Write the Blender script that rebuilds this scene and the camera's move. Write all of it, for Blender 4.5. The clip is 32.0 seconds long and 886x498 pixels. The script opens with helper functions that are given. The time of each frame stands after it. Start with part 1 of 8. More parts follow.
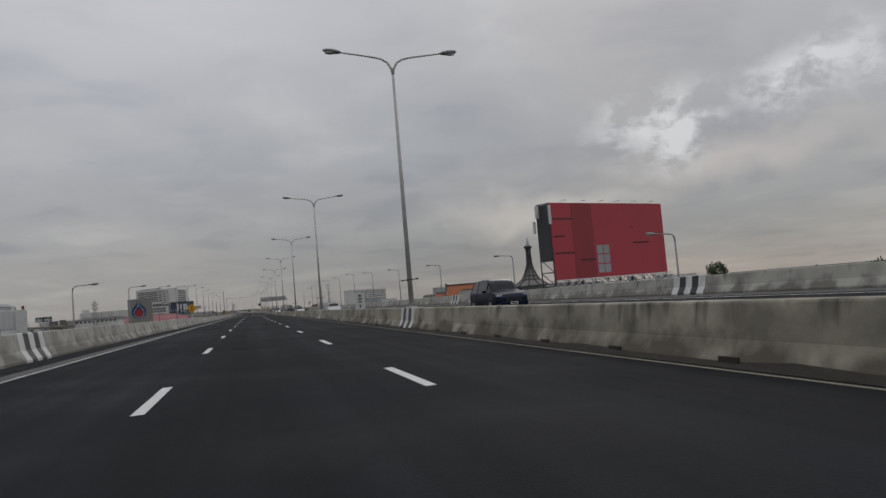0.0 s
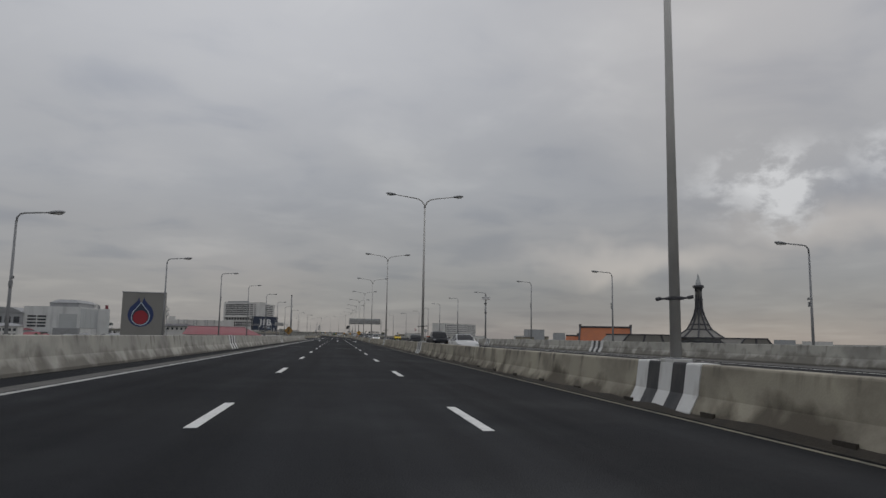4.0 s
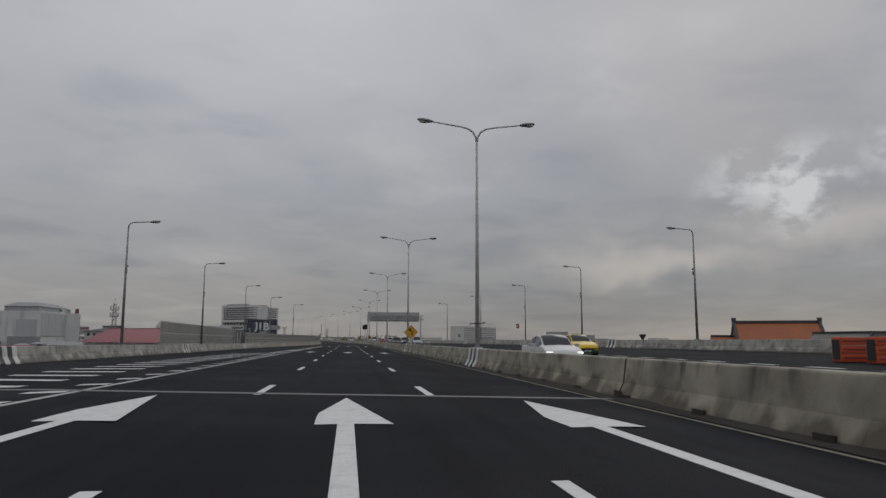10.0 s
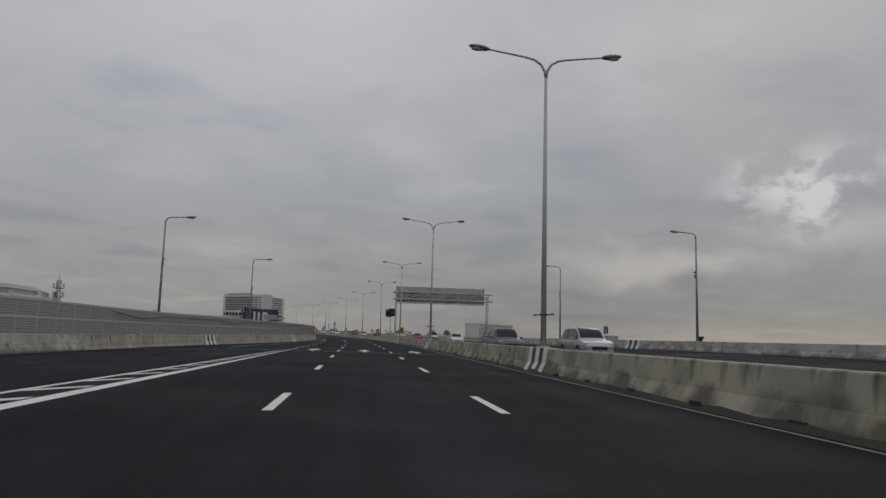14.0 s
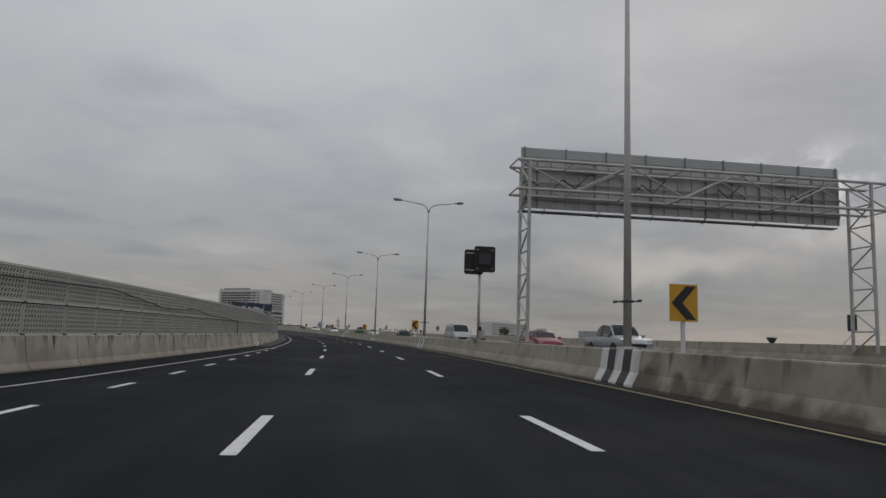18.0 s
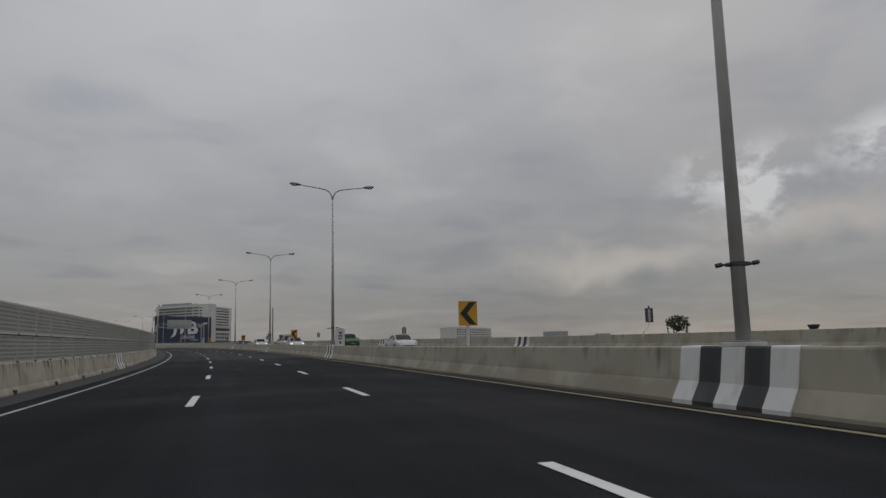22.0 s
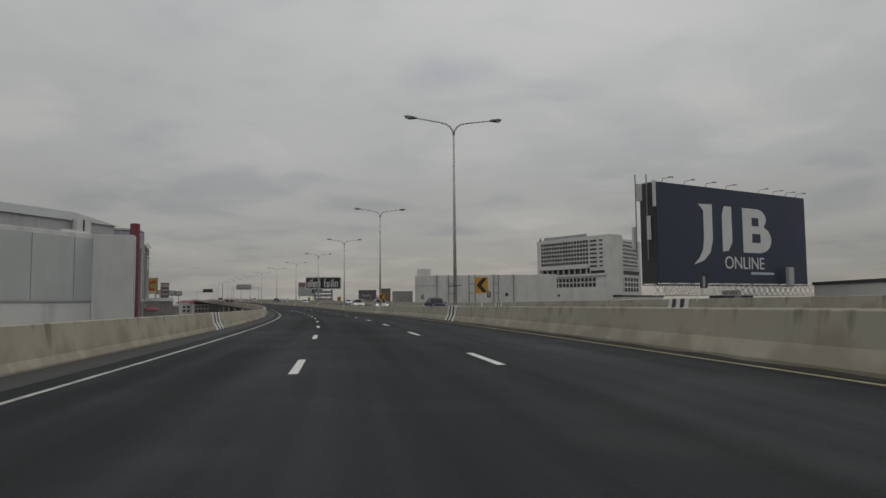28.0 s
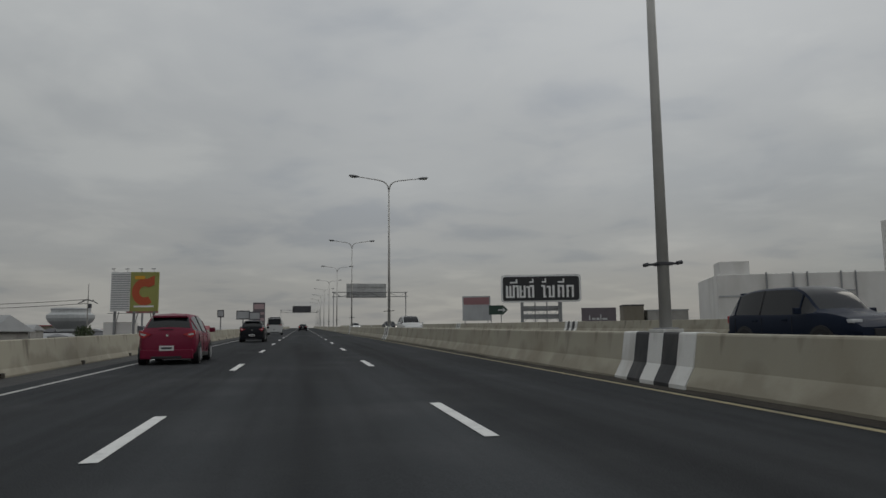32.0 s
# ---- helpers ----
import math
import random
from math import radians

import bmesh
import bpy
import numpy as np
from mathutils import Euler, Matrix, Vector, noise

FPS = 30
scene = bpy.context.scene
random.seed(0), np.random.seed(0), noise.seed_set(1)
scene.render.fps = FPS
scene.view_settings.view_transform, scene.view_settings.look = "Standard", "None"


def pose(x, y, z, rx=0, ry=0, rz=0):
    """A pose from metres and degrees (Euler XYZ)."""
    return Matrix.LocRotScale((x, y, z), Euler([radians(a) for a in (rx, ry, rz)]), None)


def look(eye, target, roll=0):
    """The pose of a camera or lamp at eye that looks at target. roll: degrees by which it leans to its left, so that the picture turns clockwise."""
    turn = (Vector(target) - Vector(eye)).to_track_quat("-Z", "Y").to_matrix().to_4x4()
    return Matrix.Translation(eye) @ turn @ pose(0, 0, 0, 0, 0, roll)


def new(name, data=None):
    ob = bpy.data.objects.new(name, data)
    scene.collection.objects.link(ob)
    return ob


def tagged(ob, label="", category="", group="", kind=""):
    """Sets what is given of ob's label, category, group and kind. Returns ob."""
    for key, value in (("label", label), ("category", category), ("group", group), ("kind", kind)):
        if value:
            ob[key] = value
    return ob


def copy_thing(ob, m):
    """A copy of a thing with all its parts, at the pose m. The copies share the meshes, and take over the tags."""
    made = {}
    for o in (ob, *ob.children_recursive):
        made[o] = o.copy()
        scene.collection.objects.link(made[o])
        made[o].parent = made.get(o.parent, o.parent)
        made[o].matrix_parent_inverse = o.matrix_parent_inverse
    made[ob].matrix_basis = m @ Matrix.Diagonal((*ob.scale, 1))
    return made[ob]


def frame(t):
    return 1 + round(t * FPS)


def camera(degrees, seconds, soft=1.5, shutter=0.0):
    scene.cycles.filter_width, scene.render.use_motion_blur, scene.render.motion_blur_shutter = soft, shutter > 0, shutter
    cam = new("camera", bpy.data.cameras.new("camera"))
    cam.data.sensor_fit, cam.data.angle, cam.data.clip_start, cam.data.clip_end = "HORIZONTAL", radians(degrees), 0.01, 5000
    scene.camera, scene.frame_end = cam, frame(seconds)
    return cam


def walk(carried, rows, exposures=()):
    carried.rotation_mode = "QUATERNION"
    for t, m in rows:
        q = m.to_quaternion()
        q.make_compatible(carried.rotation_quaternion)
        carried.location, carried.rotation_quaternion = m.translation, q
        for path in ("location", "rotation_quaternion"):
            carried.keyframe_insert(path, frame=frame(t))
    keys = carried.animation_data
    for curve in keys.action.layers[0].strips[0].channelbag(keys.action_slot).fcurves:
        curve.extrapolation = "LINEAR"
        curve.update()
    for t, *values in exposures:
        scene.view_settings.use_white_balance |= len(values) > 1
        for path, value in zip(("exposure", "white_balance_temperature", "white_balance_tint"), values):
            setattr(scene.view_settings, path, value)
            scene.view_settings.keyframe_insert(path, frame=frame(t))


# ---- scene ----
# The film runs at about three times its pace from 23.5 s on. So that the camera keeps within its pace, the whole plan is
# drawn at one scale, K: every size and place below is in true metres, and is multiplied by K where it is built.
K = 0.56

cam = camera(64.5, 32.0, soft=1.5, shutter=0.0)
ROWS = [
    (0.0, -6.60, -33.27, 1.305, 93.76, 4.84, -15.29),
    (0.5, -6.70, -22.60, 1.307, 94.00, 0.59, -11.50),
    (1.0, -6.59, -10.05, 1.298, 95.21, -1.28, -10.80),
    (1.5, -6.67, 2.26, 1.292, 96.47, -3.47, -10.59),
    (2.0, -6.52, 15.11, 1.275, 95.64, -0.26, -8.99),
    (2.5, -6.41, 27.35, 1.256, 96.10, 0.07, -8.76),
    (3.0, -6.38, 39.41, 1.236, 96.44, -0.26, -8.68),
    (3.5, -6.34, 51.47, 1.217, 96.77, -0.58, -8.60),
    (4.0, -6.31, 63.49, 1.197, 97.11, -0.91, -8.52),
    (4.5, -6.28, 75.40, 1.178, 97.44, -1.24, -8.44),
    (5.0, -6.19, 87.23, 1.159, 97.26, -0.12, -7.32),
    (5.5, -6.16, 99.17, 1.143, 96.90, -0.13, -7.29),
    (6.0, -6.13, 111.08, 1.128, 96.54, -0.14, -7.27),
    (6.5, -6.20, 122.77, 1.117, 96.77, -0.26, -7.06),
    (7.0, -6.28, 134.23, 1.108, 97.01, -0.38, -6.85),
    (7.5, -6.24, 145.54, 1.097, 97.03, -0.04, -6.95),
    (8.0, -6.21, 156.92, 1.086, 97.05, 0.30, -7.05),
    (8.5, -6.21, 168.50, 1.075, 97.10, 0.36, -7.09),
    (9.0, -6.21, 180.05, 1.065, 97.15, 0.42, -7.14),
    (9.5, -6.18, 191.33, 1.055, 97.30, 0.13, -7.39),
    (10.0, -6.14, 202.58, 1.046, 97.44, -0.16, -7.63),
    (10.5, -6.16, 214.00, 1.037, 97.35, -0.27, -7.53),
    (11.0, -6.17, 225.29, 1.028, 97.25, -0.39, -7.44),
    (11.5, -6.21, 236.14, 1.019, 97.35, -0.62, -7.55),
    (12.0, -6.26, 246.81, 1.009, 97.45, -0.85, -7.66),
    (12.5, -6.34, 257.62, 0.997, 97.38, -0.97, -7.43),
    (13.0, -6.43, 268.62, 0.984, 97.32, -1.09, -7.19),
    (13.5, -6.56, 279.78, 0.972, 97.25, -1.33, -7.04),
    (14.0, -6.68, 290.96, 0.964, 97.18, -1.57, -6.88),
    (14.5, -6.76, 302.10, 0.959, 96.56, -1.74, -7.00),
    (15.0, -6.75, 313.49, 0.957, 96.47, -1.77, -7.12),
    (15.5, -6.74, 324.92, 0.959, 96.38, -1.80, -7.25),
    (16.0, -6.74, 336.09, 0.964, 96.29, -1.83, -7.37),
    (16.5, -6.73, 346.67, 0.970, 96.19, -1.86, -7.45),
    (17.0, -6.79, 356.75, 0.975, 96.94, -1.78, -7.05),
    (17.5, -6.89, 367.62, 0.981, 97.03, -1.79, -6.77),
    (18.0, -7.04, 378.87, 0.988, 97.11, -1.81, -6.40),
    (18.5, -7.25, 389.77, 0.996, 97.20, -2.24, -6.23),
    (19.0, -7.54, 400.56, 1.007, 97.29, -2.67, -5.97),
    (19.5, -7.92, 411.56, 1.020, 97.31, -1.85, -5.04),
    (20.0, -8.42, 422.64, 1.036, 97.34, -1.03, -4.03),
    (20.5, -9.06, 433.60, 1.054, 98.05, -0.25, -3.74),
    (21.0, -9.83, 444.56, 1.072, 98.76, 0.54, -3.45),
    (21.5, -10.75, 455.60, 1.091, 99.60, 1.57, -12.94),
    (22.0, -11.61, 466.40, 1.110, 97.73, 1.35, -9.97),
    (22.5, -12.55, 476.04, 1.131, 97.08, 1.92, -9.62),
    (23.0, -13.72, 486.99, 1.170, 95.29, 3.24, -5.55),
    (23.25, -14.37, 492.30, 1.190, 95.60, 2.70, -5.95),
    (23.4, -14.85, 495.90, 1.215, 95.95, 2.30, -6.05),
    (23.5, -15.50, 500.70, 1.245, 96.15, 2.07, -5.90),
    (23.7, -17.42, 513.80, 1.340, 96.56, 1.57, -5.40),
    (24.0, -20.59, 533.15, 1.513, 96.93, 0.89, -4.44),
    (24.5, -26.42, 563.89, 1.829, 96.94, 0.53, -3.36),
    (25.0, -33.35, 594.88, 2.147, 96.76, 0.59, -0.59),
    (25.5, -41.34, 625.62, 2.455, 96.57, 0.65, 2.19),
    (26.0, -50.52, 656.47, 2.762, 96.39, 0.70, 4.98),
    (26.5, -61.05, 687.77, 3.011, 96.20, 0.76, 7.83),
    (27.0, -72.88, 719.27, 3.071, 95.46, 0.77, 9.40),
    (27.5, -85.48, 749.14, 3.026, 96.80, 0.31, 12.79),
    (28.0, -98.91, 778.05, 2.965, 94.29, 0.49, 18.08),
    (28.2, -104.67, 789.60, 2.930, 93.20, 0.60, 22.70),
    (28.4, -110.64, 801.20, 2.880, 93.50, 0.90, 22.10),
    (28.6, -116.77, 812.85, 2.820, 97.75, 0.90, 23.95),
    (28.8, -123.05, 824.54, 2.760, 99.10, 1.00, 22.05),
    (29.0, -129.52, 836.22, 2.702, 98.30, 0.98, 20.04),
    (29.5, -146.62, 865.21, 2.616, 96.96, 1.00, 21.69),
    (30.0, -164.83, 893.54, 2.730, 96.33, 0.87, 23.34),
    (30.5, -183.85, 920.99, 2.960, 95.97, 0.44, 25.41),
    (31.0, -203.86, 947.74, 3.212, 96.42, 0.43, 27.50),
    (31.5, -224.83, 974.25, 3.518, 96.02, 1.58, 28.72),
    (32.0, -246.50, 1000.60, 3.848, 96.64, 0.61, 28.29),
]
# seconds, stops, kelvin, tint
EXPOSURES = [(0.0, 0.0, 6500, 10), (2.0, -0.07, 6500, 10), (6.0, -0.09, 6500, 10), (10.0, -0.14, 6480, 10), (14.0, -0.13, 6480, 10), (17.0, -0.06, 6500, 10), (20.0, -0.10, 6550, 10), (22.0, -0.21, 6560, 10), (23.0, -0.12, 6560, 10), (24.0, -0.11, 6650, 6), (27.0, -0.08, 6680, 7), (28.0, -0.03, 6830, 7), (29.0, -0.18, 6700, 6), (30.0, -0.13, 6720, 5), (31.0, -0.02, 6680, 10), (32.0, -0.13, 6620, 6)]
walk(cam, [(t, pose(x * K, y * K, z * K, rx, ry, rz)) for t, x, y, z, rx, ry, rz in ROWS], EXPOSURES)

# ---- sky and sun ----
world = bpy.data.worlds.new("overcast_sky")
scene.world = world
world.use_nodes = True
wn, wl = world.node_tree.nodes, world.node_tree.links
wn.clear()


def wnode(kind, **values):
    n = wn.new(kind)
    for key, value in values.items():
        n.inputs[key].default_value = value
    return n


def wmath(op, a, b):
    n = wn.new("ShaderNodeMath")
    n.operation = op
    for i, v in enumerate((a, b)):
        if isinstance(v, (int, float)):
            n.inputs[i].default_value = v
        else:
            wl.new(v, n.inputs[i])
    return n.outputs[0]


def wramp(fac, stops):
    n = wn.new("ShaderNodeValToRGB")
    n.color_ramp.interpolation = "EASE"
    while len(n.color_ramp.elements) < len(stops):
        n.color_ramp.elements.new(0.5)
    for e, (p, c) in zip(n.color_ramp.elements, stops):
        e.position, e.color = p, (*c, 1)
    wl.new(fac, n.inputs[0])
    return n.outputs[0]


def wmix(kind, fac, a, b):
    n = wn.new("ShaderNodeMix")
    n.data_type, n.blend_type = "RGBA", kind
    for sock, v in ((n.inputs[0], fac), (n.inputs[6], a), (n.inputs[7], b)):
        if isinstance(v, (int, float)):
            sock.default_value = v
        elif isinstance(v, tuple):
            sock.default_value = (*v, 1)
        else:
            wl.new(v, sock)
    return n.outputs[2]


SUN_AZ, SUN_EL = 32.0, 30.0          # degrees right of +y, and above the horizon
coord = wn.new("ShaderNodeTexCoord").outputs["Generated"]
sep = wn.new("ShaderNodeSeparateXYZ")
wl.new(coord, sep.inputs[0])
up = wmath("MAXIMUM", sep.outputs[2], 0.0)
far = wmath("ADD", up, 0.13)
flat = wn.new("ShaderNodeCombineXYZ")
wl.new(wmath("DIVIDE", sep.outputs[0], far), flat.inputs[0])
wl.new(wmath("DIVIDE", sep.outputs[1], far), flat.inputs[1])
big = wnode("ShaderNodeTexNoise", Scale=0.50, Detail=5.0, Roughness=0.50, Distortion=0.35)
wl.new(flat.outputs[0], big.inputs["Vector"])
small = wnode("ShaderNodeTexNoise", Scale=2.0, Detail=5.0, Roughness=0.5, Distortion=0.3)
wl.new(flat.outputs[0], small.inputs["Vector"])
# the overcast: dull and warm above the horizon, paler higher up
sky_colour = wramp(up, [(0.0, (0.352, 0.342, 0.336)), (0.055, (0.362, 0.350, 0.343)), (0.12, (0.392, 0.386, 0.386)), (0.22, (0.440, 0.442, 0.450)), (0.40, (0.500, 0.503, 0.515))])
# soft cloud, warmer where it is thin and bluer where it is thick
cloud = wmath("ADD", wmath("MULTIPLY", big.outputs["Fac"], 0.60), wmath("MULTIPLY", small.outputs["Fac"], 0.40))
sky_colour = wmix("MULTIPLY", 1.0, sky_colour, wramp(cloud, [(0.38, (0.82, 0.840, 0.880)), (0.5, (1.0, 1.0, 1.0)), (0.62, (1.17, 1.16, 1.135))]))
# cloud edges wander: the directions that place them are bent by noise
bend_noise = wnode("ShaderNodeTexNoise", Scale=5.0, Detail=4.0, Roughness=0.55)
wl.new(coord, bend_noise.inputs["Vector"])
bend_by = wn.new("ShaderNodeVectorMath")
bend_by.operation = "MULTIPLY_ADD"
wl.new(bend_noise.outputs["Color"], bend_by.inputs[0])
bend_by.inputs[1].default_value = (0.16, 0.16, 0.16)
wl.new(coord, bend_by.inputs[2])


def bank(az, el, reach, flatter=1.0):
    """1 in the heart of a bank of cloud at az, el (degrees), 0 at its rim; flatter squeezes it in height."""
    az, el = radians(az), radians(el)
    heart = Vector((math.sin(az) * math.cos(el), math.cos(az) * math.cos(el), math.sin(el))) + Vector((0.08, 0.08, 0.08))
    away, squeeze, size = (wn.new("ShaderNodeVectorMath") for _ in range(3))
    away.operation, squeeze.operation, size.operation = "SUBTRACT", "MULTIPLY", "LENGTH"
    wl.new(bend_by.outputs[0], away.inputs[0])
    away.inputs[1].default_value = heart
    wl.new(away.outputs[0], squeeze.inputs[0])
    squeeze.inputs[1].default_value = (1.0, 1.0, flatter)
    wl.new(squeeze.outputs[0], size.inputs[0])
    return wramp(wmath("DIVIDE", size.outputs["Value"], radians(reach)), [(0.0, (1, 1, 1)), (1.0, (0, 0, 0))])


for az_, el_, reach_, flat_, tone in (
        (-10, 22, 30, 1.0, (1.17, 1.16, 1.15)), (34, 25, 28, 1.0, (0.82, 0.825, 0.835)), (-78, 24, 32, 1.0, (0.82, 0.83, 0.84)), (4, 9, 22, 1.5, (0.92, 0.925, 0.93)), (22, 11.5, 11, 2.2, (0.84, 0.86, 0.89)), (-4, 10.5, 12, 3.0, (0.88, 0.89, 0.91)),
        (-17, 12.5, 8, 3.2, (1.07, 1.06, 1.05)), (5, 14.5, 9, 2.6, (1.08, 1.07, 1.05)), (34, 2.6, 30, 5.0, (0.75, 0.81, 0.89)), (16, 2.0, 22, 4.5, (0.79, 0.84, 0.90)), (12, 9, 16, 1.2, (0.95, 0.96, 0.97)), (25, 3.5, 26, 3.5, (0.84, 0.86, 0.885)), (2, 3.0, 18, 4.0, (0.94, 0.955, 0.97)), (-34, 10, 15, 1.0, (1.13, 1.125, 1.12)), (40, 11.0, 8, 1.6, (0.86, 0.88, 0.92)), (-6, 4.5, 14, 4.0, (1.07, 1.04, 1.02)), (8, 16, 22, 4.0, (0.97, 0.975, 0.985))):
    sky_colour = wmix("MIX", bank(az_, el_, reach_, flat_), sky_colour, wmix("MULTIPLY", 1.0, sky_colour, tone))
# a cream streak of thin cloud low down towards the sun, with a scalloped top
streak_mask = wmath("MAXIMUM", bank(24, 6.9, 15, 8.0), bank(40, 8.4, 17, 7.0))
sky_colour = wmix("MIX", wmath("MULTIPLY", streak_mask, 0.70), sky_colour, (0.550, 0.512, 0.480))
# two thinner places in the clouds, on the sun's side
puff = wnode("ShaderNodeTexNoise", Scale=19.0, Detail=5.0, Roughness=0.58, Distortion=0.15)
squash = wn.new("ShaderNodeMapping")
squash.inputs["Scale"].default_value = (1.0, 1.0, 1.5)
wl.new(coord, squash.inputs["Vector"])
wl.new(squash.outputs[0], puff.inputs["Vector"])
thin = wmath("MULTIPLY", wmath("MAXIMUM", bank(34.0, 12.2, 7.6, 1.5), bank(45.5, 13.2, 7.5, 1.8)), 1.35)
gap = wmath("MULTIPLY", thin, wramp(puff.outputs["Fac"], [(0.40, (0, 0, 0)), (0.62, (1, 1, 1))]))
sky_colour = wmix("MIX", wmath("MINIMUM", gap, 0.95), sky_colour, (0.68, 0.685, 0.69))
# an overcast sky is brighter overhead
lift = wmath("ADD", 1.0, wmath("MULTIPLY", wmath("POWER", up, 2.0), 1.0))
rgb_lift = wn.new("ShaderNodeCombineXYZ")
for i in range(3):
    wl.new(lift, rgb_lift.inputs[i])
sky_colour = wmix("MULTIPLY", 1.0, sky_colour, rgb_lift.outputs[0])
sky_colour = wmix("MULTIPLY", 1.0, sky_colour, (0.765, 0.775, 0.793))
nishita = wn.new("ShaderNodeTexSky")
nishita.sky_type, nishita.sun_disc = "NISHITA", False
nishita.sun_elevation, nishita.sun_rotation = radians(SUN_EL), radians(SUN_AZ)
clear = wn.new("ShaderNodeBackground")
clear.inputs["Strength"].default_value = 0.006
wl.new(nishita.outputs[0], clear.inputs["Color"])
overcast = wn.new("ShaderNodeBackground")
overcast.inputs["Strength"].default_value = 1.0
wl.new(sky_colour, overcast.inputs["Color"])
both = wn.new("ShaderNodeAddShader")
wl.new(clear.outputs[0], both.inputs[0])
wl.new(overcast.outputs[0], both.inputs[1])
wl.new(both.outputs[0], wn.new("ShaderNodeOutputWorld").inputs["Surface"])

sun = new("sun", bpy.data.lights.new("sun", "SUN"))
sun.data.energy, sun.data.angle, sun.data.color = 0.3, radians(25), (1.0, 0.95, 0.88)
a, e = radians(SUN_AZ), radians(SUN_EL)
sun.matrix_world = look(Vector((math.sin(a) * math.cos(e), math.cos(a) * math.cos(e), math.sin(e))) * 300, (0, 0, 0))


# ---- materials ----
def mat(name, colour, rough=0.75, metal=0.0, var=0.10, scale=0.8, grain=0.08, fine=30.0, bump=0.15, stain=None, amount=0.5, streak=1.0, at=(0.5, 0.68), alpha=None, gloss=0.5, drip=None, toe=None, seamless=False):
    """A surface with patches, grain and relief. stain: a second colour, in patches drawn out downwards by streak.
    seamless: the pattern runs on from piece to piece."""
    m = bpy.data.materials.new(name)
    m.use_nodes = True
    n, l = m.node_tree.nodes, m.node_tree.links
    b = n["Principled BSDF"]
    b.inputs["Metallic"].default_value = metal
    b.inputs["Specular IOR Level"].default_value = gloss
    tc, info = n.new("ShaderNodeTexCoord"), n.new("ShaderNodeObjectInfo")
    shift = n.new("ShaderNodeVectorMath")
    shift.operation = "MULTIPLY_ADD"
    n_rand = n.new("ShaderNodeCombineXYZ")
    for i in range(3):
        l.new(info.outputs["Random"], n_rand.inputs[i])
    l.new(n_rand.outputs[0], shift.inputs[0])
    shift.inputs[1].default_value = (37.0, 53.0, 19.0)
    l.new(tc.outputs["Object"], shift.inputs[2])
    source = n.new("ShaderNodeNewGeometry").outputs["Position"] if seamless else shift.outputs[0]

    def tex(size, detail, squeeze=1.0):
        mp = n.new("ShaderNodeMapping")
        mp.inputs["Scale"].default_value = (size / K, size / K, size / K / squeeze)
        l.new(source, mp.inputs["Vector"])
        t = n.new("ShaderNodeTexNoise")
        t.inputs["Scale"].default_value, t.inputs["Detail"].default_value = 1.0, detail
        l.new(mp.outputs[0], t.inputs["Vector"])
        return t.outputs["Fac"]

    def mix(kind, fac, c0, c1):
        x = n.new("ShaderNodeMix")
        x.data_type, x.blend_type = "RGBA", kind
        for sock, v in ((x.inputs[0], fac), (x.inputs[6], c0), (x.inputs[7], c1)):
            if isinstance(v, (int, float)):
                sock.default_value = v
            elif isinstance(v, tuple):
                sock.default_value = (*v, 1)
            else:
                l.new(v, sock)
        return x.outputs[2]

    def ramp(fac, p0, p1, lo=0.0, hi=1.0):
        r = n.new("ShaderNodeMapRange")
        for key, v in (("From Min", p0), ("From Max", p1), ("To Min", lo), ("To Max", hi)):
            r.inputs[key].default_value = v
        l.new(fac, r.inputs["Value"])
        return r.outputs[0]

    dark, light = tuple(c * (1 - var) for c in colour), tuple(min(0.95, c * (1 + var)) for c in colour)
    patch, speck = tex(scale, 4.0), tex(fine, 2.0)
    c = mix("MIX", ramp(patch, 0.32, 0.68), dark, light)
    c = mix("MIX", ramp(speck, 0.3, 0.7, 0.0, grain * 4), c, tuple(v * (1 - grain * 3) for v in colour))
    if stain:
        c = mix("MIX", ramp(tex(scale * 1.7, 6.0, streak), at[0], at[1], 0.0, amount), c, stain)
    if drip or toe:
        # streaks that hang from the top edge, and splashed dirt with a ragged edge on the foot
        height = n.new("ShaderNodeSeparateXYZ")
        l.new(tc.outputs["Object"], height.inputs[0])

        def line(fac, k, off):
            x = n.new("ShaderNodeMath")
            x.operation = "MULTIPLY_ADD"
            l.new(fac, x.inputs[0])
            x.inputs[1].default_value, x.inputs[2].default_value = k, off
            return x.outputs[0]

        def plus(f, g):
            x = n.new("ShaderNodeMath")
            l.new(f, x.inputs[0])
            l.new(g, x.inputs[1])
            return x.outputs[0]

        if drip:
            often, steep = drip[2:] if len(drip) > 2 else (2.6, 0.30)
            run = plus(tex(often, 5.0, 14.0), line(height.outputs[2], steep / K, -0.85 * steep + (0.03 if len(drip) > 2 else -0.015)))
            c = mix("MIX", ramp(run, 0.50, 0.68, 0.0, drip[1]), c, drip[0])
        if toe:
            splash = plus(tex(1.1, 6.0), line(height.outputs[2], -0.55 / K, 0.22))
            c = mix("MIX", ramp(splash, 0.47, 0.66, 0.0, toe[1]), c, toe[0])
    l.new(c, b.inputs["Base Color"])
    l.new(ramp(patch, 0.3, 0.7, max(0.03, rough - 0.1), min(1.0, rough + 0.08)), b.inputs["Roughness"])
    if bump:
        bp = n.new("ShaderNodeBump")
        bp.inputs["Strength"].default_value, bp.inputs["Distance"].default_value = bump, 0.01
        l.new(speck, bp.inputs["Height"])
        l.new(bp.outputs[0], b.inputs["Normal"])
    if alpha is not None:
        b.inputs["Alpha"].default_value = alpha
    return m


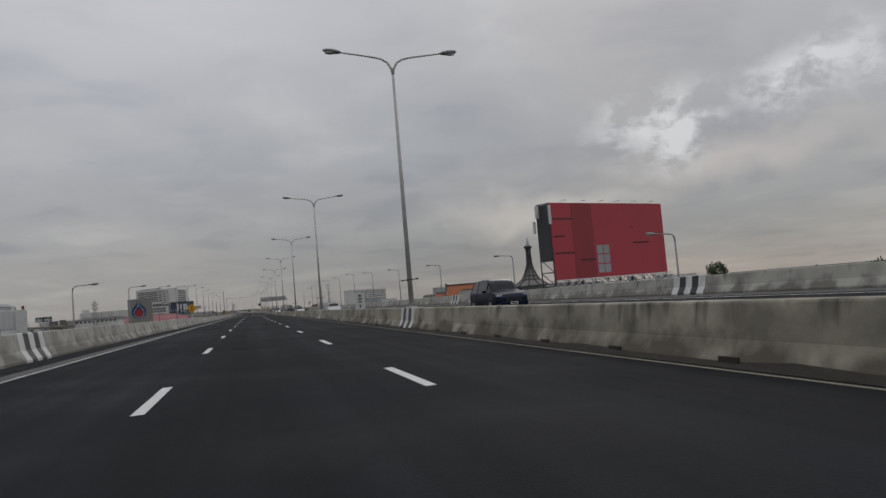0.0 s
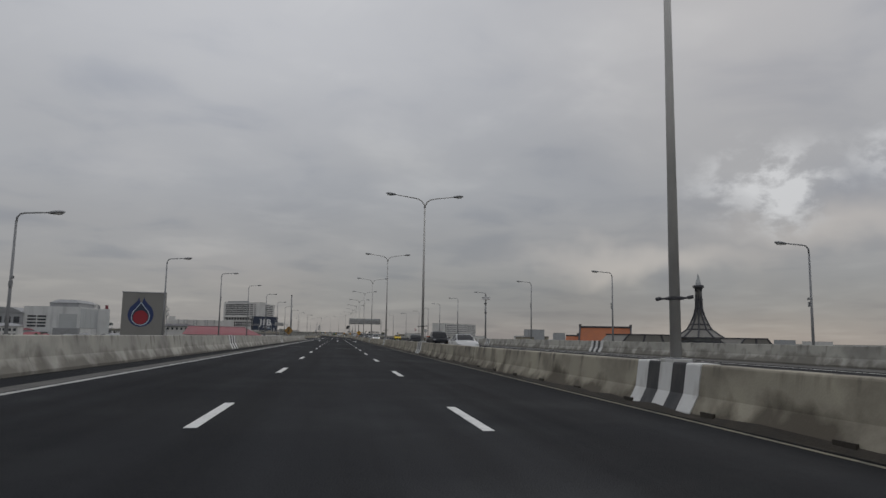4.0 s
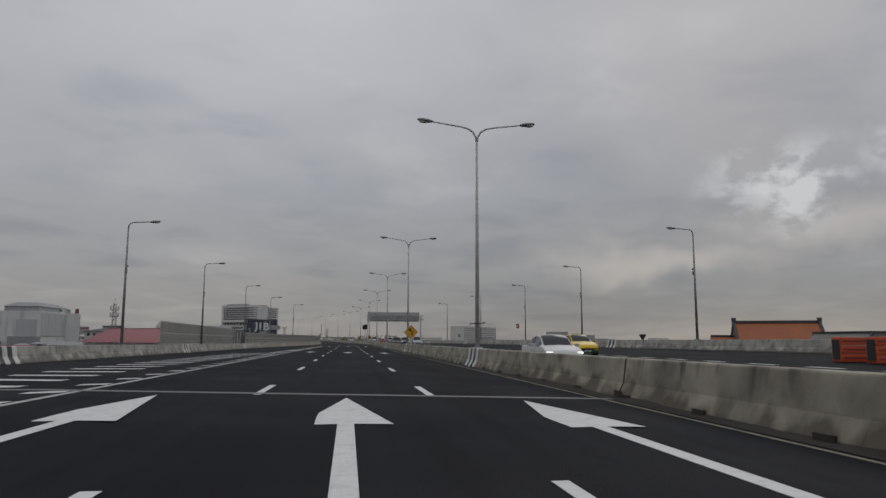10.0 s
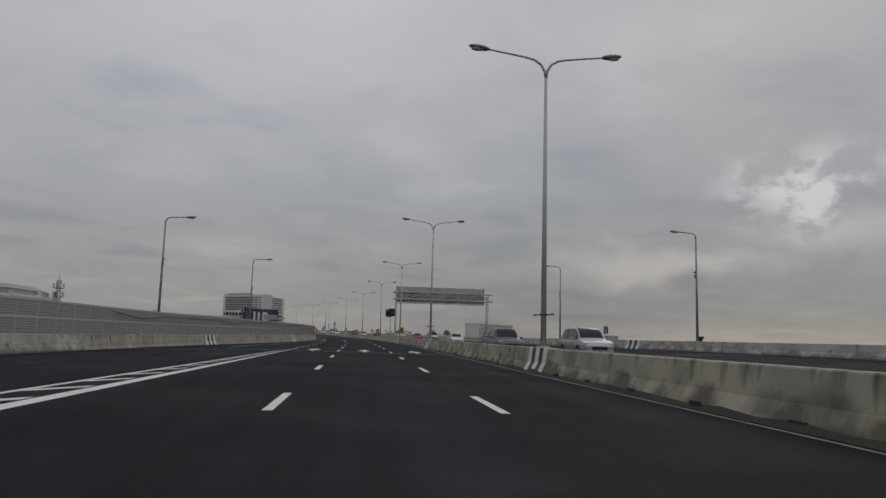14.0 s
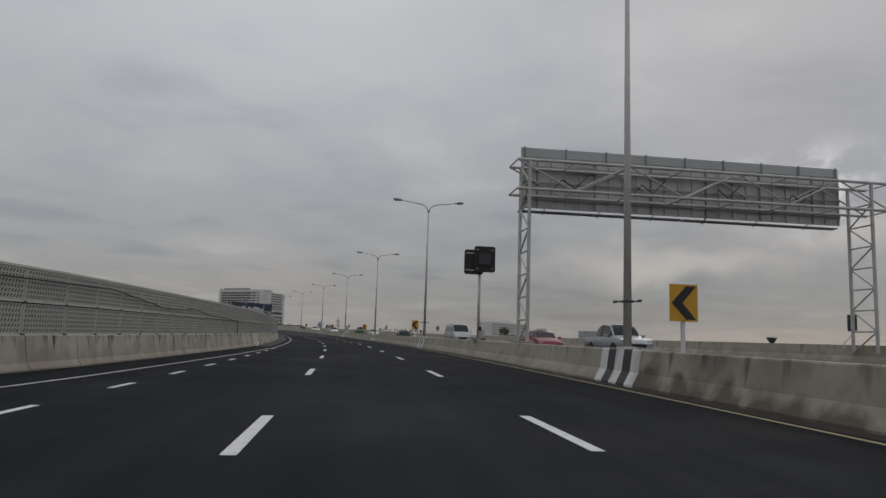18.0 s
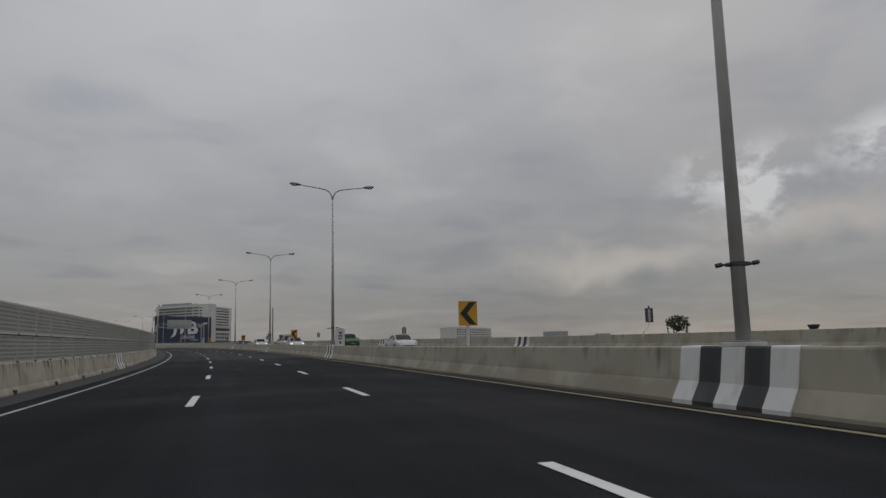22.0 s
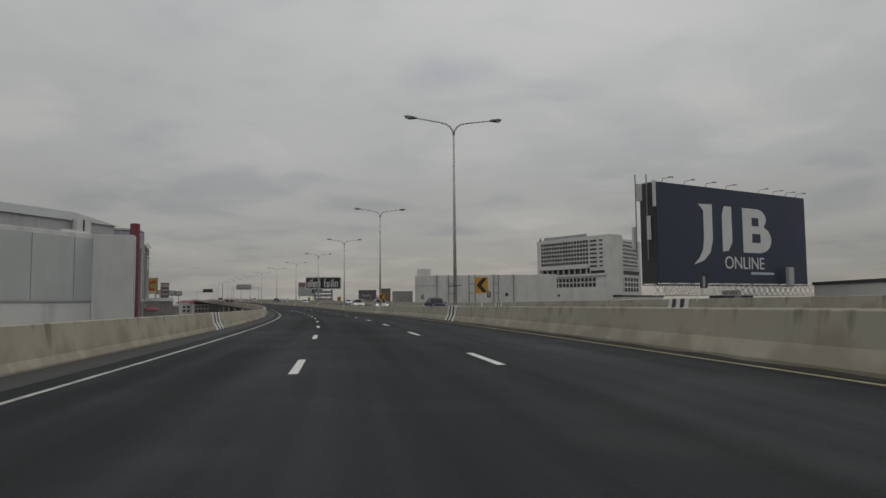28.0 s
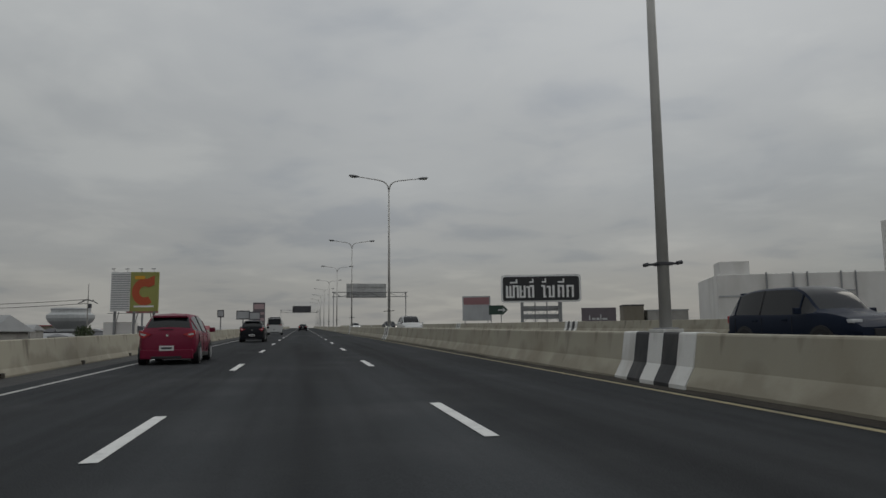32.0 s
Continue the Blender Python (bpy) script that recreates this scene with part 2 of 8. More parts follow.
def asphalt(name, colour, worn):
    """Asphalt with wheel tracks and resurfaced strips that run along the road."""
    m = mat(name, colour, 0.85, var=0.16, scale=0.25, grain=0.14, fine=55, bump=0.6, stain=worn, amount=0.5, at=(0.5, 0.7), gloss=0.07)
    n, l = m.node_tree.nodes, m.node_tree.links
    b = n["Principled BSDF"].inputs["Base Color"]
    c = b.links[0].from_socket
    uv = n.new("ShaderNodeUVMap")
    for size, lo, hi in (((0.75, 0.012, 1.0), 0.78, 1.26), ((0.22, 0.035, 1.0), 0.84, 1.18), ((2.4, 0.05, 1.0), 0.88, 1.14)):
        mp, t, r, x = (n.new(k) for k in ("ShaderNodeMapping", "ShaderNodeTexNoise", "ShaderNodeMapRange", "ShaderNodeMix"))
        mp.inputs["Scale"].default_value = size
        t.inputs["Scale"].default_value, t.inputs["Detail"].default_value = 1.0, 3.0
        r.inputs["From Min"].default_value, r.inputs["From Max"].default_value = 0.34, 0.66
        r.inputs["To Min"].default_value, r.inputs["To Max"].default_value = lo, hi
        x.data_type, x.blend_type = "RGBA", "MULTIPLY"
        x.inputs[0].default_value = 1.0
        l.new(uv.outputs[0], mp.inputs["Vector"])
        l.new(mp.outputs[0], t.inputs["Vector"])
        l.new(t.outputs["Fac"], r.inputs["Value"])
        l.new(c, x.inputs[6])
        l.new(r.outputs[0], x.inputs[7])
        c = x.outputs[2]
    l.new(c, b)
    return m


# the same asphalt made paler, with haze put into its colour
GREY_ASPHALT = asphalt("hazed_grey_asphalt", (0.0205, 0.0218, 0.0245), (0.034, 0.036, 0.038))
ASPHALT = asphalt("asphalt", (0.0150, 0.0164, 0.0196), (0.026, 0.028, 0.031))
OLD_ASPHALT = asphalt("older_paler_asphalt", (0.0395, 0.0422, 0.0452), (0.057, 0.059, 0.061))
SHOULDER_DARK = mat("dark_dusty_shoulder", (0.050, 0.050, 0.050), 0.9, var=0.2, scale=0.6, grain=0.12, fine=50, bump=0.5, stain=(0.03, 0.03, 0.031), amount=0.6)
SHOULDER = mat("dusty_shoulder", (0.110, 0.107, 0.100), 0.9, var=0.2, scale=0.6, grain=0.12, fine=50, bump=0.5, stain=(0.06, 0.058, 0.055), amount=0.6)
OLD_CONCRETE = mat("weathered_concrete", (0.365, 0.335, 0.262), 0.9, var=0.22, scale=0.45, grain=0.06, fine=26, bump=0.2, stain=(0.135, 0.120, 0.096), amount=0.7, streak=0.8, at=(0.46, 0.66), drip=((0.050, 0.046, 0.039), 0.85), toe=((0.090, 0.076, 0.056), 0.9), seamless=True)
SIDE_CONCRETE = mat("grey_weathered_concrete", (0.43, 0.418, 0.372), 0.9, var=0.16, scale=0.45, grain=0.05, fine=26, bump=0.15, stain=(0.19, 0.182, 0.165), amount=0.6, streak=1.0, at=(0.47, 0.67), drip=((0.085, 0.080, 0.070), 0.7), toe=((0.110, 0.100, 0.082), 0.75), seamless=True)
STREAKED_CONCRETE = mat("rain_streaked_concrete", (0.375, 0.350, 0.280), 0.9, var=0.16, scale=0.6, grain=0.05, fine=26, bump=0.15, stain=(0.22, 0.145, 0.105), amount=0.6, streak=2.2, at=(0.52, 0.70), drip=((0.040, 0.034, 0.028), 0.95, 4.5, 0.26), toe=((0.15, 0.125, 0.095), 0.4), seamless=True)
NEW_CONCRETE = mat("pale_concrete", (0.365, 0.343, 0.275), 0.88, var=0.10, scale=0.35, grain=0.03, fine=26, bump=0.08, stain=(0.27, 0.240, 0.180), amount=0.6, streak=2.0, at=(0.5, 0.7), drip=((0.12, 0.104, 0.080), 0.75), toe=((0.165, 0.142, 0.105), 0.45), seamless=True)
DECK = mat("deck_concrete", (0.33, 0.32, 0.30), 0.9, var=0.12, scale=0.3, stain=(0.18, 0.17, 0.16), amount=0.5, streak=3.0)
LINE_WHITE = mat("white_road_paint", (0.72, 0.72, 0.70), 0.7, var=0.06, scale=3.0, grain=0.1, fine=40, stain=(0.36, 0.36, 0.36), amount=0.35)
LINE_FADED = mat("faded_yellow_road_paint", (0.27, 0.245, 0.18), 0.8, var=0.2, scale=1.5, grain=0.12, fine=40, stain=(0.10, 0.095, 0.08), amount=0.8)
LINE_YELLOW = mat("yellow_road_paint", (0.37, 0.318, 0.190), 0.75, var=0.12, scale=2.0, grain=0.1, fine=40, stain=(0.22, 0.20, 0.15), amount=0.6)
LINE_WORN = mat("worn_edge_line_paint", (0.52, 0.52, 0.50), 0.75, var=0.1, scale=1.5, grain=0.12, fine=40, stain=(0.16, 0.16, 0.16), amount=0.6, at=(0.46, 0.66))
STRIPE_WHITE = mat("white_wall_paint", (0.68, 0.68, 0.66), 0.65, var=0.05, scale=1.5, grain=0.05, stain=(0.36, 0.34, 0.3), amount=0.5, streak=3.0)
STRIPE_BLACK = mat("black_wall_paint", (0.028, 0.029, 0.032), 0.6, var=0.2, scale=1.5, grain=0.05, stain=(0.09, 0.085, 0.08), amount=0.5, streak=3.0)
SEALANT = mat("joint_rubber_and_steel", (0.17, 0.17, 0.165), 0.7, var=0.2, scale=2.0)
# gutter dirt, and also the colour of the noise wall's painted shadow strip
DIRT_AND_SHADE = mat("dirt_and_painted_shade", (0.040, 0.034, 0.026), 0.95, var=0.35, scale=2.0, bump=0.6)
GALV = mat("galvanised_steel", (0.50, 0.49, 0.465), 0.6, metal=0.05, var=0.10, scale=1.5, grain=0.05, bump=0.05)
GALV_DULL = mat("dull_grey_steel", (0.27, 0.275, 0.28), 0.6, metal=0.35, var=0.12, scale=1.0, grain=0.05, bump=0.05)
LAMP_BODY = mat("lamp_housing", (0.27, 0.275, 0.28), 0.5, metal=0.3, var=0.1, bump=0.0)
LAMP_GLASS = mat("lamp_lens", (0.55, 0.55, 0.52), 0.25, var=0.05, bump=0.0)
BLACK = mat("black_plastic", (0.018, 0.018, 0.02), 0.5, var=0.15, scale=2.0, bump=0.05)
RUBBER = mat("tyre_rubber", (0.02, 0.02, 0.021), 0.85, var=0.15, scale=4.0)
GLASS_DARK = mat("tinted_glass", (0.010, 0.011, 0.013), 0.08, var=0.1, bump=0.0, gloss=0.28)
SIGN_YELLOW = mat("yellow_sign_sheeting", (0.66, 0.34, 0.025), 0.5, var=0.05, scale=1.0, bump=0.02)
# a duller, browner yellow for a single diamond sign
SIGN_DULL = mat("dull_yellow_sign_sheeting", (0.30, 0.165, 0.035), 0.6, var=0.10, scale=1.0, bump=0.02, stain=(0.20, 0.11, 0.03), amount=0.5)
SIGN_BLACK = mat("black_sign_sheeting", (0.022, 0.022, 0.024), 0.5, var=0.1, bump=0.02)
SIGN_WHITE = mat("white_sign_sheeting", (0.66, 0.66, 0.65), 0.5, var=0.05, bump=0.02, stain=(0.45, 0.43, 0.4), amount=0.4, streak=3)
ALU = mat("sign_back_aluminium", (0.50, 0.505, 0.50), 0.55, metal=0.1, var=0.09, scale=0.7, bump=0.04, stain=(0.25, 0.24, 0.23), amount=0.4, streak=3)
WHITE_WALL = mat("white_plaster", (0.63, 0.62, 0.60), 0.85, var=0.05, scale=0.1, grain=0.03, fine=8, stain=(0.46, 0.45, 0.42), amount=0.45, streak=4)
GREY_WALL = mat("grey_cladding", (0.36, 0.37, 0.38), 0.6, var=0.07, scale=0.15, grain=0.03, fine=8, stain=(0.26, 0.265, 0.27), amount=0.4, streak=5)
PALE_PANEL = mat("pale_grey_panel", (0.44, 0.455, 0.455), 0.55, var=0.05, scale=0.1, grain=0.03, fine=8, stain=(0.36, 0.37, 0.37), amount=0.5, streak=6)
DARK_WIN = mat("window_glass", (0.045, 0.05, 0.058), 0.15, var=0.25, scale=0.2, bump=0.0)
# near-black, with the shade inside the hotel's recesses put into the colour
PAINTED_BAY_SHADE = mat("painted_balcony_shade", (0.026, 0.027, 0.031), 0.6, var=0.3, scale=0.3, bump=0.0)
SILVER_WIN = mat("silver_glazing", (0.30, 0.315, 0.325), 0.2, var=0.15, scale=0.2, bump=0.0)
ROOF_GREY = mat("grey_roof_sheet", (0.30, 0.305, 0.31), 0.6, var=0.1, scale=0.2, stain=(0.2, 0.2, 0.2), amount=0.4)
ROOF_TAN = mat("tan_grey_roof_panel", (0.215, 0.205, 0.185), 0.7, var=0.10, scale=0.15, stain=(0.15, 0.145, 0.135), amount=0.5)
PYLON_GREY = mat("weathered_grey_sign_cladding", (0.255, 0.250, 0.232), 0.7, var=0.08, scale=0.2, stain=(0.19, 0.185, 0.17), amount=0.5, streak=4)
MALL_GREY = mat("weathered_mall_cladding", (0.265, 0.270, 0.275), 0.6, var=0.10, scale=0.15, grain=0.03, fine=8, stain=(0.16, 0.165, 0.17), amount=0.55, streak=6)
MALL_WALL = mat("pale_mall_cladding", (0.62, 0.625, 0.615), 0.65, var=0.06, scale=0.1, grain=0.03, fine=8, stain=(0.36, 0.365, 0.365), amount=0.5, streak=6)
MALL_PANEL = mat("grey_mall_panel", (0.46, 0.48, 0.485), 0.55, var=0.06, scale=0.1, grain=0.03, fine=8, stain=(0.39, 0.41, 0.415), amount=0.55, streak=6)
FRAME_GREY = mat("pale_window_frame", (0.50, 0.51, 0.51), 0.55, var=0.12, scale=0.4, stain=(0.33, 0.335, 0.34), amount=0.6, streak=4)
ROOF_PINK = mat("faded_red_roof_sheet", (0.27, 0.075, 0.085), 0.7, var=0.14, scale=0.15, stain=(0.20, 0.07, 0.075), amount=0.5)
ROOF_ORANGE = mat("orange_roof_tiles", (0.36, 0.120, 0.050), 0.75, var=0.12, scale=0.3, grain=0.1, fine=6, stain=(0.30, 0.10, 0.05), amount=0.4)
DARK_TRIM = mat("dark_trim", (0.055, 0.055, 0.062), 0.6, var=0.15, scale=0.4)
RED_SHEET = mat("red_billboard_vinyl", (0.46, 0.055, 0.072), 0.6, var=0.07, scale=0.12, grain=0.03, fine=5, stain=(0.36, 0.042, 0.055), amount=0.5, streak=4)
RED_DARK = mat("darker_red_billboard_vinyl", (0.34, 0.040, 0.052), 0.6, var=0.10, scale=0.12, grain=0.03, fine=5, stain=(0.26, 0.032, 0.042), amount=0.6, streak=4)
NAVY = mat("navy_billboard_vinyl", (0.030, 0.042, 0.075), 0.5, var=0.08, scale=0.1, bump=0.02)
RED_FIN = mat("red_facade_fin", (0.185, 0.040, 0.052), 0.6, var=0.12, scale=0.2, stain=(0.13, 0.04, 0.05), amount=0.5)
FADED_RED = mat("faded_red_sign_paint", (0.30, 0.100, 0.105), 0.6, var=0.08)
LOGO_BLUE = mat("blue_sign_paint", (0.028, 0.050, 0.150), 0.5, var=0.06, bump=0.0)
LOGO_RED = mat("red_sign_paint", (0.34, 0.03, 0.042), 0.5, var=0.06, bump=0.0)
LOGO_PALE = mat("pale_blue_sign_paint", (0.50, 0.60, 0.68), 0.5, var=0.05, bump=0.0)
LOGO_WHITE = mat("white_sign_paint", (0.74, 0.74, 0.73), 0.5, var=0.04, bump=0.0)
SIGN_GREEN = mat("dark_green_sign_sheeting", (0.022, 0.05, 0.036), 0.5, var=0.08, bump=0.0)
PINK_PANEL = mat("pale_pink_sign_panel", (0.40, 0.29, 0.30), 0.6, var=0.08, bump=0.0)
DULL_PINK = mat("dull_pink_sign_paint", (0.27, 0.135, 0.145), 0.6, var=0.08, bump=0.0)
PLUM_BOARD = mat("dull_plum_sign_paint", (0.125, 0.105, 0.118), 0.6, var=0.1, scale=0.3, bump=0.0)
GREEN_BOARD = mat("green_billboard_vinyl", (0.29, 0.30, 0.085), 0.5, var=0.07, scale=0.2, bump=0.0)
ORANGE_BOARD = mat("orange_billboard_vinyl", (0.44, 0.080, 0.028), 0.5, var=0.07, scale=0.2, bump=0.0)
ORANGE_PLASTIC = mat("orange_road_plastic", (0.55, 0.09, 0.03), 0.55, var=0.12, scale=1.0)
SOUND_PANEL = mat("pale_green_grey_panel", (0.41, 0.408, 0.368), 0.65, metal=0.05, var=0.08, scale=0.5, grain=0.05, stain=(0.34, 0.345, 0.315), amount=0.5, streak=3)
SOUND_HOLE = mat("panel_slot", (0.085, 0.088, 0.08), 0.8, var=0.2)
GROUND = mat("town_ground", (0.13, 0.125, 0.11), 0.95, var=0.3, scale=0.02, fine=1.0, stain=(0.07, 0.085, 0.045), amount=0.8)
LEAF = mat("leaves", (0.052, 0.075, 0.03), 0.8, var=0.4, scale=0.7)
BARK = mat("bark", (0.10, 0.08, 0.06), 0.9, var=0.3, scale=2.0)
LIGHT_ON = bpy.data.materials.new("headlight_on")
LIGHT_ON.use_nodes = True
LIGHT_ON.node_tree.nodes["Principled BSDF"].inputs["Emission Color"].default_value = (1.0, 0.97, 0.9, 1)
LIGHT_ON.node_tree.nodes["Principled BSDF"].inputs["Emission Strength"].default_value = 1.1
CHROME = mat("chrome", (0.6, 0.6, 0.6), 0.2, metal=0.9, var=0.05, bump=0.0)
TAIL_RED = mat("tail_lamp", (0.40, 0.035, 0.045), 0.2, var=0.1, bump=0.0)
LENS = mat("headlamp_lens", (0.55, 0.56, 0.57), 0.12, var=0.1, bump=0.0)


def paint(name, colour, metal=0.25, gloss=0.16):
    m = mat(name, colour, 0.34, metal=metal, gloss=gloss, var=0.05, scale=0.6, grain=0.02, bump=0.0, stain=tuple(c * 0.8 + 0.01 for c in colour), amount=0.3)
    m.node_tree.nodes["Principled BSDF"].inputs["Coat Weight"].default_value = 0.03 if gloss > 0.1 else 0.0
    return m


# ---- the road's line: straight, a long left-hand bend, straight again ----
SF = np.arange(-100, 1901, 2.0)
BEND = np.interp(SF, [334.9, 419.6, 983.5, 1055.8], [0.0, 0.00107443, 0.00107443, 0.0])
HEAD = np.concatenate([[0], np.cumsum(BEND[1:] + BEND[:-1])])
_dx, _dy = -np.sin(HEAD), np.cos(HEAD)
LX = np.concatenate([[0], np.cumsum(_dx[1:] + _dx[:-1])])
LY = np.concatenate([[0], np.cumsum(_dy[1:] + _dy[:-1])])
HEAD, LX, LY = HEAD - HEAD[50], LX - LX[50], LY - LY[50]


def eased(xs, ys):
    v = np.interp(np.arange(SF[0] - 60, SF[-1] + 61, 2.0), xs, ys)
    return np.convolve(v, np.ones(31) / 31, "same")[30:30 + len(SF)]


RISE = eased(np.arange(-100, 1501, 100), [-0.009, 0.009, -0.125, -0.198, -0.228, -0.064, 0.140, 1.149, 2.096, 1.964, 1.521, 2.198, 3.115, 3.940, 4.773, 5.606, 6.439])
FALL = eased([-100, 230, 400, 520, 980, 1080, 1500], [-0.03339, -0.02298, 0.00500, 0.01099, 0.01250, 0.00448, -0.00124])
LEFT_EDGE = ([-100, 204, 206, 320, 345, 375, 400, 430, 1900], [-13.0, -13.0, -22.3, -22.2, -21.2, -17.2, -14.4, -13.0, -13.0])
RIGHT_EDGE = ([-100, 222, 224, 320, 345, 375, 400, 430, 1900], [13.7, 13.7, 22.0, 22.3, 20.6, 17.8, 16.2, 14.3, 13.9])


def left_edge(s):
    return float(np.interp(s, *LEFT_EDGE))


def right_edge(s):
    return float(np.interp(s, *RIGHT_EDGE))


def surface(s, d):
    """The road's height at s along it and d to the right of the median."""
    z = float(np.interp(s, SF, RISE))
    b = float(np.interp(s, SF, FALL))
    if d > 0:
        return z + 0.025 * d
    if d < -12.6:
        return z - 12.6 * b + 0.02 * (d + 12.6)
    return z + b * d


def at(s, d, z=0.0):
    """A point in true metres, z above the road."""
    h = float(np.interp(s, SF, HEAD))
    return Vector((float(np.interp(s, SF, LX)) + math.cos(h) * d, float(np.interp(s, SF, LY)) + math.sin(h) * d, surface(s, d) + z))


def spot(s, d, z=0.0, turn=0.0):
    """A pose on the road: +y along it, +x to the right."""
    return Matrix.Translation(at(s, d, z) * K) @ Matrix.Rotation(float(np.interp(s, SF, HEAD)) + radians(turn), 4, "Z")


def place(x, y, z=0.0, turn=0.0):
    return Matrix.Translation(Vector((x, y, z)) * K) @ Matrix.Rotation(radians(turn), 4, "Z")


def along(p, q):
    """A pose at p with +y towards q."""
    y = (q - p).normalized()
    x = y.cross(Vector((0, 0, 1))).normalized()
    z = x.cross(y)
    m = Matrix((x, y, z)).transposed().to_4x4()
    return Matrix.Translation(p * K) @ m


# ---- builders ----
def thing(name, label, category, m, group="", kind=""):
    ob = new(name)
    ob.empty_display_size = 0.2
    ob.matrix_world = m
    return tagged(ob, label, category, group, kind)


def finish(bm, name, material, smooth=False):
    bm.normal_update()
    bmesh.ops.transform(bm, matrix=Matrix.Scale(K, 4), verts=bm.verts)
    me = bpy.data.meshes.new(name)
    bm.to_mesh(me)
    bm.free()
    me.materials.append(material)
    if smooth:
        me.polygons.foreach_set("use_smooth", [True] * len(me.polygons))
    return me


def part(name, bm, material, parent, label="", m=None, smooth=False, kind=""):
    """Links a bmesh as one mesh object under a thing or a part."""
    ob = new(name, finish(bm, name, material, smooth))
    ob.parent = parent
    if m is not None:
        ob.matrix_basis = m
    return tagged(ob, label, kind=kind)


def solo(name, bm, material, m, label, category, group="", kind="", smooth=False):
    """A top-level thing of one mesh."""
    ob = new(name, finish(bm, name, material, smooth))
    ob.matrix_world = m
    return tagged(ob, label, category, group, kind)


def piece(name, me, parent, m):
    """One more object on a shared mesh; m is in the world, and the parent stands at the origin."""
    ob = new(name, me)
    ob.parent = parent
    ob.matrix_basis = m
    return ob


def box(bm, x0, x1, y0, y1, z0, z1, bevel=0.0):
    r = bmesh.ops.create_cube(bm, size=1.0)
    vs = r["verts"]
    bmesh.ops.transform(bm, verts=vs, matrix=Matrix.Translation(((x0 + x1) / 2, (y0 + y1) / 2, (z0 + z1) / 2)) @ Matrix.Diagonal((abs(x1 - x0), abs(y1 - y0), abs(z1 - z0), 1)))
    if bevel:
        es = list({e for v in vs for e in v.link_edges})
        bmesh.ops.bevel(bm, geom=es, offset=bevel, segments=2, profile=0.7, affect="EDGES")
    return bm


def rod(bm, p, q, r0, r1=None, n=8):
    p, q = Vector(p), Vector(q)
    r1 = r0 if r1 is None else r1
    d = q - p
    m = Matrix.Translation((p + q) / 2) @ d.to_track_quat("Z", "Y").to_matrix().to_4x4()
    bmesh.ops.create_cone(bm, cap_ends=True, segments=n, radius1=r0, radius2=r1, depth=d.length, matrix=m)
    return bm


def tube(bm, pts, radii, n=8):
    """A swept round bar through pts."""
    pts = [Vector(p) for p in pts]
    rings = []
    for i, p in enumerate(pts):
        t = (pts[min(i + 1, len(pts) - 1)] - pts[max(i - 1, 0)]).normalized()
        q = t.to_track_quat("Z", "Y")
        r = radii[i] if isinstance(radii, (list, tuple)) else radii
        rings.append([bm.verts.new(p + q @ Vector((r * math.cos(2 * math.pi * k / n), r * math.sin(2 * math.pi * k / n), 0))) for k in range(n)])
    for a_, b_ in zip(rings, rings[1:]):
        for k in range(n):
            bm.faces.new((a_[k], a_[(k + 1) % n], b_[(k + 1) % n], b_[k]))
    bm.faces.new(list(reversed(rings[0])))
    bm.faces.new(rings[-1])
    return bm


def prism(bm, outline, y0, y1):
    """An outline of (x, z), drawn out from y0 to y1."""
    a_ = [bm.verts.new((x, y0, z)) for x, z in outline]
    b_ = [bm.verts.new((x, y1, z)) for x, z in outline]
    n = len(outline)
    for k in range(n):
        bm.faces.new((a_[k], a_[(k + 1) % n], b_[(k + 1) % n], b_[k]))
    bm.faces.new(list(reversed(a_)))
    bm.faces.new(b_)
    bmesh.ops.recalc_face_normals(bm, faces=bm.faces)
    return bm


def slab(bm, outline, z0, z1):
    """An outline of (x, y), drawn out from z0 to z1."""
    a_ = [bm.verts.new((x, y, z0)) for x, y in outline]
    b_ = [bm.verts.new((x, y, z1)) for x, y in outline]
    n = len(outline)
    for k in range(n):
        bm.faces.new((a_[k], a_[(k + 1) % n], b_[(k + 1) % n], b_[k]))
    bm.faces.new(list(reversed(a_)))
    bm.faces.new(b_)
    bmesh.ops.recalc_face_normals(bm, faces=bm.faces)
    return bm


def lathe(bm, profile, n=16, turn=0.0):
    """A body of revolution from (radius, z)."""
    rings = []
    for r, z in profile:
        if r < 1e-4:
            rings.append([bm.verts.new((0, 0, z))])
        else:
            rings.append([bm.verts.new((r * math.cos(2 * math.pi * (k + turn) / n), r * math.sin(2 * math.pi * (k + turn) / n), z)) for k in range(n)])
    for a_, b_ in zip(rings, rings[1:]):
        for k in range(n):
            q = [a_[k % len(a_)], a_[(k + 1) % len(a_)], b_[(k + 1) % len(b_)], b_[k % len(b_)]]
            q = list(dict.fromkeys(q))
            if len(q) > 2:
                bm.faces.new(q)
    for ring, flip in ((rings[0], True), (rings[-1], False)):
        if len(ring) > 2:
            bm.faces.new(list(reversed(ring)) if flip else ring)
    bmesh.ops.recalc_face_normals(bm, faces=bm.faces)
    return bm


def B():
    return bmesh.new()


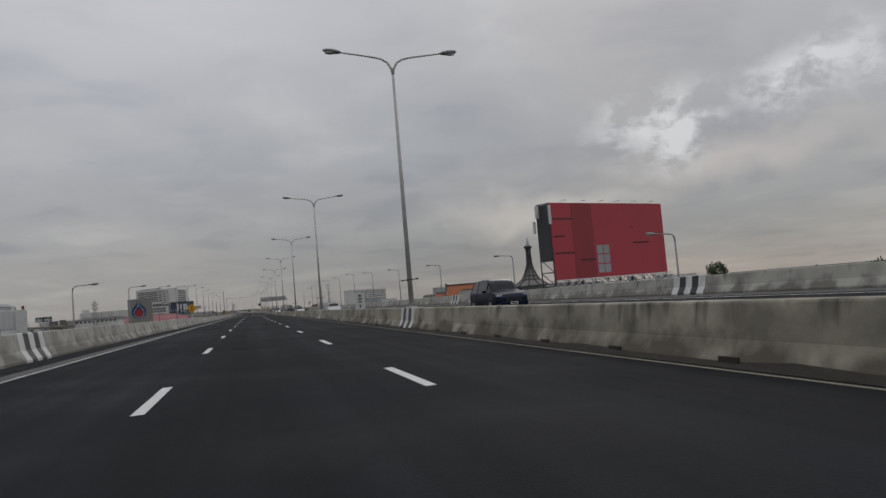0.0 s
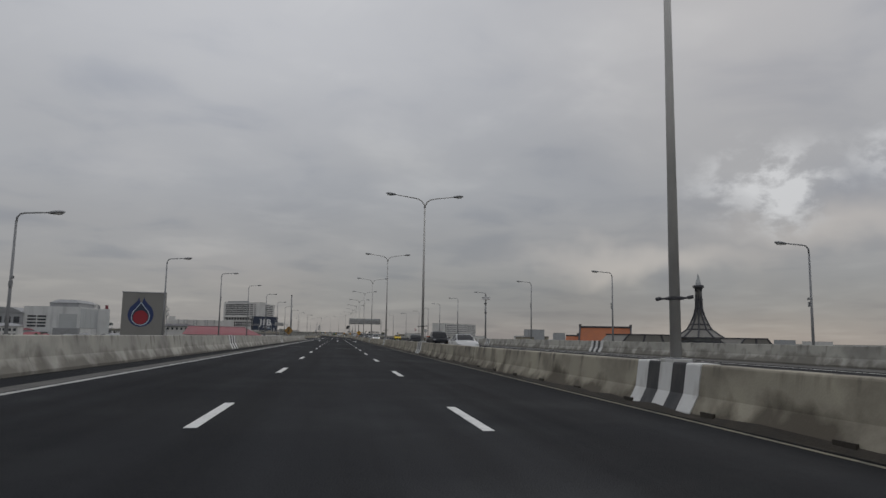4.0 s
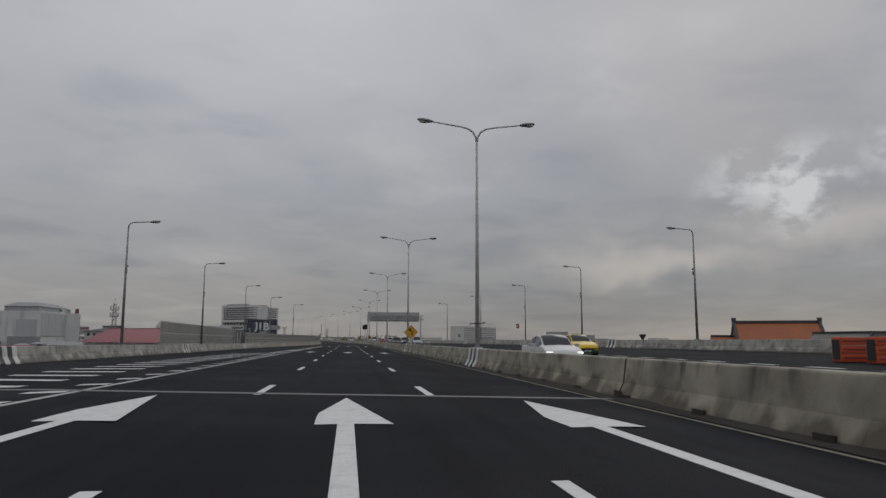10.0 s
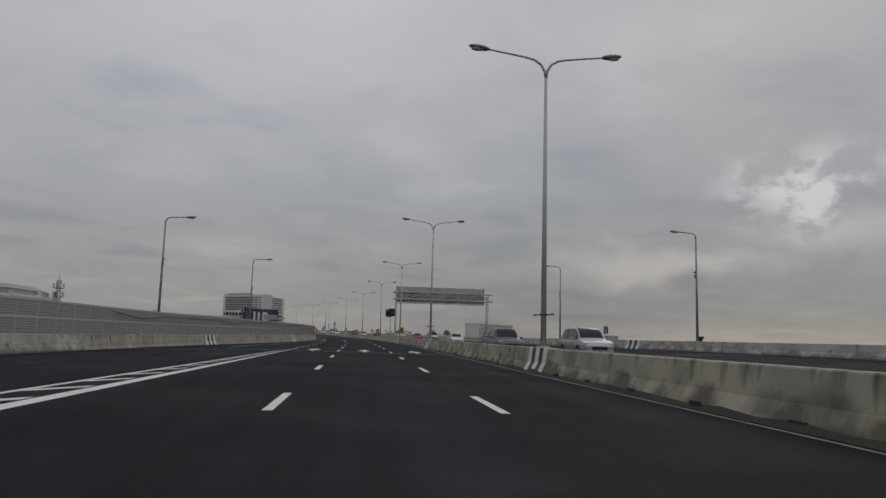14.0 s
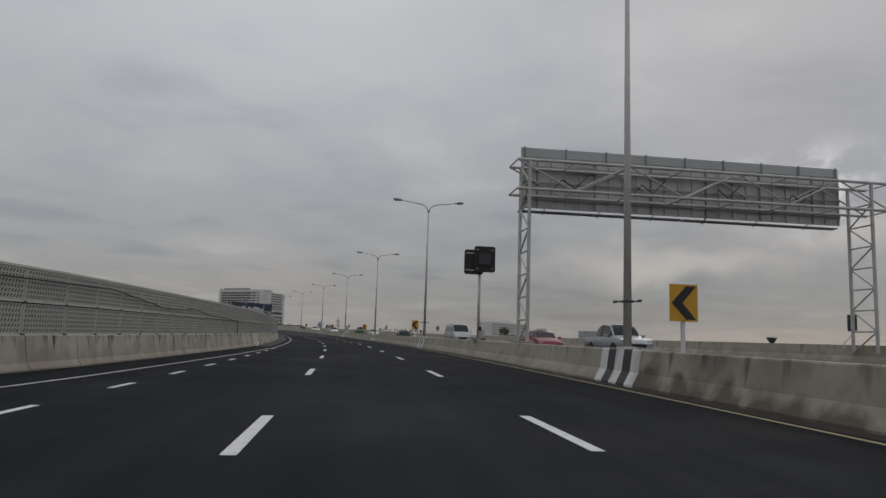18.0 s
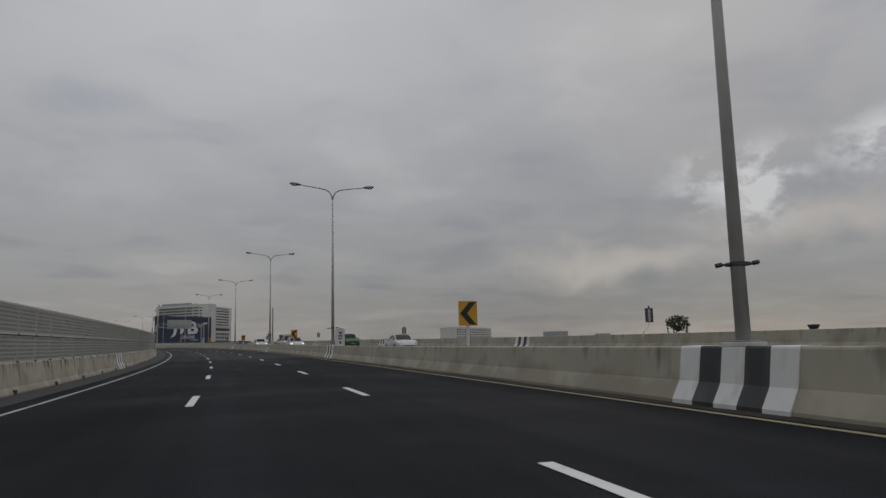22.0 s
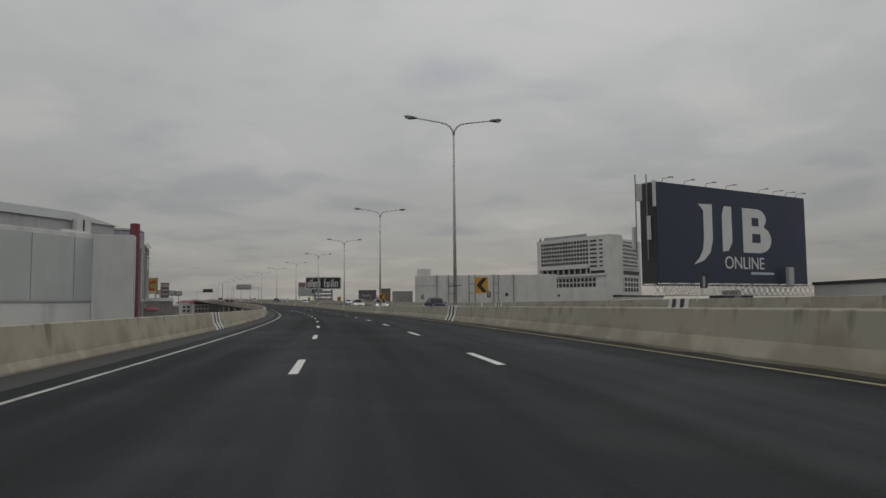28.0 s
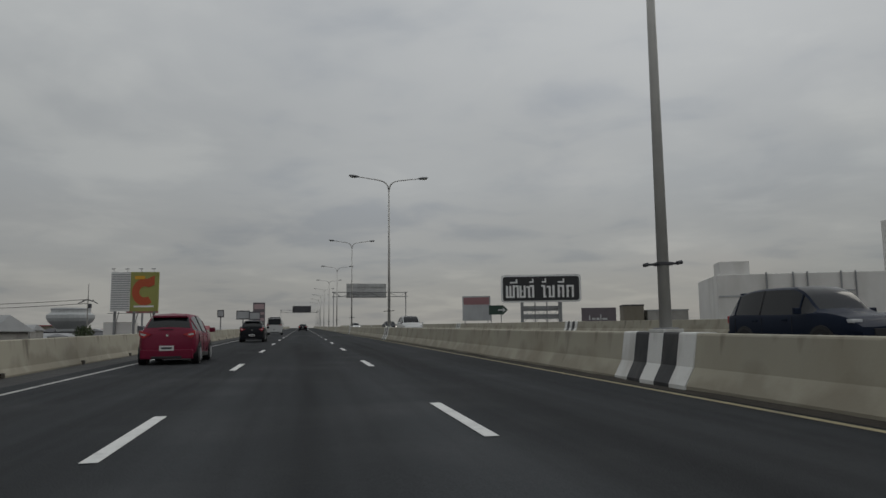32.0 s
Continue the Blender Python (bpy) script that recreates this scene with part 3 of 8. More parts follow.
def strip(bm, s0, s1, d0, d1, z, step=4.0):
    """A ribbon on the road from s0 to s1 between two offsets, which are numbers or functions of s."""
    f0 = d0 if callable(d0) else (lambda s: d0)
    f1 = d1 if callable(d1) else (lambda s: d1)
    n = max(1, int(math.ceil((s1 - s0) / step)))
    rows = []
    uv = bm.loops.layers.uv.verify()
    for i in range(n + 1):
        s = s0 + (s1 - s0) * i / n
        rows.append((bm.verts.new(at(s, f0(s), z)), bm.verts.new(at(s, f1(s), z)), s))
    for (a_, b_, sa), (c_, d_, sc) in zip(rows, rows[1:]):
        f = bm.faces.new((a_, b_, d_, c_))
        for loop, pair in zip(f.loops, ((f0(sa), sa), (f1(sa), sa), (f1(sc), sc), (f0(sc), sc))):
            loop[uv].uv = pair
    return bm

# ---- ground, deck and carriageways ----
ORIGIN = Matrix.Identity(4)
S_A, S_Z = -90.0, 1700.0
GZ = -12.0
bm = B()
bmesh.ops.create_grid(bm, x_segments=40, y_segments=40, size=4200)
bmesh.ops.translate(bm, verts=bm.verts, vec=(0, 600, GZ))
solo("ground", bm, GROUND, ORIGIN, "dusty town ground with scrub, far below the elevated road", "ground", kind="structure")

deck = thing("elevated_deck", "concrete deck of an elevated motorway on round piers", "bridge", ORIGIN, kind="structure")
bm = B()
rings = []
for s in np.arange(S_A, S_Z + 1, 10.0):
    le, ri = left_edge(s) - 0.35, right_edge(s) + 0.35
    zl, zr, zm = surface(s, le), surface(s, ri), surface(s, 0)
    low = min(zl, zr, zm) - 1.4
    sec = [(le, zl - 0.03), (0, zm - 0.03), (ri, zr - 0.03), (ri, zr - 0.5), (5.5, low), (-5.5, low), (le, zl - 0.5)]
    base = at(s, 0)
    h = float(np.interp(s, SF, HEAD))
    rings.append([bm.verts.new((base.x + math.cos(h) * d, base.y + math.sin(h) * d, z)) for d, z in sec])
for r0, r1 in zip(rings, rings[1:]):
    for k in range(7):
        bm.faces.new((r0[k], r0[(k + 1) % 7], r1[(k + 1) % 7], r1[k]))
bmesh.ops.recalc_face_normals(bm, faces=bm.faces)
part("girder", bm, DECK, deck)
bm = lathe(B(), [(1.3, GZ), (1.3, -3.6), (2.2, -2.4)], 14)
pier_mesh = finish(bm, "pier", DECK)
for s in np.arange(-75, 1660, 40.0):
    p = at(s, 0)
    piece("pier", pier_mesh, deck, Matrix.Translation(Vector((p.x, p.y, p.z)) * K) @ Matrix.Translation((0, 0, 0)))

road_a = thing("carriageway_near", "dark asphalt carriageway of three lanes with worn white lines", "road", ORIGIN, kind="structure")
road_b = thing("carriageway_far", "dark asphalt carriageway for oncoming traffic beyond the median", "road", ORIGIN, kind="structure")
AGE = 508.0
# the first stretch carries the haze-paled colour, reused as a step before the last
for s0, s1, m in ((S_A, 187.0, GREY_ASPHALT), (187.0, AGE, ASPHALT), (AGE, AGE + 16.0, GREY_ASPHALT), (AGE + 16.0, S_Z, OLD_ASPHALT)):
    bm = strip(B(), s0, s1, -12.6, -0.2, 0.0, 2.0)
    strip(bm, s0, s1, lambda s: left_edge(s) + 0.1, -12.6, 0.0, 2.0)
    part("asphalt", bm, m, road_a, "" if m is ASPHALT else "grey asphalt, paled by haze put into its colour" if m is GREY_ASPHALT else "older, paler asphalt")
bm = strip(B(), S_A, S_Z, 0.2, lambda s: right_edge(s) - 0.1, 0.0, 2.0)
part("asphalt", bm, ASPHALT, road_b)
for s0, s1, d0, d1, owner, m in ((S_A, 212, -12.9, -11.40, road_a, SHOULDER), (430, S_Z, -12.9, -11.75, road_a, SHOULDER_DARK), (S_A, 222, 12.2, 13.5, road_b, SHOULDER), (430, S_Z, 12.2, 13.8, road_b, SHOULDER_DARK)):
    part("shoulder", strip(B(), s0, s1, d0, d1, 0.004, 5.0), m, owner, "dusty strip along the barrier")
bm = strip(B(), S_A, S_Z, -0.57, -0.49, 0.005, 4.0)
g_ = random.Random(17)
rows = []
for s in np.arange(S_A, S_Z, 1.1):
    high = float(np.interp(s, [330, 400], [0.085, 0.035]))
    rows.append((bm.verts.new(at(s, -0.50 - g_.uniform(-0.04, 0.07), 0.004)), bm.verts.new(at(s, -0.395, high * g_.uniform(0.5, 1.5)))))
for (a_, b_), (c_, d_) in zip(rows, rows[1:]):
    bm.faces.new((a_, b_, d_, c_))
part("gutter_dirt", bm, DIRT_AND_SHADE, road_a, "dark dirt along the barrier's foot")

# painted lines
LANE_R, LANE_L = -4.40, -7.90
part("edge_line", strip(B(), S_A, 380, -0.79, -0.69, 0.006, 5.0), LINE_FADED, road_a, "faded dusty yellow edge line")
part("edge_line", strip(B(), 380, S_Z, -0.80, -0.68, 0.006, 5.0), LINE_YELLOW, road_a, "worn yellow edge line")
part("edge_line", strip(B(), S_A, 300, -11.345, -11.21, 0.006, 5.0), LINE_WORN, road_a, "white edge line")
part("edge_line", strip(B(), 425, S_Z, -11.20, -11.09, 0.006, 5.0), LINE_WORN, road_a, "white edge line")
part("edge_line", strip(B(), 300, 345, lambda s: -11.36 + (s - 300) * 0.006, -11.05, 0.006, 5.0), LINE_WHITE, road_a, "broad white line at the end of the hatching")


def ramp_line(s):
    return float(np.interp(s, [212, 228, 300, 335, 425], [-12.9, -13.3, -12.1, -11.35, -11.1]))


def outer_line(s):
    return float(np.interp(s, [345, 376, 395, 414, 425], [-16.0, -14.1, -12.5, -11.6, -11.2]))


part("edge_line", strip(B(), 264, 335, lambda s: ramp_line(s) - 0.14, ramp_line, 0.006, 3.0), LINE_WHITE, road_a, "white line of the merging lane")
part("edge_line", strip(B(), 345, 425, lambda s: outer_line(s) - 0.12, outer_line, 0.006, 3.0), LINE_WORN, road_a, "white line of the ending lane")
for i in range(48):
    s = 213.2 + i * 2.43
    bm = B()
    inner = ramp_line(s) + 0.03
    q = [at(s + 1.15, -11.42, 0.006), at(s + 1.62, -11.42, 0.006), at(s + 0.55, inner, 0.006), at(s, inner, 0.006)]
    bm.faces.new([bm.verts.new(v) for v in q])
    if s < 262:
        out = inner - 2.7
        q = [at(s, inner, 0.006), at(s + 0.55, inner, 0.006), at(s + 2.2, out, 0.006), at(s + 1.6, out, 0.006)]
        bm.faces.new([bm.verts.new(v) for v in q])
    bmesh.ops.recalc_face_normals(bm, faces=bm.faces)
    part("hatch_bar", bm, LINE_WHITE, road_a)
dash = finish(box(B(), -0.075, 0.075, 0, 3.0, 0, 0.004), "lane_dash", LINE_WHITE)


def dashes(owner, d, s0, s1, step=12.0, length=3.0, lead=0.0):
    for k in range(int(s0 // step), int(s1 // step)):
        s = step * k + lead + float(np.interp(step * k, [-50, 120, 210, 430, 545, 820, 1400], [-0.8, 0.1, 1.0, 1.6, 2.1, 2.7, 2.9]))
        piece("lane_dash", dash, owner, along(at(s, d, 0.005), at(s + length, d, 0.005)))


dashes(road_a, LANE_R, -84.0, 1380, lead=0.4)
dashes(road_a, LANE_L, -84.0, 1380)
short = finish(box(B(), -0.06, 0.06, 0, 1.3, 0, 0.004), "short_dash", LINE_WHITE)
for s in np.arange(344.0, 424, 4.4):
    piece("short_dash", short, road_a, along(at(s, -11.08, 0.005), at(s + 2, -11.06, 0.005)))
dashes(road_b, 4.6, -80, 1100)
dashes(road_b, 8.1, -80, 1100)
part("edge_line", strip(B(), S_A, S_Z, 0.85, 0.98, 0.006, 5.0), LINE_YELLOW, road_b, "worn yellow edge line")
part("edge_line", strip(B(), S_A, 222, 11.5, 11.66, 0.006, 5.0), LINE_WORN, road_b, "white edge line")
part("edge_line", strip(B(), 430, S_Z, 11.5, 11.66, 0.006, 5.0), LINE_WORN, road_b, "white edge line")
block = finish(box(B(), -0.15, 0.15, 0, 2.0, 0, 0.004), "short_dash", LINE_WHITE)
for s in np.arange(222, 428, 4.0):
    piece("short_dash", block, road_b, along(at(s, 11.5, 0.005), at(s + 2, 11.5, 0.005)))
# straight-ahead arrows in each lane
arrow = B()
slab(arrow, [(-0.11, 0), (0.11, 0), (0.11, 15.6), (0.63, 15.5), (0.0, 19.9), (-0.63, 15.5), (-0.11, 15.6)], 0.0, 0.004)
arrow_mesh = finish(arrow, "lane_arrow", LINE_WHITE)
short_arrow = B()
slab(short_arrow, [(-0.11, 0), (0.11, 0), (0.11, 2.6), (0.5, 2.6), (0.0, 6.2), (-0.5, 2.6), (-0.11, 2.6)], 0.0, 0.004)
short_arrow_mesh = finish(short_arrow, "lane_arrow", LINE_WHITE)
for d in (-2.65, -6.15, -9.65):
    piece("lane_arrow", arrow_mesh, road_a, along(at(196.6, d, 0.006), at(216.5, d, 0.006)))
    for s in (268.5, 338.0):
        piece("lane_arrow", short_arrow_mesh, road_a, along(at(s, d, 0.006), at(s + 6, d, 0.006)))
# expansion joints
for s in (46.0, 127.0, 157.0, 187.2, 217.3, 336.5, 457.0, 554.0, 698.0, 786.0, 906.0, 1019.6, 1140.0):
    cuts = [left_edge(s) + 0.4] + [d for d in (-20.0, -17.0, -15.0, -13.0, -12.0, -11.2, -8.0, -4.0) if d > left_edge(s) + 0.6] + [-0.45]
    bm = B()
    for d0, d1 in zip(cuts, cuts[1:]):
        strip(bm, s - 0.18, s + 0.18, d0, d1, 0.012, 1.0)
    part("expansion_joint", bm, SEALANT, road_a, "pale transverse joint with a steel edge")
    part("expansion_joint", strip(B(), s - 0.16, s + 0.16, 0.45, right_edge(s) - 0.4, 0.007, 1.0), SEALANT, road_b, "pale transverse joint with a steel edge")

# ---- concrete barriers ----
HALF = [(0.39, 0.0), (0.39, 0.08), (0.24, 0.36), (0.168, 0.85), (0.155, 0.875), (0.135, 0.885)]
MED_PROFILE = [(-x, z) for x, z in HALF] + [(x, z) for x, z in reversed(HALF)]
SEG = 5.0
seg_old = finish(prism(B(), MED_PROFILE, 0.002, SEG - 0.002), "barrier_segment", OLD_CONCRETE)
seg_new = finish(prism(B(), MED_PROFILE, 0.002, SEG - 0.002), "barrier_segment", NEW_CONCRETE)
SIDE_PROFILE = [(-0.26, 0.0), (0.26, 0.0), (0.26, 0.08), (0.10, 0.36), (0.02, 0.83), (0.0, 0.85), (-0.22, 0.85), (-0.26, 0.82)]
side_old = finish(prism(B(), SIDE_PROFILE, 0.003, SEG - 0.003), "barrier_segment", SIDE_CONCRETE)
side_new = finish(prism(B(), SIDE_PROFILE, 0.003, SEG - 0.003), "barrier_segment", NEW_CONCRETE)
PLAIN_PROFILE = [(-0.26, 0.0), (0.22, 0.0), (0.22, 0.05), (0.12, 0.20), (0.02, 0.83), (0.0, 0.85), (-0.22, 0.85), (-0.26, 0.82)]
plain_new = finish(prism(B(), PLAIN_PROFILE, 0.002, SEG - 0.002), "barrier_segment", NEW_CONCRETE)
side_plain = finish(prism(B(), PLAIN_PROFILE, 0.002, SEG - 0.002), "barrier_segment", STREAKED_CONCRETE)
short_plain = finish(prism(B(), PLAIN_PROFILE, 0.03, SEG - 0.03), "barrier_segment", STREAKED_CONCRETE)
drain_mesh = finish(box(B(), -0.03, 0.03, -0.11, 0.11, 0, 0.12, 0.01), "drain_slot", DIRT_AND_SHADE)
side_short = finish(prism(B(), SIDE_PROFILE, 0.035, SEG - 0.035), "barrier_segment", SIDE_CONCRETE)
slot_mesh = finish(box(B(), -0.02, 0.02, -0.2, 0.2, 0, 0.13), "drain_slot", DIRT_AND_SHADE)


def wall_run(owner, s0, s1, edge, old_mesh, new_mesh, change, flip=False, sink=0.0, cut=SEG):
    s = s0
    while s < s1:
        e = min(s1, s + cut / (1 + float(np.interp(s, SF, BEND)) * edge(s)))
        p, q = at(s, edge(s), -sink), at(e, edge(e), -sink)
        m = along(p, q)
        fit = (q - p).length / SEG
        if flip:
            m = along(q, p)
        piece("barrier_segment", old_mesh if s < change else new_mesh, owner, m @ Matrix.Diagonal((1, fit, 1, 1)))
        s = e


median = thing("median_barrier", "stained concrete median barrier with sloped faces", "barrier", ORIGIN, kind="structure")
wall_run(median, S_A, 1450, lambda s: 0.0, seg_old, seg_new, 395)
for s in np.arange(-87.0, 330, 3.1):
    piece("drain_slot", slot_mesh, median, along(at(s, -0.41, 0.0), at(s + 1, -0.41, 0.0)))
for s, w in ((46.0, 0.05), (127.0, 0.06), (186.6, 0.09), (217.3, 0.07), (336.5, 0.06), (457.0, 0.07), (554.0, 0.06), (698.0, 0.07)):
    m = along(at(s, 0), at(s + 1, 0))
    bm = prism(B(), [(x + math.copysign(0.006, x), z) for x, z in MED_PROFILE], -w / 2, w / 2)
    crack = part("open_joint", bm, DIRT_AND_SHADE, median, "dark open joint with crumbled edges", m=m)
    bm = slab(B(), [(-0.43, -0.22), (-0.40, -0.30), (-0.36, -0.1), (-0.36, 0.2), (-0.40, 0.16), (-0.43, 0.05)], 0.02, 0.2)
    part("broken_foot", bm, DIRT_AND_SHADE, crack)
left_wall = thing("barrier_left", "stained concrete edge barrier along the hard shoulder", "barrier", ORIGIN, kind="structure")
wall_run(left_wall, S_A, 213, lambda s: -13.0, side_old, side_new, 395)
wall_run(left_wall, 207, 432, left_edge, side_short, short_plain, 330, cut=2.5)
wall_run(left_wall, 432, 1450, left_edge, side_plain, plain_new, 612)
for s in list(np.arange(434.5, 612, 5.0)) + list(np.arange(848.0, 1140, 6.0)):
    piece("drain_slot", drain_mesh, left_wall, along(at(s, left_edge(s) + 0.215, 0.0), at(s + 1, left_edge(s + 1) + 0.215, 0.0)))
right_wall = thing("barrier_right", "stained concrete edge barrier beyond the oncoming lanes", "barrier", ORIGIN, kind="structure")
wall_run(right_wall, S_A, 222, right_edge, side_old, side_new, 395, flip=True)
wall_run(right_wall, 224.5, 1450, right_edge, side_old, side_new, 395, flip=True)
# the gore ends: sloped concrete noses
for owner, s, d in ((left_wall, 215.4, -13.0), (right_wall, 224.5, 13.7)):
    part("barrier_nose", prism(B(), [(-0.26, 0), (0.26, 0), (0.18, 0.7), (-0.18, 0.7)], -2.4, 0.0), OLD_CONCRETE, owner, m=spot(s, d))

# black and white marks at every lamp
LAMP_0, LAMP_STEP = -3.95, 39.99
LAMPS = [LAMP_0 + LAMP_STEP * k for k in range(-2, 36)]


def band_mesh(profile, y0, y1, material, name):
    grown = [(x + math.copysign(0.022, x), z + (0.012 if z > 0.5 else 0.0)) for x, z in profile]
    return finish(prism(B(), grown, y0, y1), name, material)


W5 = 0.50
stripes = [(i, STRIPE_WHITE if i % 2 == 0 else STRIPE_BLACK) for i in range(5)]
med_marks = [band_mesh(MED_PROFILE, (i - 2.5) * W5, (i - 1.5) * W5, m, "painted_stripe") for i, m in stripes]
side_marks = [band_mesh(SIDE_PROFILE, (i - 2.5) * W5, (i - 1.5) * W5, m, "painted_stripe") for i, m in stripes]
for s in LAMPS:
    for me in med_marks:
        piece("painted_stripe", me, median, along(at(s, 0), at(s + 1, 0)))
    sl = s - (5.8 if s < 190 else 3.8 if s > 390 else 0.0)
    if not 190 < s < 250:
        for me in side_marks:
            piece("painted_stripe", me, left_wall, along(at(sl, left_edge(sl)), at(sl + 1, left_edge(sl + 1))))
    if not 222 < s < 250:
        for me in side_marks:
            piece("painted_stripe", me, right_wall, along(at(s, right_edge(s)), at(s - 1, right_edge(s - 1))))
for s in (191.9, 210.6):
    for me in side_marks:
        piece("painted_stripe", me, left_wall, along(at(s, -13.0), at(s + 1, -13.0)))
for me in side_marks:
    piece("painted_stripe", me, left_wall, along(at(238.5, left_edge(238.5)), at(239.5, left_edge(239.5))))
for s in (220.5,):
    for me in side_marks:
        piece("painted_stripe", me, right_wall, along(at(s, right_edge(s)), at(s - 1, right_edge(s - 1))))


# ---- lamps ----
def double_lamp():
    t = thing("street_lamp", "tall galvanised steel lamp with two curved arms, on the concrete median", "street lamp", ORIGIN, "lamps along the median")
    part("plinth", box(B(), -0.19, 0.19, -0.26, 0.26, 0.88, 0.945, 0.012), STRIPE_WHITE, t, "whitewashed concrete plinth")
    part("base_plate", box(B(), -0.16, 0.16, -0.16, 0.16, 0.945, 0.97, 0.008), GALV_DULL, t)
    part("pole", rod(B(), (0, 0, 0.96), (0, 0, 11.15), 0.108, 0.055, 14), GALV, t, smooth=True)
    part("service_bracket", rod(rod(rod(box(B(), -0.125, 0.125, -0.12, 0.12, 2.05, 2.11, 0.01), (-0.36, 0, 2.06), (0.36, 0, 2.10), 0.02), (0.27, 0, 2.1), (0.37, 0, 2.12), 0.034), (-0.37, 0, 2.05), (-0.28, 0, 2.07), 0.034), DARK_TRIM, t, "steel bracket round the pole")
    part("bolt_box", box(B(), -0.07, 0.07, -0.412, -0.37, 0.45, 0.6, 0.01), DARK_TRIM, t)
    for side in (-1, 1):
        pts = [(side * x, 0, z) for x, z in ((0.0, 11.05), (0.05, 11.3), (0.2, 11.56), (0.45, 11.72), (0.8, 11.80), (1.5, 11.90), (2.25, 12.0))]
        part("arm", tube(B(), pts, [0.06, 0.056, 0.05, 0.046, 0.042, 0.038, 0.034]), GALV, t, smooth=True)
        bm = B()
        bmesh.ops.create_uvsphere(bm, u_segments=12, v_segments=7, radius=1.0, matrix=Matrix.Translation((side * 2.58, 0, 12.05)) @ Matrix.Rotation(side * radians(-7), 4, "Y") @ Matrix.Diagonal((0.42, 0.17, 0.10, 1)))
        head = part("lamp_head", bm, LAMP_BODY, t, smooth=True)
        bm = B()
        bmesh.ops.create_uvsphere(bm, u_segments=10, v_segments=6, radius=1.0, matrix=Matrix.Translation((side * 2.64, 0, 11.99)) @ Matrix.Diagonal((0.27, 0.13, 0.075, 1)))
        part("lens", bm, LAMP_GLASS, head, smooth=True)
    return t


lamp = double_lamp()
lamp.matrix_world = spot(LAMPS[0], 0)
for s in LAMPS[1:]:
    copy_thing(lamp, spot(s, 0))


def single_lamp():
    t = thing("street_lamp", "grey steel lamp with one short arm on the edge barrier", "street lamp", ORIGIN, "lamps along the ramps")
    part("base_plate", box(B(), -0.18, 0.18, -0.18, 0.18, 0.0, 0.04, 0.01), GALV_DULL, t)
    part("pole", rod(B(), (0, 0, 0.04), (0, 0, 8.5), 0.11, 0.055, 10), GALV_DULL, t, smooth=True)
    part("junction_box", box(box(B(), -0.05, 0.13, -0.14, -0.05, 5.2, 5.5, 0.01), 0.06, 0.17, -0.12, -0.05, 5.6, 5.75), GALV_DULL, t)
    part("arm", tube(B(), [(0, 0, 8.4), (0.03, 0, 8.68), (0.16, 0, 8.86), (0.4, 0, 8.92), (1.5, 0, 8.98)], [0.055, 0.05, 0.045, 0.042, 0.036]), GALV_DULL, t, smooth=True)
    bm = B()
    bmesh.ops.create_uvsphere(bm, u_segments=12, v_segments=7, radius=1.0, matrix=Matrix.Translation((1.85, 0, 9.0)) @ Matrix.Rotation(radians(-5), 4, "Y") @ Matrix.Diagonal((0.42, 0.17, 0.10, 1)))
    head = part("lamp_head", bm, LAMP_BODY, t, smooth=True)
    bm = B()
    bmesh.ops.create_uvsphere(bm, u_segments=10, v_segments=6, radius=1.0, matrix=Matrix.Translation((1.9, 0, 8.95)) @ Matrix.Diagonal((0.27, 0.13, 0.075, 1)))
    part("lens", bm, LAMP_GLASS, head, smooth=True)
    return t


# two ramps climb to the deck on either side; their lamps climb with them
def ramp_base(s):
    return float(np.interp(s, [-100, 38, 70, 100, 132, 164, 195, 205], [-9.0, -5.0, -4.0, -2.9, -1.8, -0.45, -0.03, 0.0]))


ramps = thing("side_ramps", "concrete ramps that climb to the elevated road on both sides", "ramp", ORIGIN, kind="structure")
for d0, d1, end in ((-22.6, -15.0, 204), (15.5, 22.2, 222)):
    bm = B()
    rows = []
    for s in np.arange(-90, end + 1, 6.0):
        z = ramp_base(s) - 0.1
        rows.append([bm.verts.new(at(s, d0) * 1 + Vector((0, 0, -surface(s, d0) + z + surface(s, -12)))), bm.verts.new(at(s, d1) + Vector((0, 0, -surface(s, d1) + z + surface(s, -12)))),
                     bm.verts.new(at(s, d1) + Vector((0, 0, -surface(s, d1) + z - 1.2))), bm.verts.new(at(s, d0) + Vector((0, 0, -surface(s, d0) + z - 1.2)))])
    for r0, r1 in zip(rows, rows[1:]):
        for k in range(4):
            bm.faces.new((r0[k], r0[(k + 1) % 4], r1[(k + 1) % 4], r1[k]))
    bm.faces.new(rows[0])
    bm.faces.new(list(reversed(rows[-1])))
    bmesh.ops.recalc_face_normals(bm, faces=bm.faces)
    part("ramp_slab", bm, DECK, ramps)
for side in (-1, 1):
    for s in np.arange(-80, (200 if side < 0 else 218), 10.0):
        d = -22.3 if side < 0 else 21.8
        p, q = at(s, d), at(s + 10, d)
        p.z, q.z = ramp_base(s) + surface(s, -12) - 0.1, ramp_base(s + 10) + surface(s + 10, -12) - 0.1
        piece("parapet", side_old, ramps, along(p, q) if side < 0 else along(q, p))
NUDGE = {(-1, -1): (-1.2, 0, 0), (-1, 0): (0, 0, 0.35), (-1, 2): (-2.2, 0, 0), (-1, 4): (0, -0.5, 0), (-1, 5): (0, -2.1, 0), (1, 0): (0, -0.55, 0), (1, 1): (0, -0.55, 0), (1, 3): (0, 0.45, 0), (1, 4): (0, 0.45, 0), (1, 5): (0, 0.6, 0)}
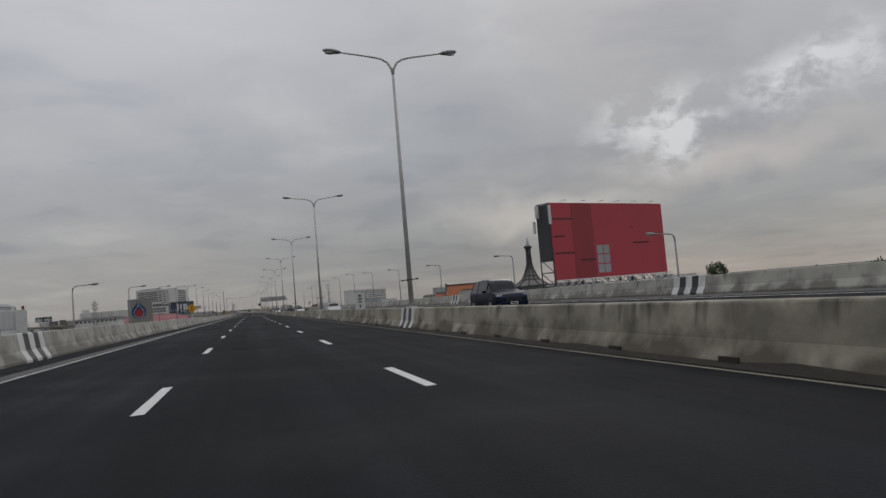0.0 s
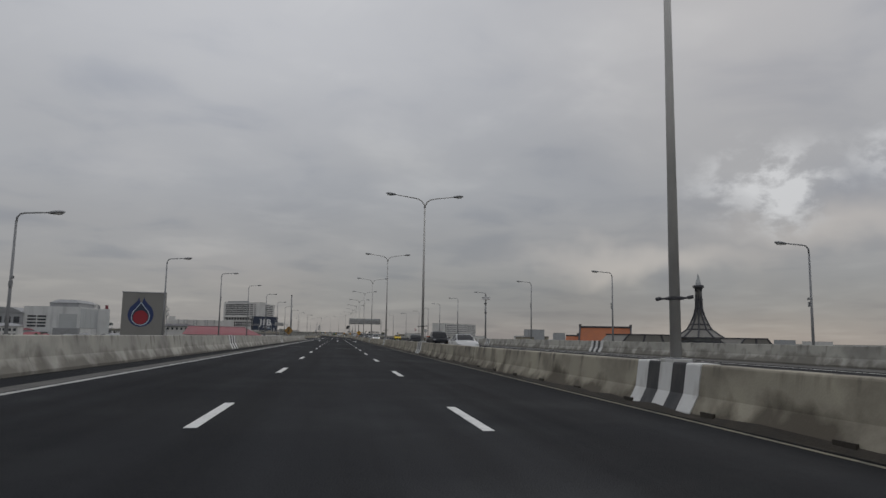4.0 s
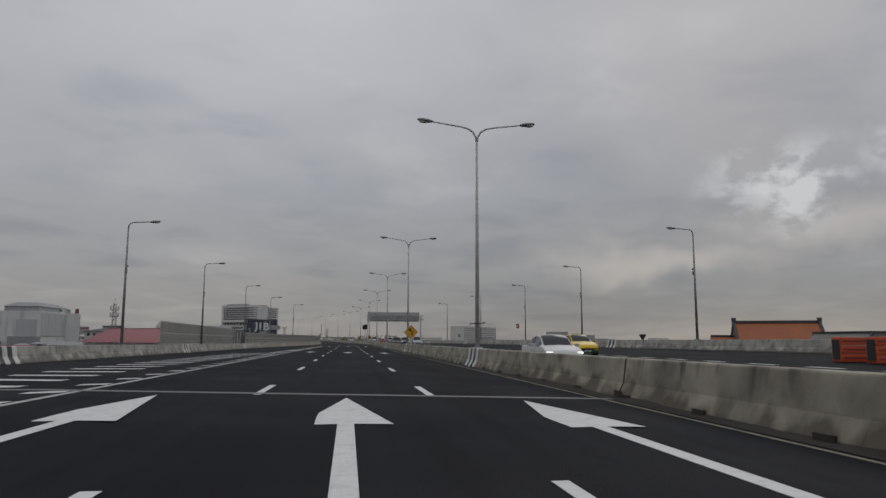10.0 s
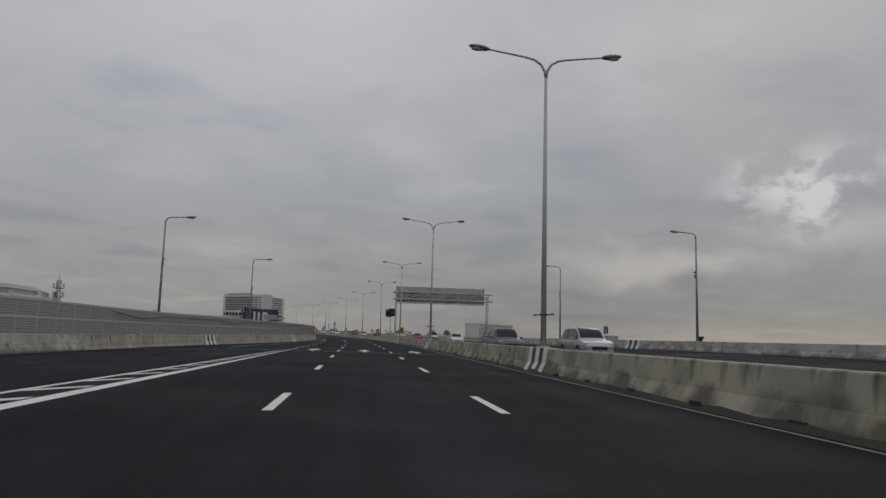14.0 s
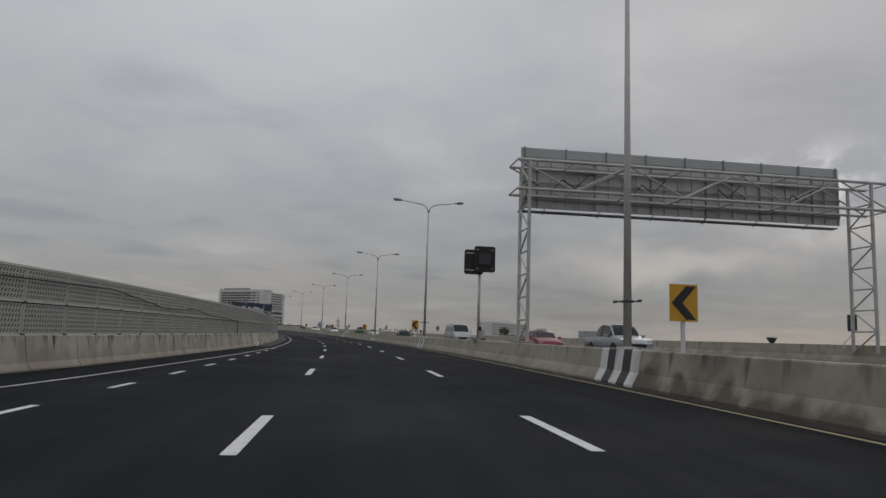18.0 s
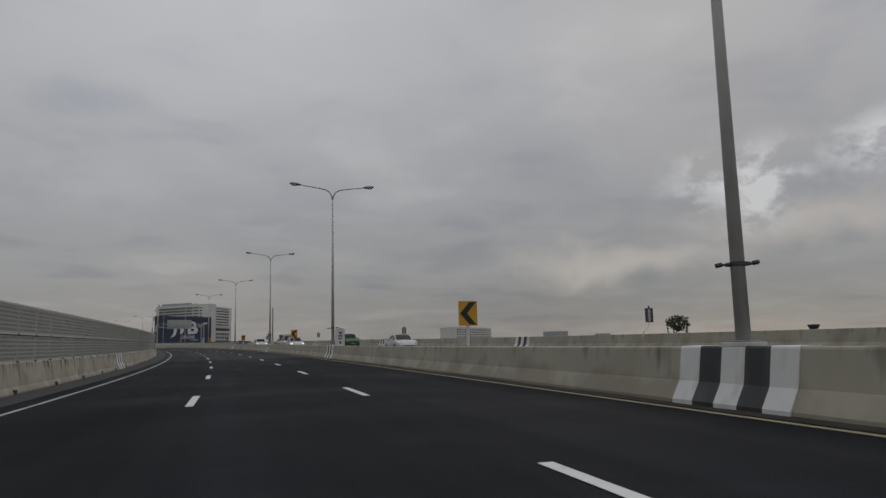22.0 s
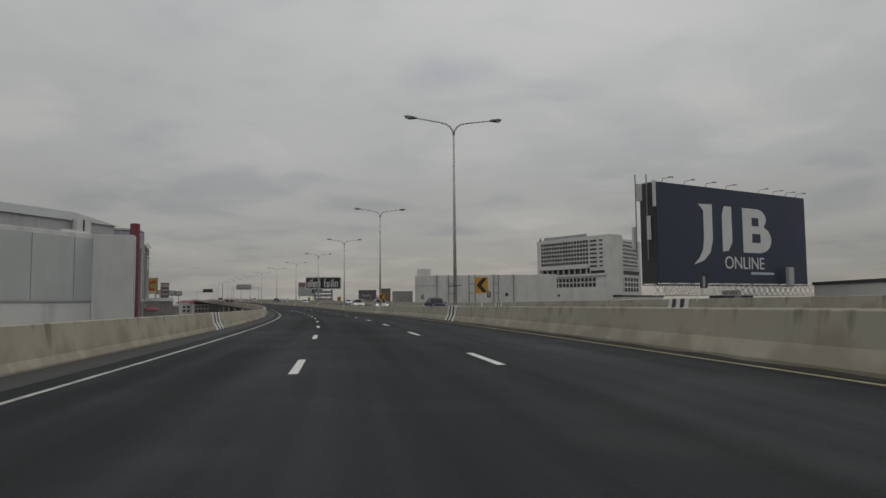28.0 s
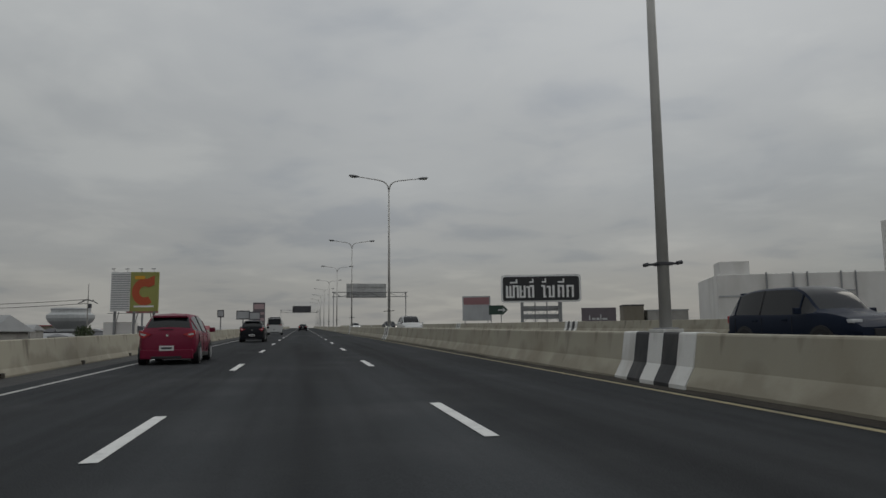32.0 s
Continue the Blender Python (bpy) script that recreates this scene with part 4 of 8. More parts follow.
for side in (-1, 1):
    for k in range(-9, 6):
        s = 226 + (30 if k > 0 else (31.3 if side < 0 else 31.0)) * k + (1.6 if (side, k) == (1, -1) else 0)
        d = (left_edge(s) if s > 206 else -22.3) if side < 0 else (right_edge(s) if s > 224 else 21.8)
        ds, dd, dz = NUDGE.get((side, k), (0, 0, 0))
        s, d = s + ds, d + dd
        z0 = 0.85 + ramp_base(s) + dz
        m = spot(s, d, 0, 0 if side < 0 else 180)
        m.translation.z = K * (surface(s, d if s > 206 else -12) + z0 - (0.1 if s < 206 else 0))
        if (side, k) == (-1, -9):
            lamp1 = single_lamp()
            lamp1.matrix_world = m
        else:
            copy_thing(lamp1, m)


# ---- signs on the median ----
def chevron_sign():
    t = thing("chevron_sign", "yellow bend sign with a black chevron on a white post", "road sign", ORIGIN, "chevrons round the bend")
    part("post", box(B(), -0.04, 0.04, -0.03, 0.03, 0.885, 1.55, 0.008), SIGN_WHITE, t)
    plate = part("plate", box(B(), -0.31, 0.31, -0.055, -0.035, 1.53, 2.31, 0.006), SIGN_YELLOW, t)
    bm = prism(B(), [(0.27, 2.27), (0.05, 2.27), (-0.27, 1.92), (0.05, 1.57), (0.27, 1.57), (-0.03, 1.92)], -0.061, -0.056)
    part("chevron", bm, SIGN_BLACK, plate)
    return t


first = chevron_sign()
CHEV = [393.0, 441.6, 488.5, 536.5, 585.0, 634.0, 683.0, 732.8, 780.5, 829.0, 874.5, 922.9, 971.5]
first.matrix_world = spot(CHEV[0], 0)
for s in CHEV[1:]:
    copy_thing(first, spot(s, 0))


def back_sign():
    t = thing("chevron_sign", "back of a dark bend sign on a cranked bracket", "road sign", ORIGIN, "bend signs on the far barrier")
    part("bracket", tube(B(), [(-0.45, 0, 0.7), (-0.4, 0, 0.95), (-0.05, 0, 1.25), (0, 0, 1.6)], 0.025), SIGN_WHITE, t)
    plate = part("plate", box(B(), -0.24, 0.24, -0.03, -0.01, 1.45, 2.2, 0.006), DARK_TRIM, t)
    part("stiffener", box(B(), -0.05, 0.05, -0.05, -0.03, 1.5, 2.15), ALU, plate)
    for z in (1.62, 1.8, 1.98):
        part("stiffener", box(B(), -0.12, 0.12, -0.045, -0.03, z, z + 0.04), ALU, plate)
    part("marker_lamp", rod(B(), (0, -0.02, 2.2), (0, -0.02, 2.32), 0.05), BLACK, t)
    return t


first = back_sign()
BACKS = [362.0, 408.0, 454.0, 500.0, 547.0, 594.0, 641.0, 690.0, 737.0, 786.0, 833.0, 880.0, 918.0, 966.0]
first.matrix_world = spot(BACKS[0], right_edge(BACKS[0]))
for s in BACKS[1:]:
    copy_thing(first, spot(s, right_edge(s)))


def diamond_sign(s, d, base, kind, drop=0.0, sheet=SIGN_YELLOW):
    t = thing("warning_sign", "yellow diamond warning sign with a black arrow", "road sign", spot(s, d, -drop), "diamond warning signs")
    part("post", box(B(), -0.045, 0.045, -0.03, 0.03, base, 1.8, 0.008), SIGN_WHITE, t)
    r = 0.70
    plate = part("plate", prism(B(), [(0, 2.1 + r), (r, 2.1), (0, 2.1 - r), (-r, 2.1)], -0.055, -0.035), sheet, t)
    part("border", prism(prism(B(), [(0, 2.1 + r * 0.95), (r * 0.95, 2.1), (r * 0.9, 2.1), (0, 2.1 + r * 0.9)], -0.06, -0.056), [(0, 2.1 - r * 0.95), (-r * 0.95, 2.1), (-r * 0.9, 2.1), (0, 2.1 - r * 0.9)], -0.06, -0.056), SIGN_BLACK, plate)
    bm = B()
    if kind == "bend":
        prism(bm, [(0.06, 1.75), (0.17, 1.75), (0.17, 2.12), (0.04, 2.32), (-0.08, 2.36), (-0.02, 2.48), (-0.3, 2.38), (-0.12, 2.16), (-0.1, 2.25), (0.0, 2.2), (0.06, 2.1)], -0.061, -0.056)
    else:
        prism(bm, [(-0.05, 1.7), (0.05, 1.7), (0.05, 2.3), (0.14, 2.3), (0, 2.55), (-0.14, 2.3), (-0.05, 2.3)], -0.061, -0.056)
        prism(bm, [(-0.06, 2.05), (-0.22, 1.78), (-0.28, 1.82), (-0.06, 2.2)], -0.061, -0.056)
    part("symbol", bm, SIGN_BLACK, plate)
    return t


diamond_sign(66.9, -14.2, -0.6, "merge")
diamond_sign(182.3, -14.2, -0.4, "merge", 0.42, SIGN_DULL)
diamond_sign(272.3, 0.0, 0.885, "bend")


def km_board(s, text=""):
    t = thing("kilometre_board", "white kilometre board with a pointed top and a dark crest", "road sign", spot(s, 0))
    board = part("board", prism(B(), [(-0.29, 0.885), (0.29, 0.885), (0.29, 1.88), (0.0, 2.0), (-0.29, 1.88)], -0.09, 0.09), SIGN_WHITE, t)
    part("rim", prism(B(), [(-0.33, 1.865), (0.0, 2.005), (0.33, 1.865), (0.33, 1.905), (0.0, 2.05), (-0.33, 1.905)], -0.1, 0.1), ALU, board)
    part("crest", prism(B(), [(-0.12, 1.82), (-0.04, 1.76), (0.04, 1.76), (0.12, 1.82), (0.05, 1.62), (-0.05, 1.62)], -0.096, -0.091), SIGN_BLACK, board)
    for z, w in ((1.47, 0.13), (1.3, 0.11)):
        part("line_of_writing", box(B(), -w, w, -0.096, -0.091, z, z + 0.09), DARK_TRIM, board)
    if text:
        c = bpy.data.curves.new("figure", "FONT")
        c.body, c.size, c.extrude, c.align_x = text, 0.26 * K, 0.003 * K, "CENTER"
        c.materials.append(SIGN_BLACK)
        ob = new("figure", c)
        ob.parent = board
        ob.matrix_basis = Matrix.Translation(Vector((0, -0.096, 0.98)) * K) @ Matrix.Rotation(radians(90), 4, "X")
    else:
        part("line_of_writing", box(B(), -0.05, 0.05, -0.096, -0.091, 0.98, 1.17), DARK_TRIM, board)


km_board(10.7)
km_board(513.2)
km_board(1013.0, "2")


# ---- gantries ----
def lattice_leg(bm, x, z0, z1, w=0.55, r=0.055, bays=7):
    for y in (-w / 2, w / 2):
        rod(bm, (x, y, z0), (x, y, z1), r)
    for i in range(bays):
        za, zb = z0 + (z1 - z0) * i / bays, z0 + (z1 - z0) * (i + 1) / bays
        s_ = 1 if i % 2 else -1
        rod(bm, (x, -s_ * w / 2, za), (x, s_ * w / 2, zb), r * 0.5, n=6)
        rod(bm, (x, -w / 2, zb), (x, w / 2, zb), r * 0.5, n=6)
    return bm


def beam(bm, x0, x1, z0, z1, y=0.0, w=0.7, bays=8, r=0.05):
    for yy in (y - w / 2, y + w / 2):
        for z in (z0, z1):
            rod(bm, (x0, yy, z), (x1, yy, z), r)
        for i in range(bays):
            xa, xb = x0 + (x1 - x0) * i / bays, x0 + (x1 - x0) * (i + 1) / bays
            rod(bm, (xa, yy, z0 if i % 2 else z1), (xb, yy, z1 if i % 2 else z0), r * 0.6, n=6)
    for i in range(bays + 1):
        xa = x0 + (x1 - x0) * i / bays
        for z in (z0, z1):
            rod(bm, (xa, y - w / 2, z), (xa, y + w / 2, z), r * 0.5, n=6)
    return bm


def sign_back(t, x0, x1, z0, z1, y, ribs, name="sign_panel"):
    p = part(name, box(B(), x0, x1, y - 0.02, y + 0.02, z0, z1, 0.01), ALU, t, "bare aluminium back of a direction sign")
    for i in range(ribs + 1):
        x = x0 + 0.06 + (x1 - x0 - 0.12) * i / ribs
        part("rib", box(B(), x - 0.025, x + 0.025, y - 0.08, y - 0.022, z0 + 0.05, z1 - 0.05), GALV, p)
    for z in (z0 + (z1 - z0) * 0.25, z0 + (z1 - z0) * 0.75):
        part("rail", box(B(), x0 + 0.03, x1 - 0.03, y - 0.12, y - 0.082, z - 0.03, z + 0.03), GALV_DULL, p)
    return p


g = thing("sign_gantry", "steel lattice gantry carrying a long sign seen from behind", "gantry", spot(407.0, 0))
part("leg", lattice_leg(B(), 0.15, 0.885, 8.3, w=1.45, r=0.075, bays=8), GALV, g)
part("leg", lattice_leg(B(), 15.5, 0.9, 8.3, w=1.45, r=0.075, bays=8), GALV, g)
part("beam", beam(B(), -0.35, 16.4, 7.1, 8.3, 0.0, 1.45, 7, 0.065), GALV, g)
part("foot_plate", box(B(), -0.1, 0.4, -0.95, 0.95, 0.885, 0.95, 0.02), GALV_DULL, g)
panel = part("sign_panel", box(B(), 0.2, 15.2, 0.93, 0.97, 6.62, 8.86, 0.01), ALU, g, "bare aluminium back of a direction sign")
part("top_strip", box(B(), 0.2, 15.2, 0.92, 0.99, 8.87, 9.27, 0.01), PALE_PANEL, panel, "paler strip along the sign's top")
for k in range(24):
    x = 0.27 + 14.86 * k / 23
    part("rib", box(B(), x - 0.03, x + 0.03, 0.84, 0.928, 6.66, 8.84), GALV_DULL if k % 4 == 1 else GALV, panel)
for k in range(9):
    x = 0.35 + 14.7 * k / 8
    part("edge_clip", box(B(), x - 0.03, x + 0.03, 0.86, 0.918, 8.8, 9.3), GALV_DULL, panel)
for z in (6.98, 7.72, 8.42):
    part("rail", box(B(), 0.23, 15.17, 0.80, 0.838, z - 0.03, z + 0.03), GALV_DULL, panel)
for x in (3.1, 6.4, 9.9, 12.6):
    part("hatch", box(B(), x - 0.45, x + 0.45, 0.77, 0.798, 8.25, 8.50), GALV_DULL, panel)
for x in (2.0, 5.5, 9.0, 12.5):
    part("cable_loop", tube(B(), [(x - 0.8, -0.5, 7.2), (x - 0.2, 0.1, 7.75), (x + 0.4, 0.3, 7.45), (x + 1.1, 0.5, 8.1)], 0.025, 5), BLACK, panel)
for x0, x1 in ((0.2, 7.6), (7.7, 15.2)):
    part("lamp_walkway", box(B(), x0, x1, 1.05, 1.5, 6.50, 6.55), GALV_DULL, g, "steel mesh walkway under the sign")
for k in range(6):
    x = 1.4 + k * 2.5
    part("sign_bracket", rod(rod(B(), (x, 0.7, 7.1), (x, 1.7, 6.5), 0.035, n=6), (x, 0.72, 8.3), (x, 0.9, 8.3), 0.035, n=6), GALV, g)

g = thing("sign_gantry", "steel lattice gantry with a sign seen from behind and cameras", "gantry", spot(727.2, 0))
part("leg", lattice_leg(B(), 0.0, 0.885, 8.35, w=0.8, r=0.075), GALV, g)
part("leg", lattice_leg(B(), 14.4, 0.95, 8.2, w=0.6, r=0.075), GALV, g)
part("leg", lattice_leg(B(), 15.3, 0.95, 8.2, w=0.6, r=0.075), GALV, g)
part("beam", beam(B(), -0.3, 15.6, 7.0, 8.15, 0.0, 0.8, 10, 0.06), GALV, g)
pan = sign_back(g, 3.2, 11.2, 6.5, 9.5, 0.55, 14)
for x in (3.4, 6.0, 8.6, 11.0):
    part("sign_lamp", tube(B(), [(x, 0.55, 9.5), (x, 0.5, 9.75), (x - 0.25, 0.2, 9.82)], 0.03), GALV_DULL, pan)
part("camera_box", box(B(), 14.9, 16.3, -0.7, -0.1, 7.95, 8.55, 0.03), SIGN_WHITE, g, "white equipment box")
part("camera_box", box(B(), 13.2, 14.0, -0.6, -0.1, 7.3, 7.75, 0.03), ALU, g)

p, q = at(766.0, 0), at(761.2, -13.1)
SPAN = Vector((p.x - q.x, p.y - q.y)).length
g = thing("tolling_gantry", "bare steel lattice gantry with aerials over the carriageway", "gantry", Matrix.Translation(p * K) @ Matrix.Rotation(math.atan2(p.y - q.y, p.x - q.x), 4, "Z"))
for x, z in ((0.0, 0.885), (-SPAN, 0.7)):
    part("leg", lattice_leg(B(), x, z, 8.05 if x == 0 else 7.4, w=0.8, r=0.09), GALV, g)
TILT = Matrix.Rotation(radians(-2.3), 4, "Y")
bm = beam(B(), -SPAN - 0.35, 0.35, 6.95, 7.95, 0.0, 0.8, 8, 0.07)
part("beam", bm, GALV, g, m=TILT)
for f in (0.25, 0.44, 0.63, 0.81):
    x = -SPAN * (1 - f)
    a_ = part("aerial", rod(B(), (x, 0, 7.95), (x, 0, 8.85), 0.045), GALV_DULL, g, m=TILT)
    part("aerial_head", box(B(), x - 0.07, x + 0.07, -0.14, 0.07, 8.8, 9.0, 0.01), ALU, a_)
for f in (0.36, 0.64, 0.86):
    x = -SPAN * (1 - f)
    part("reader_box", box(B(), x - 0.1, x + 0.1, -0.6, -0.38, 6.83, 7.07, 0.02), BLACK, g, m=TILT)

g = thing("sign_gantry", "steel gantry with a broad sign, seen from behind", "gantry", spot(1208.0, 0))
part("leg", lattice_leg(B(), -0.1, 0.885, 7.9), GALV_DULL, g)
part("leg", lattice_leg(B(), 14.6, 0.9, 7.9), GALV_DULL, g)
part("beam", beam(B(), -0.4, 14.9, 6.9, 7.8, 0.0, 0.7, 8), GALV_DULL, g)
sign_back(g, 2.5, 10.6, 6.7, 9.6, 0.5, 14)
g = thing("message_gantry", "steel gantry with a dark message sign over the carriageway", "gantry", spot(1328.0, 0))
part("leg", lattice_leg(B(), -0.1, 0.885, 7.0), GALV_DULL, g)
part("leg", lattice_leg(B(), -14.0, 0.5, 7.0), GALV_DULL, g)
part("beam", beam(B(), -14.2, 0.2, 6.0, 6.9, 0.0, 0.7, 8), GALV_DULL, g)
part("message_panel", box(B(), -9.8, -3.2, -0.7, -0.4, 6.0, 8.4, 0.03), DARK_TRIM, g, "dark unlit message panel")

# speed-display post in the median
t = thing("display_post", "black twin display panel on a grey post in the median", "road sign", spot(415.4, 0))
part("plinth", box(B(), -0.3, 0.3, -0.45, 0.45, 0.87, 1.0, 0.02), OLD_CONCRETE, t)
part("post", rod(B(), (0, 0, 1.0), (0, 0, 4.5), 0.075, 0.075, 12), GALV, t, smooth=True)
part("control_box", box(B(), 0.12, 0.3, -0.1, 0.08, 1.05, 1.45, 0.02), ALU, t)
part("cable_gland", box(B(), -0.02, 0.14, -0.14, 0.0, 1.4, 1.6, 0.02), BLACK, t)


def rounded(w, h, r, cx, cz):
    pts = []
    for ox, oz, a0 in ((w / 2 - r, h / 2 - r, 0), (-w / 2 + r, h / 2 - r, 90), (-w / 2 + r, -h / 2 + r, 180), (w / 2 - r, -h / 2 + r, 270)):
        for k in range(4):
            a_ = radians(a0 + 30 * k)
            pts.append((cx + ox + r * math.cos(a_), cz + oz + r * math.sin(a_)))
    return pts


pa = part("panel", prism(B(), rounded(1.0, 1.3, 0.12, -0.36, 4.96), -0.2, -0.1), BLACK, t)
for z in (4.5, 5.4):
    part("frame_bar", box(B(), -0.8, -0.35, -0.23, -0.2, z, z + 0.05), GALV, pa)
pb = part("panel", prism(B(), rounded(1.12, 1.36, 0.12, 0.2, 5.12), -0.3, -0.22), BLACK, t)
part("control_hatch", box(B(), -0.12, 0.52, -0.38, -0.3, 4.82, 5.4, 0.02), DARK_TRIM, t, "dark grey hatch on the panel's back")
for x, z in ((-0.2, 5.62), (0.6, 5.6), (0.6, 4.62), (-0.2, 4.6)):
    part("clip", box(box(B(), x - 0.08, x + 0.08, -0.34, -0.3, z - 0.015, z + 0.015), x - 0.015, x + 0.015, -0.34, -0.3, z - 0.08, z + 0.08), GALV_DULL, pb)

t = thing("junction_box", "black box with a loose cable on the far barrier", "box", spot(433.0, right_edge(433.0) - 0.2, 0.3))
part("case", box(B(), -0.06, 0.02, -0.3, 0.3, 0.0, 0.22, 0.02), BLACK, t)
part("cable", tube(B(), [(-0.02, 0.3, 0.1), (0.05, 0.9, 0.12), (0.1, 1.7, 0.4), (0.14, 2.4, 0.56)], 0.03, 6), BLACK, t)

# camera mast on the far barrier, and a bare mast and post by the near one
t = thing("camera_mast", "slim mast with a white radar box and aerial", "mast", spot(158.4, 13.8, 0.85))
part("pole", rod(B(), (0, 0, 0), (0, 0, 5.3), 0.1, 0.07, 10), GALV_DULL, t, smooth=True)
part("clamp", box(box(B(), -0.16, 0.1, -0.12, 0.12, 3.4, 3.6), -0.2, 0.1, -0.1, 0.1, 4.7, 4.9), DARK_TRIM, t)
part("radar_box", box(B(), -0.5, 0.55, -0.25, 0.25, 5.3, 5.7, 0.03), SIGN_WHITE, t)
part("aerial", rod(rod(B(), (0, 0, 5.7), (0, 0, 6.15), 0.02), (0, 0, 5.78), (0, 0, 5.86), 0.11), DARK_TRIM, t)
t = thing("mast", "plain grey steel mast without a head", "mast", spot(186.5, -14.2, -1.0))
part("pole", rod(B(), (0, 0, 0), (0, 0, 8.7), 0.13, 0.09, 12), GALV_DULL, t, smooth=True)
part("collar", rod(B(), (0, 0, 8.6), (0, 0, 8.75), 0.11, 0.11, 12), DARK_TRIM, t)
t = thing("mast", "plain grey steel mast behind the barrier", "mast", place(-263.4, 1008.8, -2.0))
part("pole", rod(B(), (0, 0, 0), (0, 0, 12.8), 0.14, 0.09, 12), GALV_DULL, t, smooth=True)
t = thing("no_entry_sign", "back of a round sign on a post by the gore", "road sign", spot(224.0, 13.7))
part("post", rod(B(), (0, 0, 0.6), (0, 0, 2.5), 0.04), GALV_DULL, t)
part("plate", rod(B(), (0, 0.0, 2.3), (0, 0.03, 2.3), 0.38, 0.38, 20), ALU, t)
for s, d in ((228.6, 15.8), (230.8, 15.9)):
    t = thing("water_barrier", "orange plastic barrier blocks stacked by the gore", "barrier", spot(s, d), "orange barriers")
    for z in (0.0, 0.36, 0.72):
        blk = part("block", box(B(), -1.05, 1.05, -0.3, 0.3, z, z + 0.34, 0.05), ORANGE_PLASTIC, t)
        for y in (-0.315, 0.3):
            part("groove", box(B(), -0.95, 0.95, y, y + 0.015, z + 0.14, z + 0.2), RED_FIN, blk)
    for x in (1.055, -1.075):
        part("mark", box(B(), x, x + 0.02, -0.22, 0.22, 0.1, 0.95), SIGN_BLACK, t)
t = thing("lamp_pole_sign", "small red sign with a white mark hung on a lamp pole", "road sign", spot(316.2, 21.55, 0))
plate = part("plate", box(B(), -0.3, 0.15, -0.03, 0.0, 2.75, 3.5, 0.01), LOGO_RED, t)
part("mark", box(B(), -0.15, 0.02, -0.036, -0.031, 3.0, 3.25), LOGO_WHITE, plate)
part("bracket", box(B(), 0.12, 0.4, -0.02, 0.02, 3.0, 3.06), GALV_DULL, t)

# ---- noise wall on the near barrier ----
noise_wall = thing("noise_wall", "pale perforated metal noise wall on the edge barrier", "wall", ORIGIN, kind="structure")
PAN = 2.0


def panel_mesh():
    bm = B()
    for z0, z1 in ((0.02, 0.76), (0.82, 1.56)):
        box(bm, -0.03, 0.03, 0.03, PAN - 0.03, z0, z1)
    return finish(bm, "panel", SOUND_PANEL)


def louvre_mesh():
    """Slanted slots in six rows on each panel, a little sunk-looking rim above each."""
    bm = B()
    for z0 in (0.045, 0.845):
        for r in range(6):
            z = z0 + 0.02 + r * 0.115
            for k in range(14):
                y = 0.05 + k * 0.132 + (0.03 if r % 2 else 0.0)
                v = [bm.verts.new(p) for p in ((0.034, y, z), (0.034, y + 0.062, z), (0.034, y + 0.122, z + 0.076), (0.034, y + 0.060, z + 0.076))]
                bm.faces.new(v)
    return finish(bm, "louvre", SOUND_HOLE)


pm, lm = panel_mesh(), louvre_mesh()
rail_mesh = finish(box(box(B(), -0.05, 0.05, 0, PAN, 1.57, 1.63), -0.05, 0.05, 0, PAN, 0.765, 0.815), "rail", GALV)
sill_mesh = finish(box(B(), -0.06, 0.055, 0, PAN, -0.022, 0.012), "sill", GALV)
# a dark strip under the middle rail: the rail's shadow put on as colour
gap_shade_mesh = finish(box(B(), -0.02, 0.036, 0, PAN, 0.735, 0.762), "shadow_gap", DIRT_AND_SHADE)
plate_mesh = finish(box(box(B(), -0.07, 0.09, -0.07, 0.07, -0.034, 0.03, 0.006), 0.0, 0.07, -0.04, 0.04, 0.74, 0.80, 0.004), "base_plate", DARK_TRIM)
post_mesh = finish(box(B(), -0.05, 0.038, -0.022, 0.022, -0.12, 1.6), "post", SOUND_PANEL)
s = 267.0
while s < 606:
    e = s + PAN / (1 + float(np.interp(s, SF, BEND)) * left_edge(s))
    p, q = at(s, left_edge(s) - 0.12, 0.87), at(e, left_edge(e) - 0.12, 0.87)
    m = along(p, q) @ Matrix.Diagonal((1, (q - p).length / PAN, 1.25 if s < 306 else 1.03, 1))
    if 306 < s < 316:
        s = e
        continue
    piece("panel", pm, noise_wall, m)
    piece("louvre", lm, noise_wall, m)
    piece("rail", rail_mesh, noise_wall, m)
    piece("post", post_mesh, noise_wall, m)
    if s > 340:
        piece("sill", sill_mesh, noise_wall, m)
        piece("base_plate", plate_mesh, noise_wall, m)
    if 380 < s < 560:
        piece("shadow_gap", gap_shade_mesh, noise_wall, m)
    s = e
# a slack cable along the wall
bm = B()
pts = []
for k in range(81):
    s = 336 + k * 1.1
    sag = abs(math.sin(k * math.pi / 10)) * 0.32
    pts.append(at(s, left_edge(s) + 0.02, 0.87 + 1.42 - sag * (0.6 + 0.4 * math.sin(k * 0.31)) - 0.62 * max(0.0, (k - 64) / 16) ** 0.8))
tube(bm, pts, 0.024, 5)
rod(bm, pts[-1], at(336 + 80 * 1.1, left_edge(424) + 0.02, 0.3), 0.025, n=5)
solo("cable", bm, BLACK, ORIGIN, "black cable hung in loops along the noise wall", "cable")
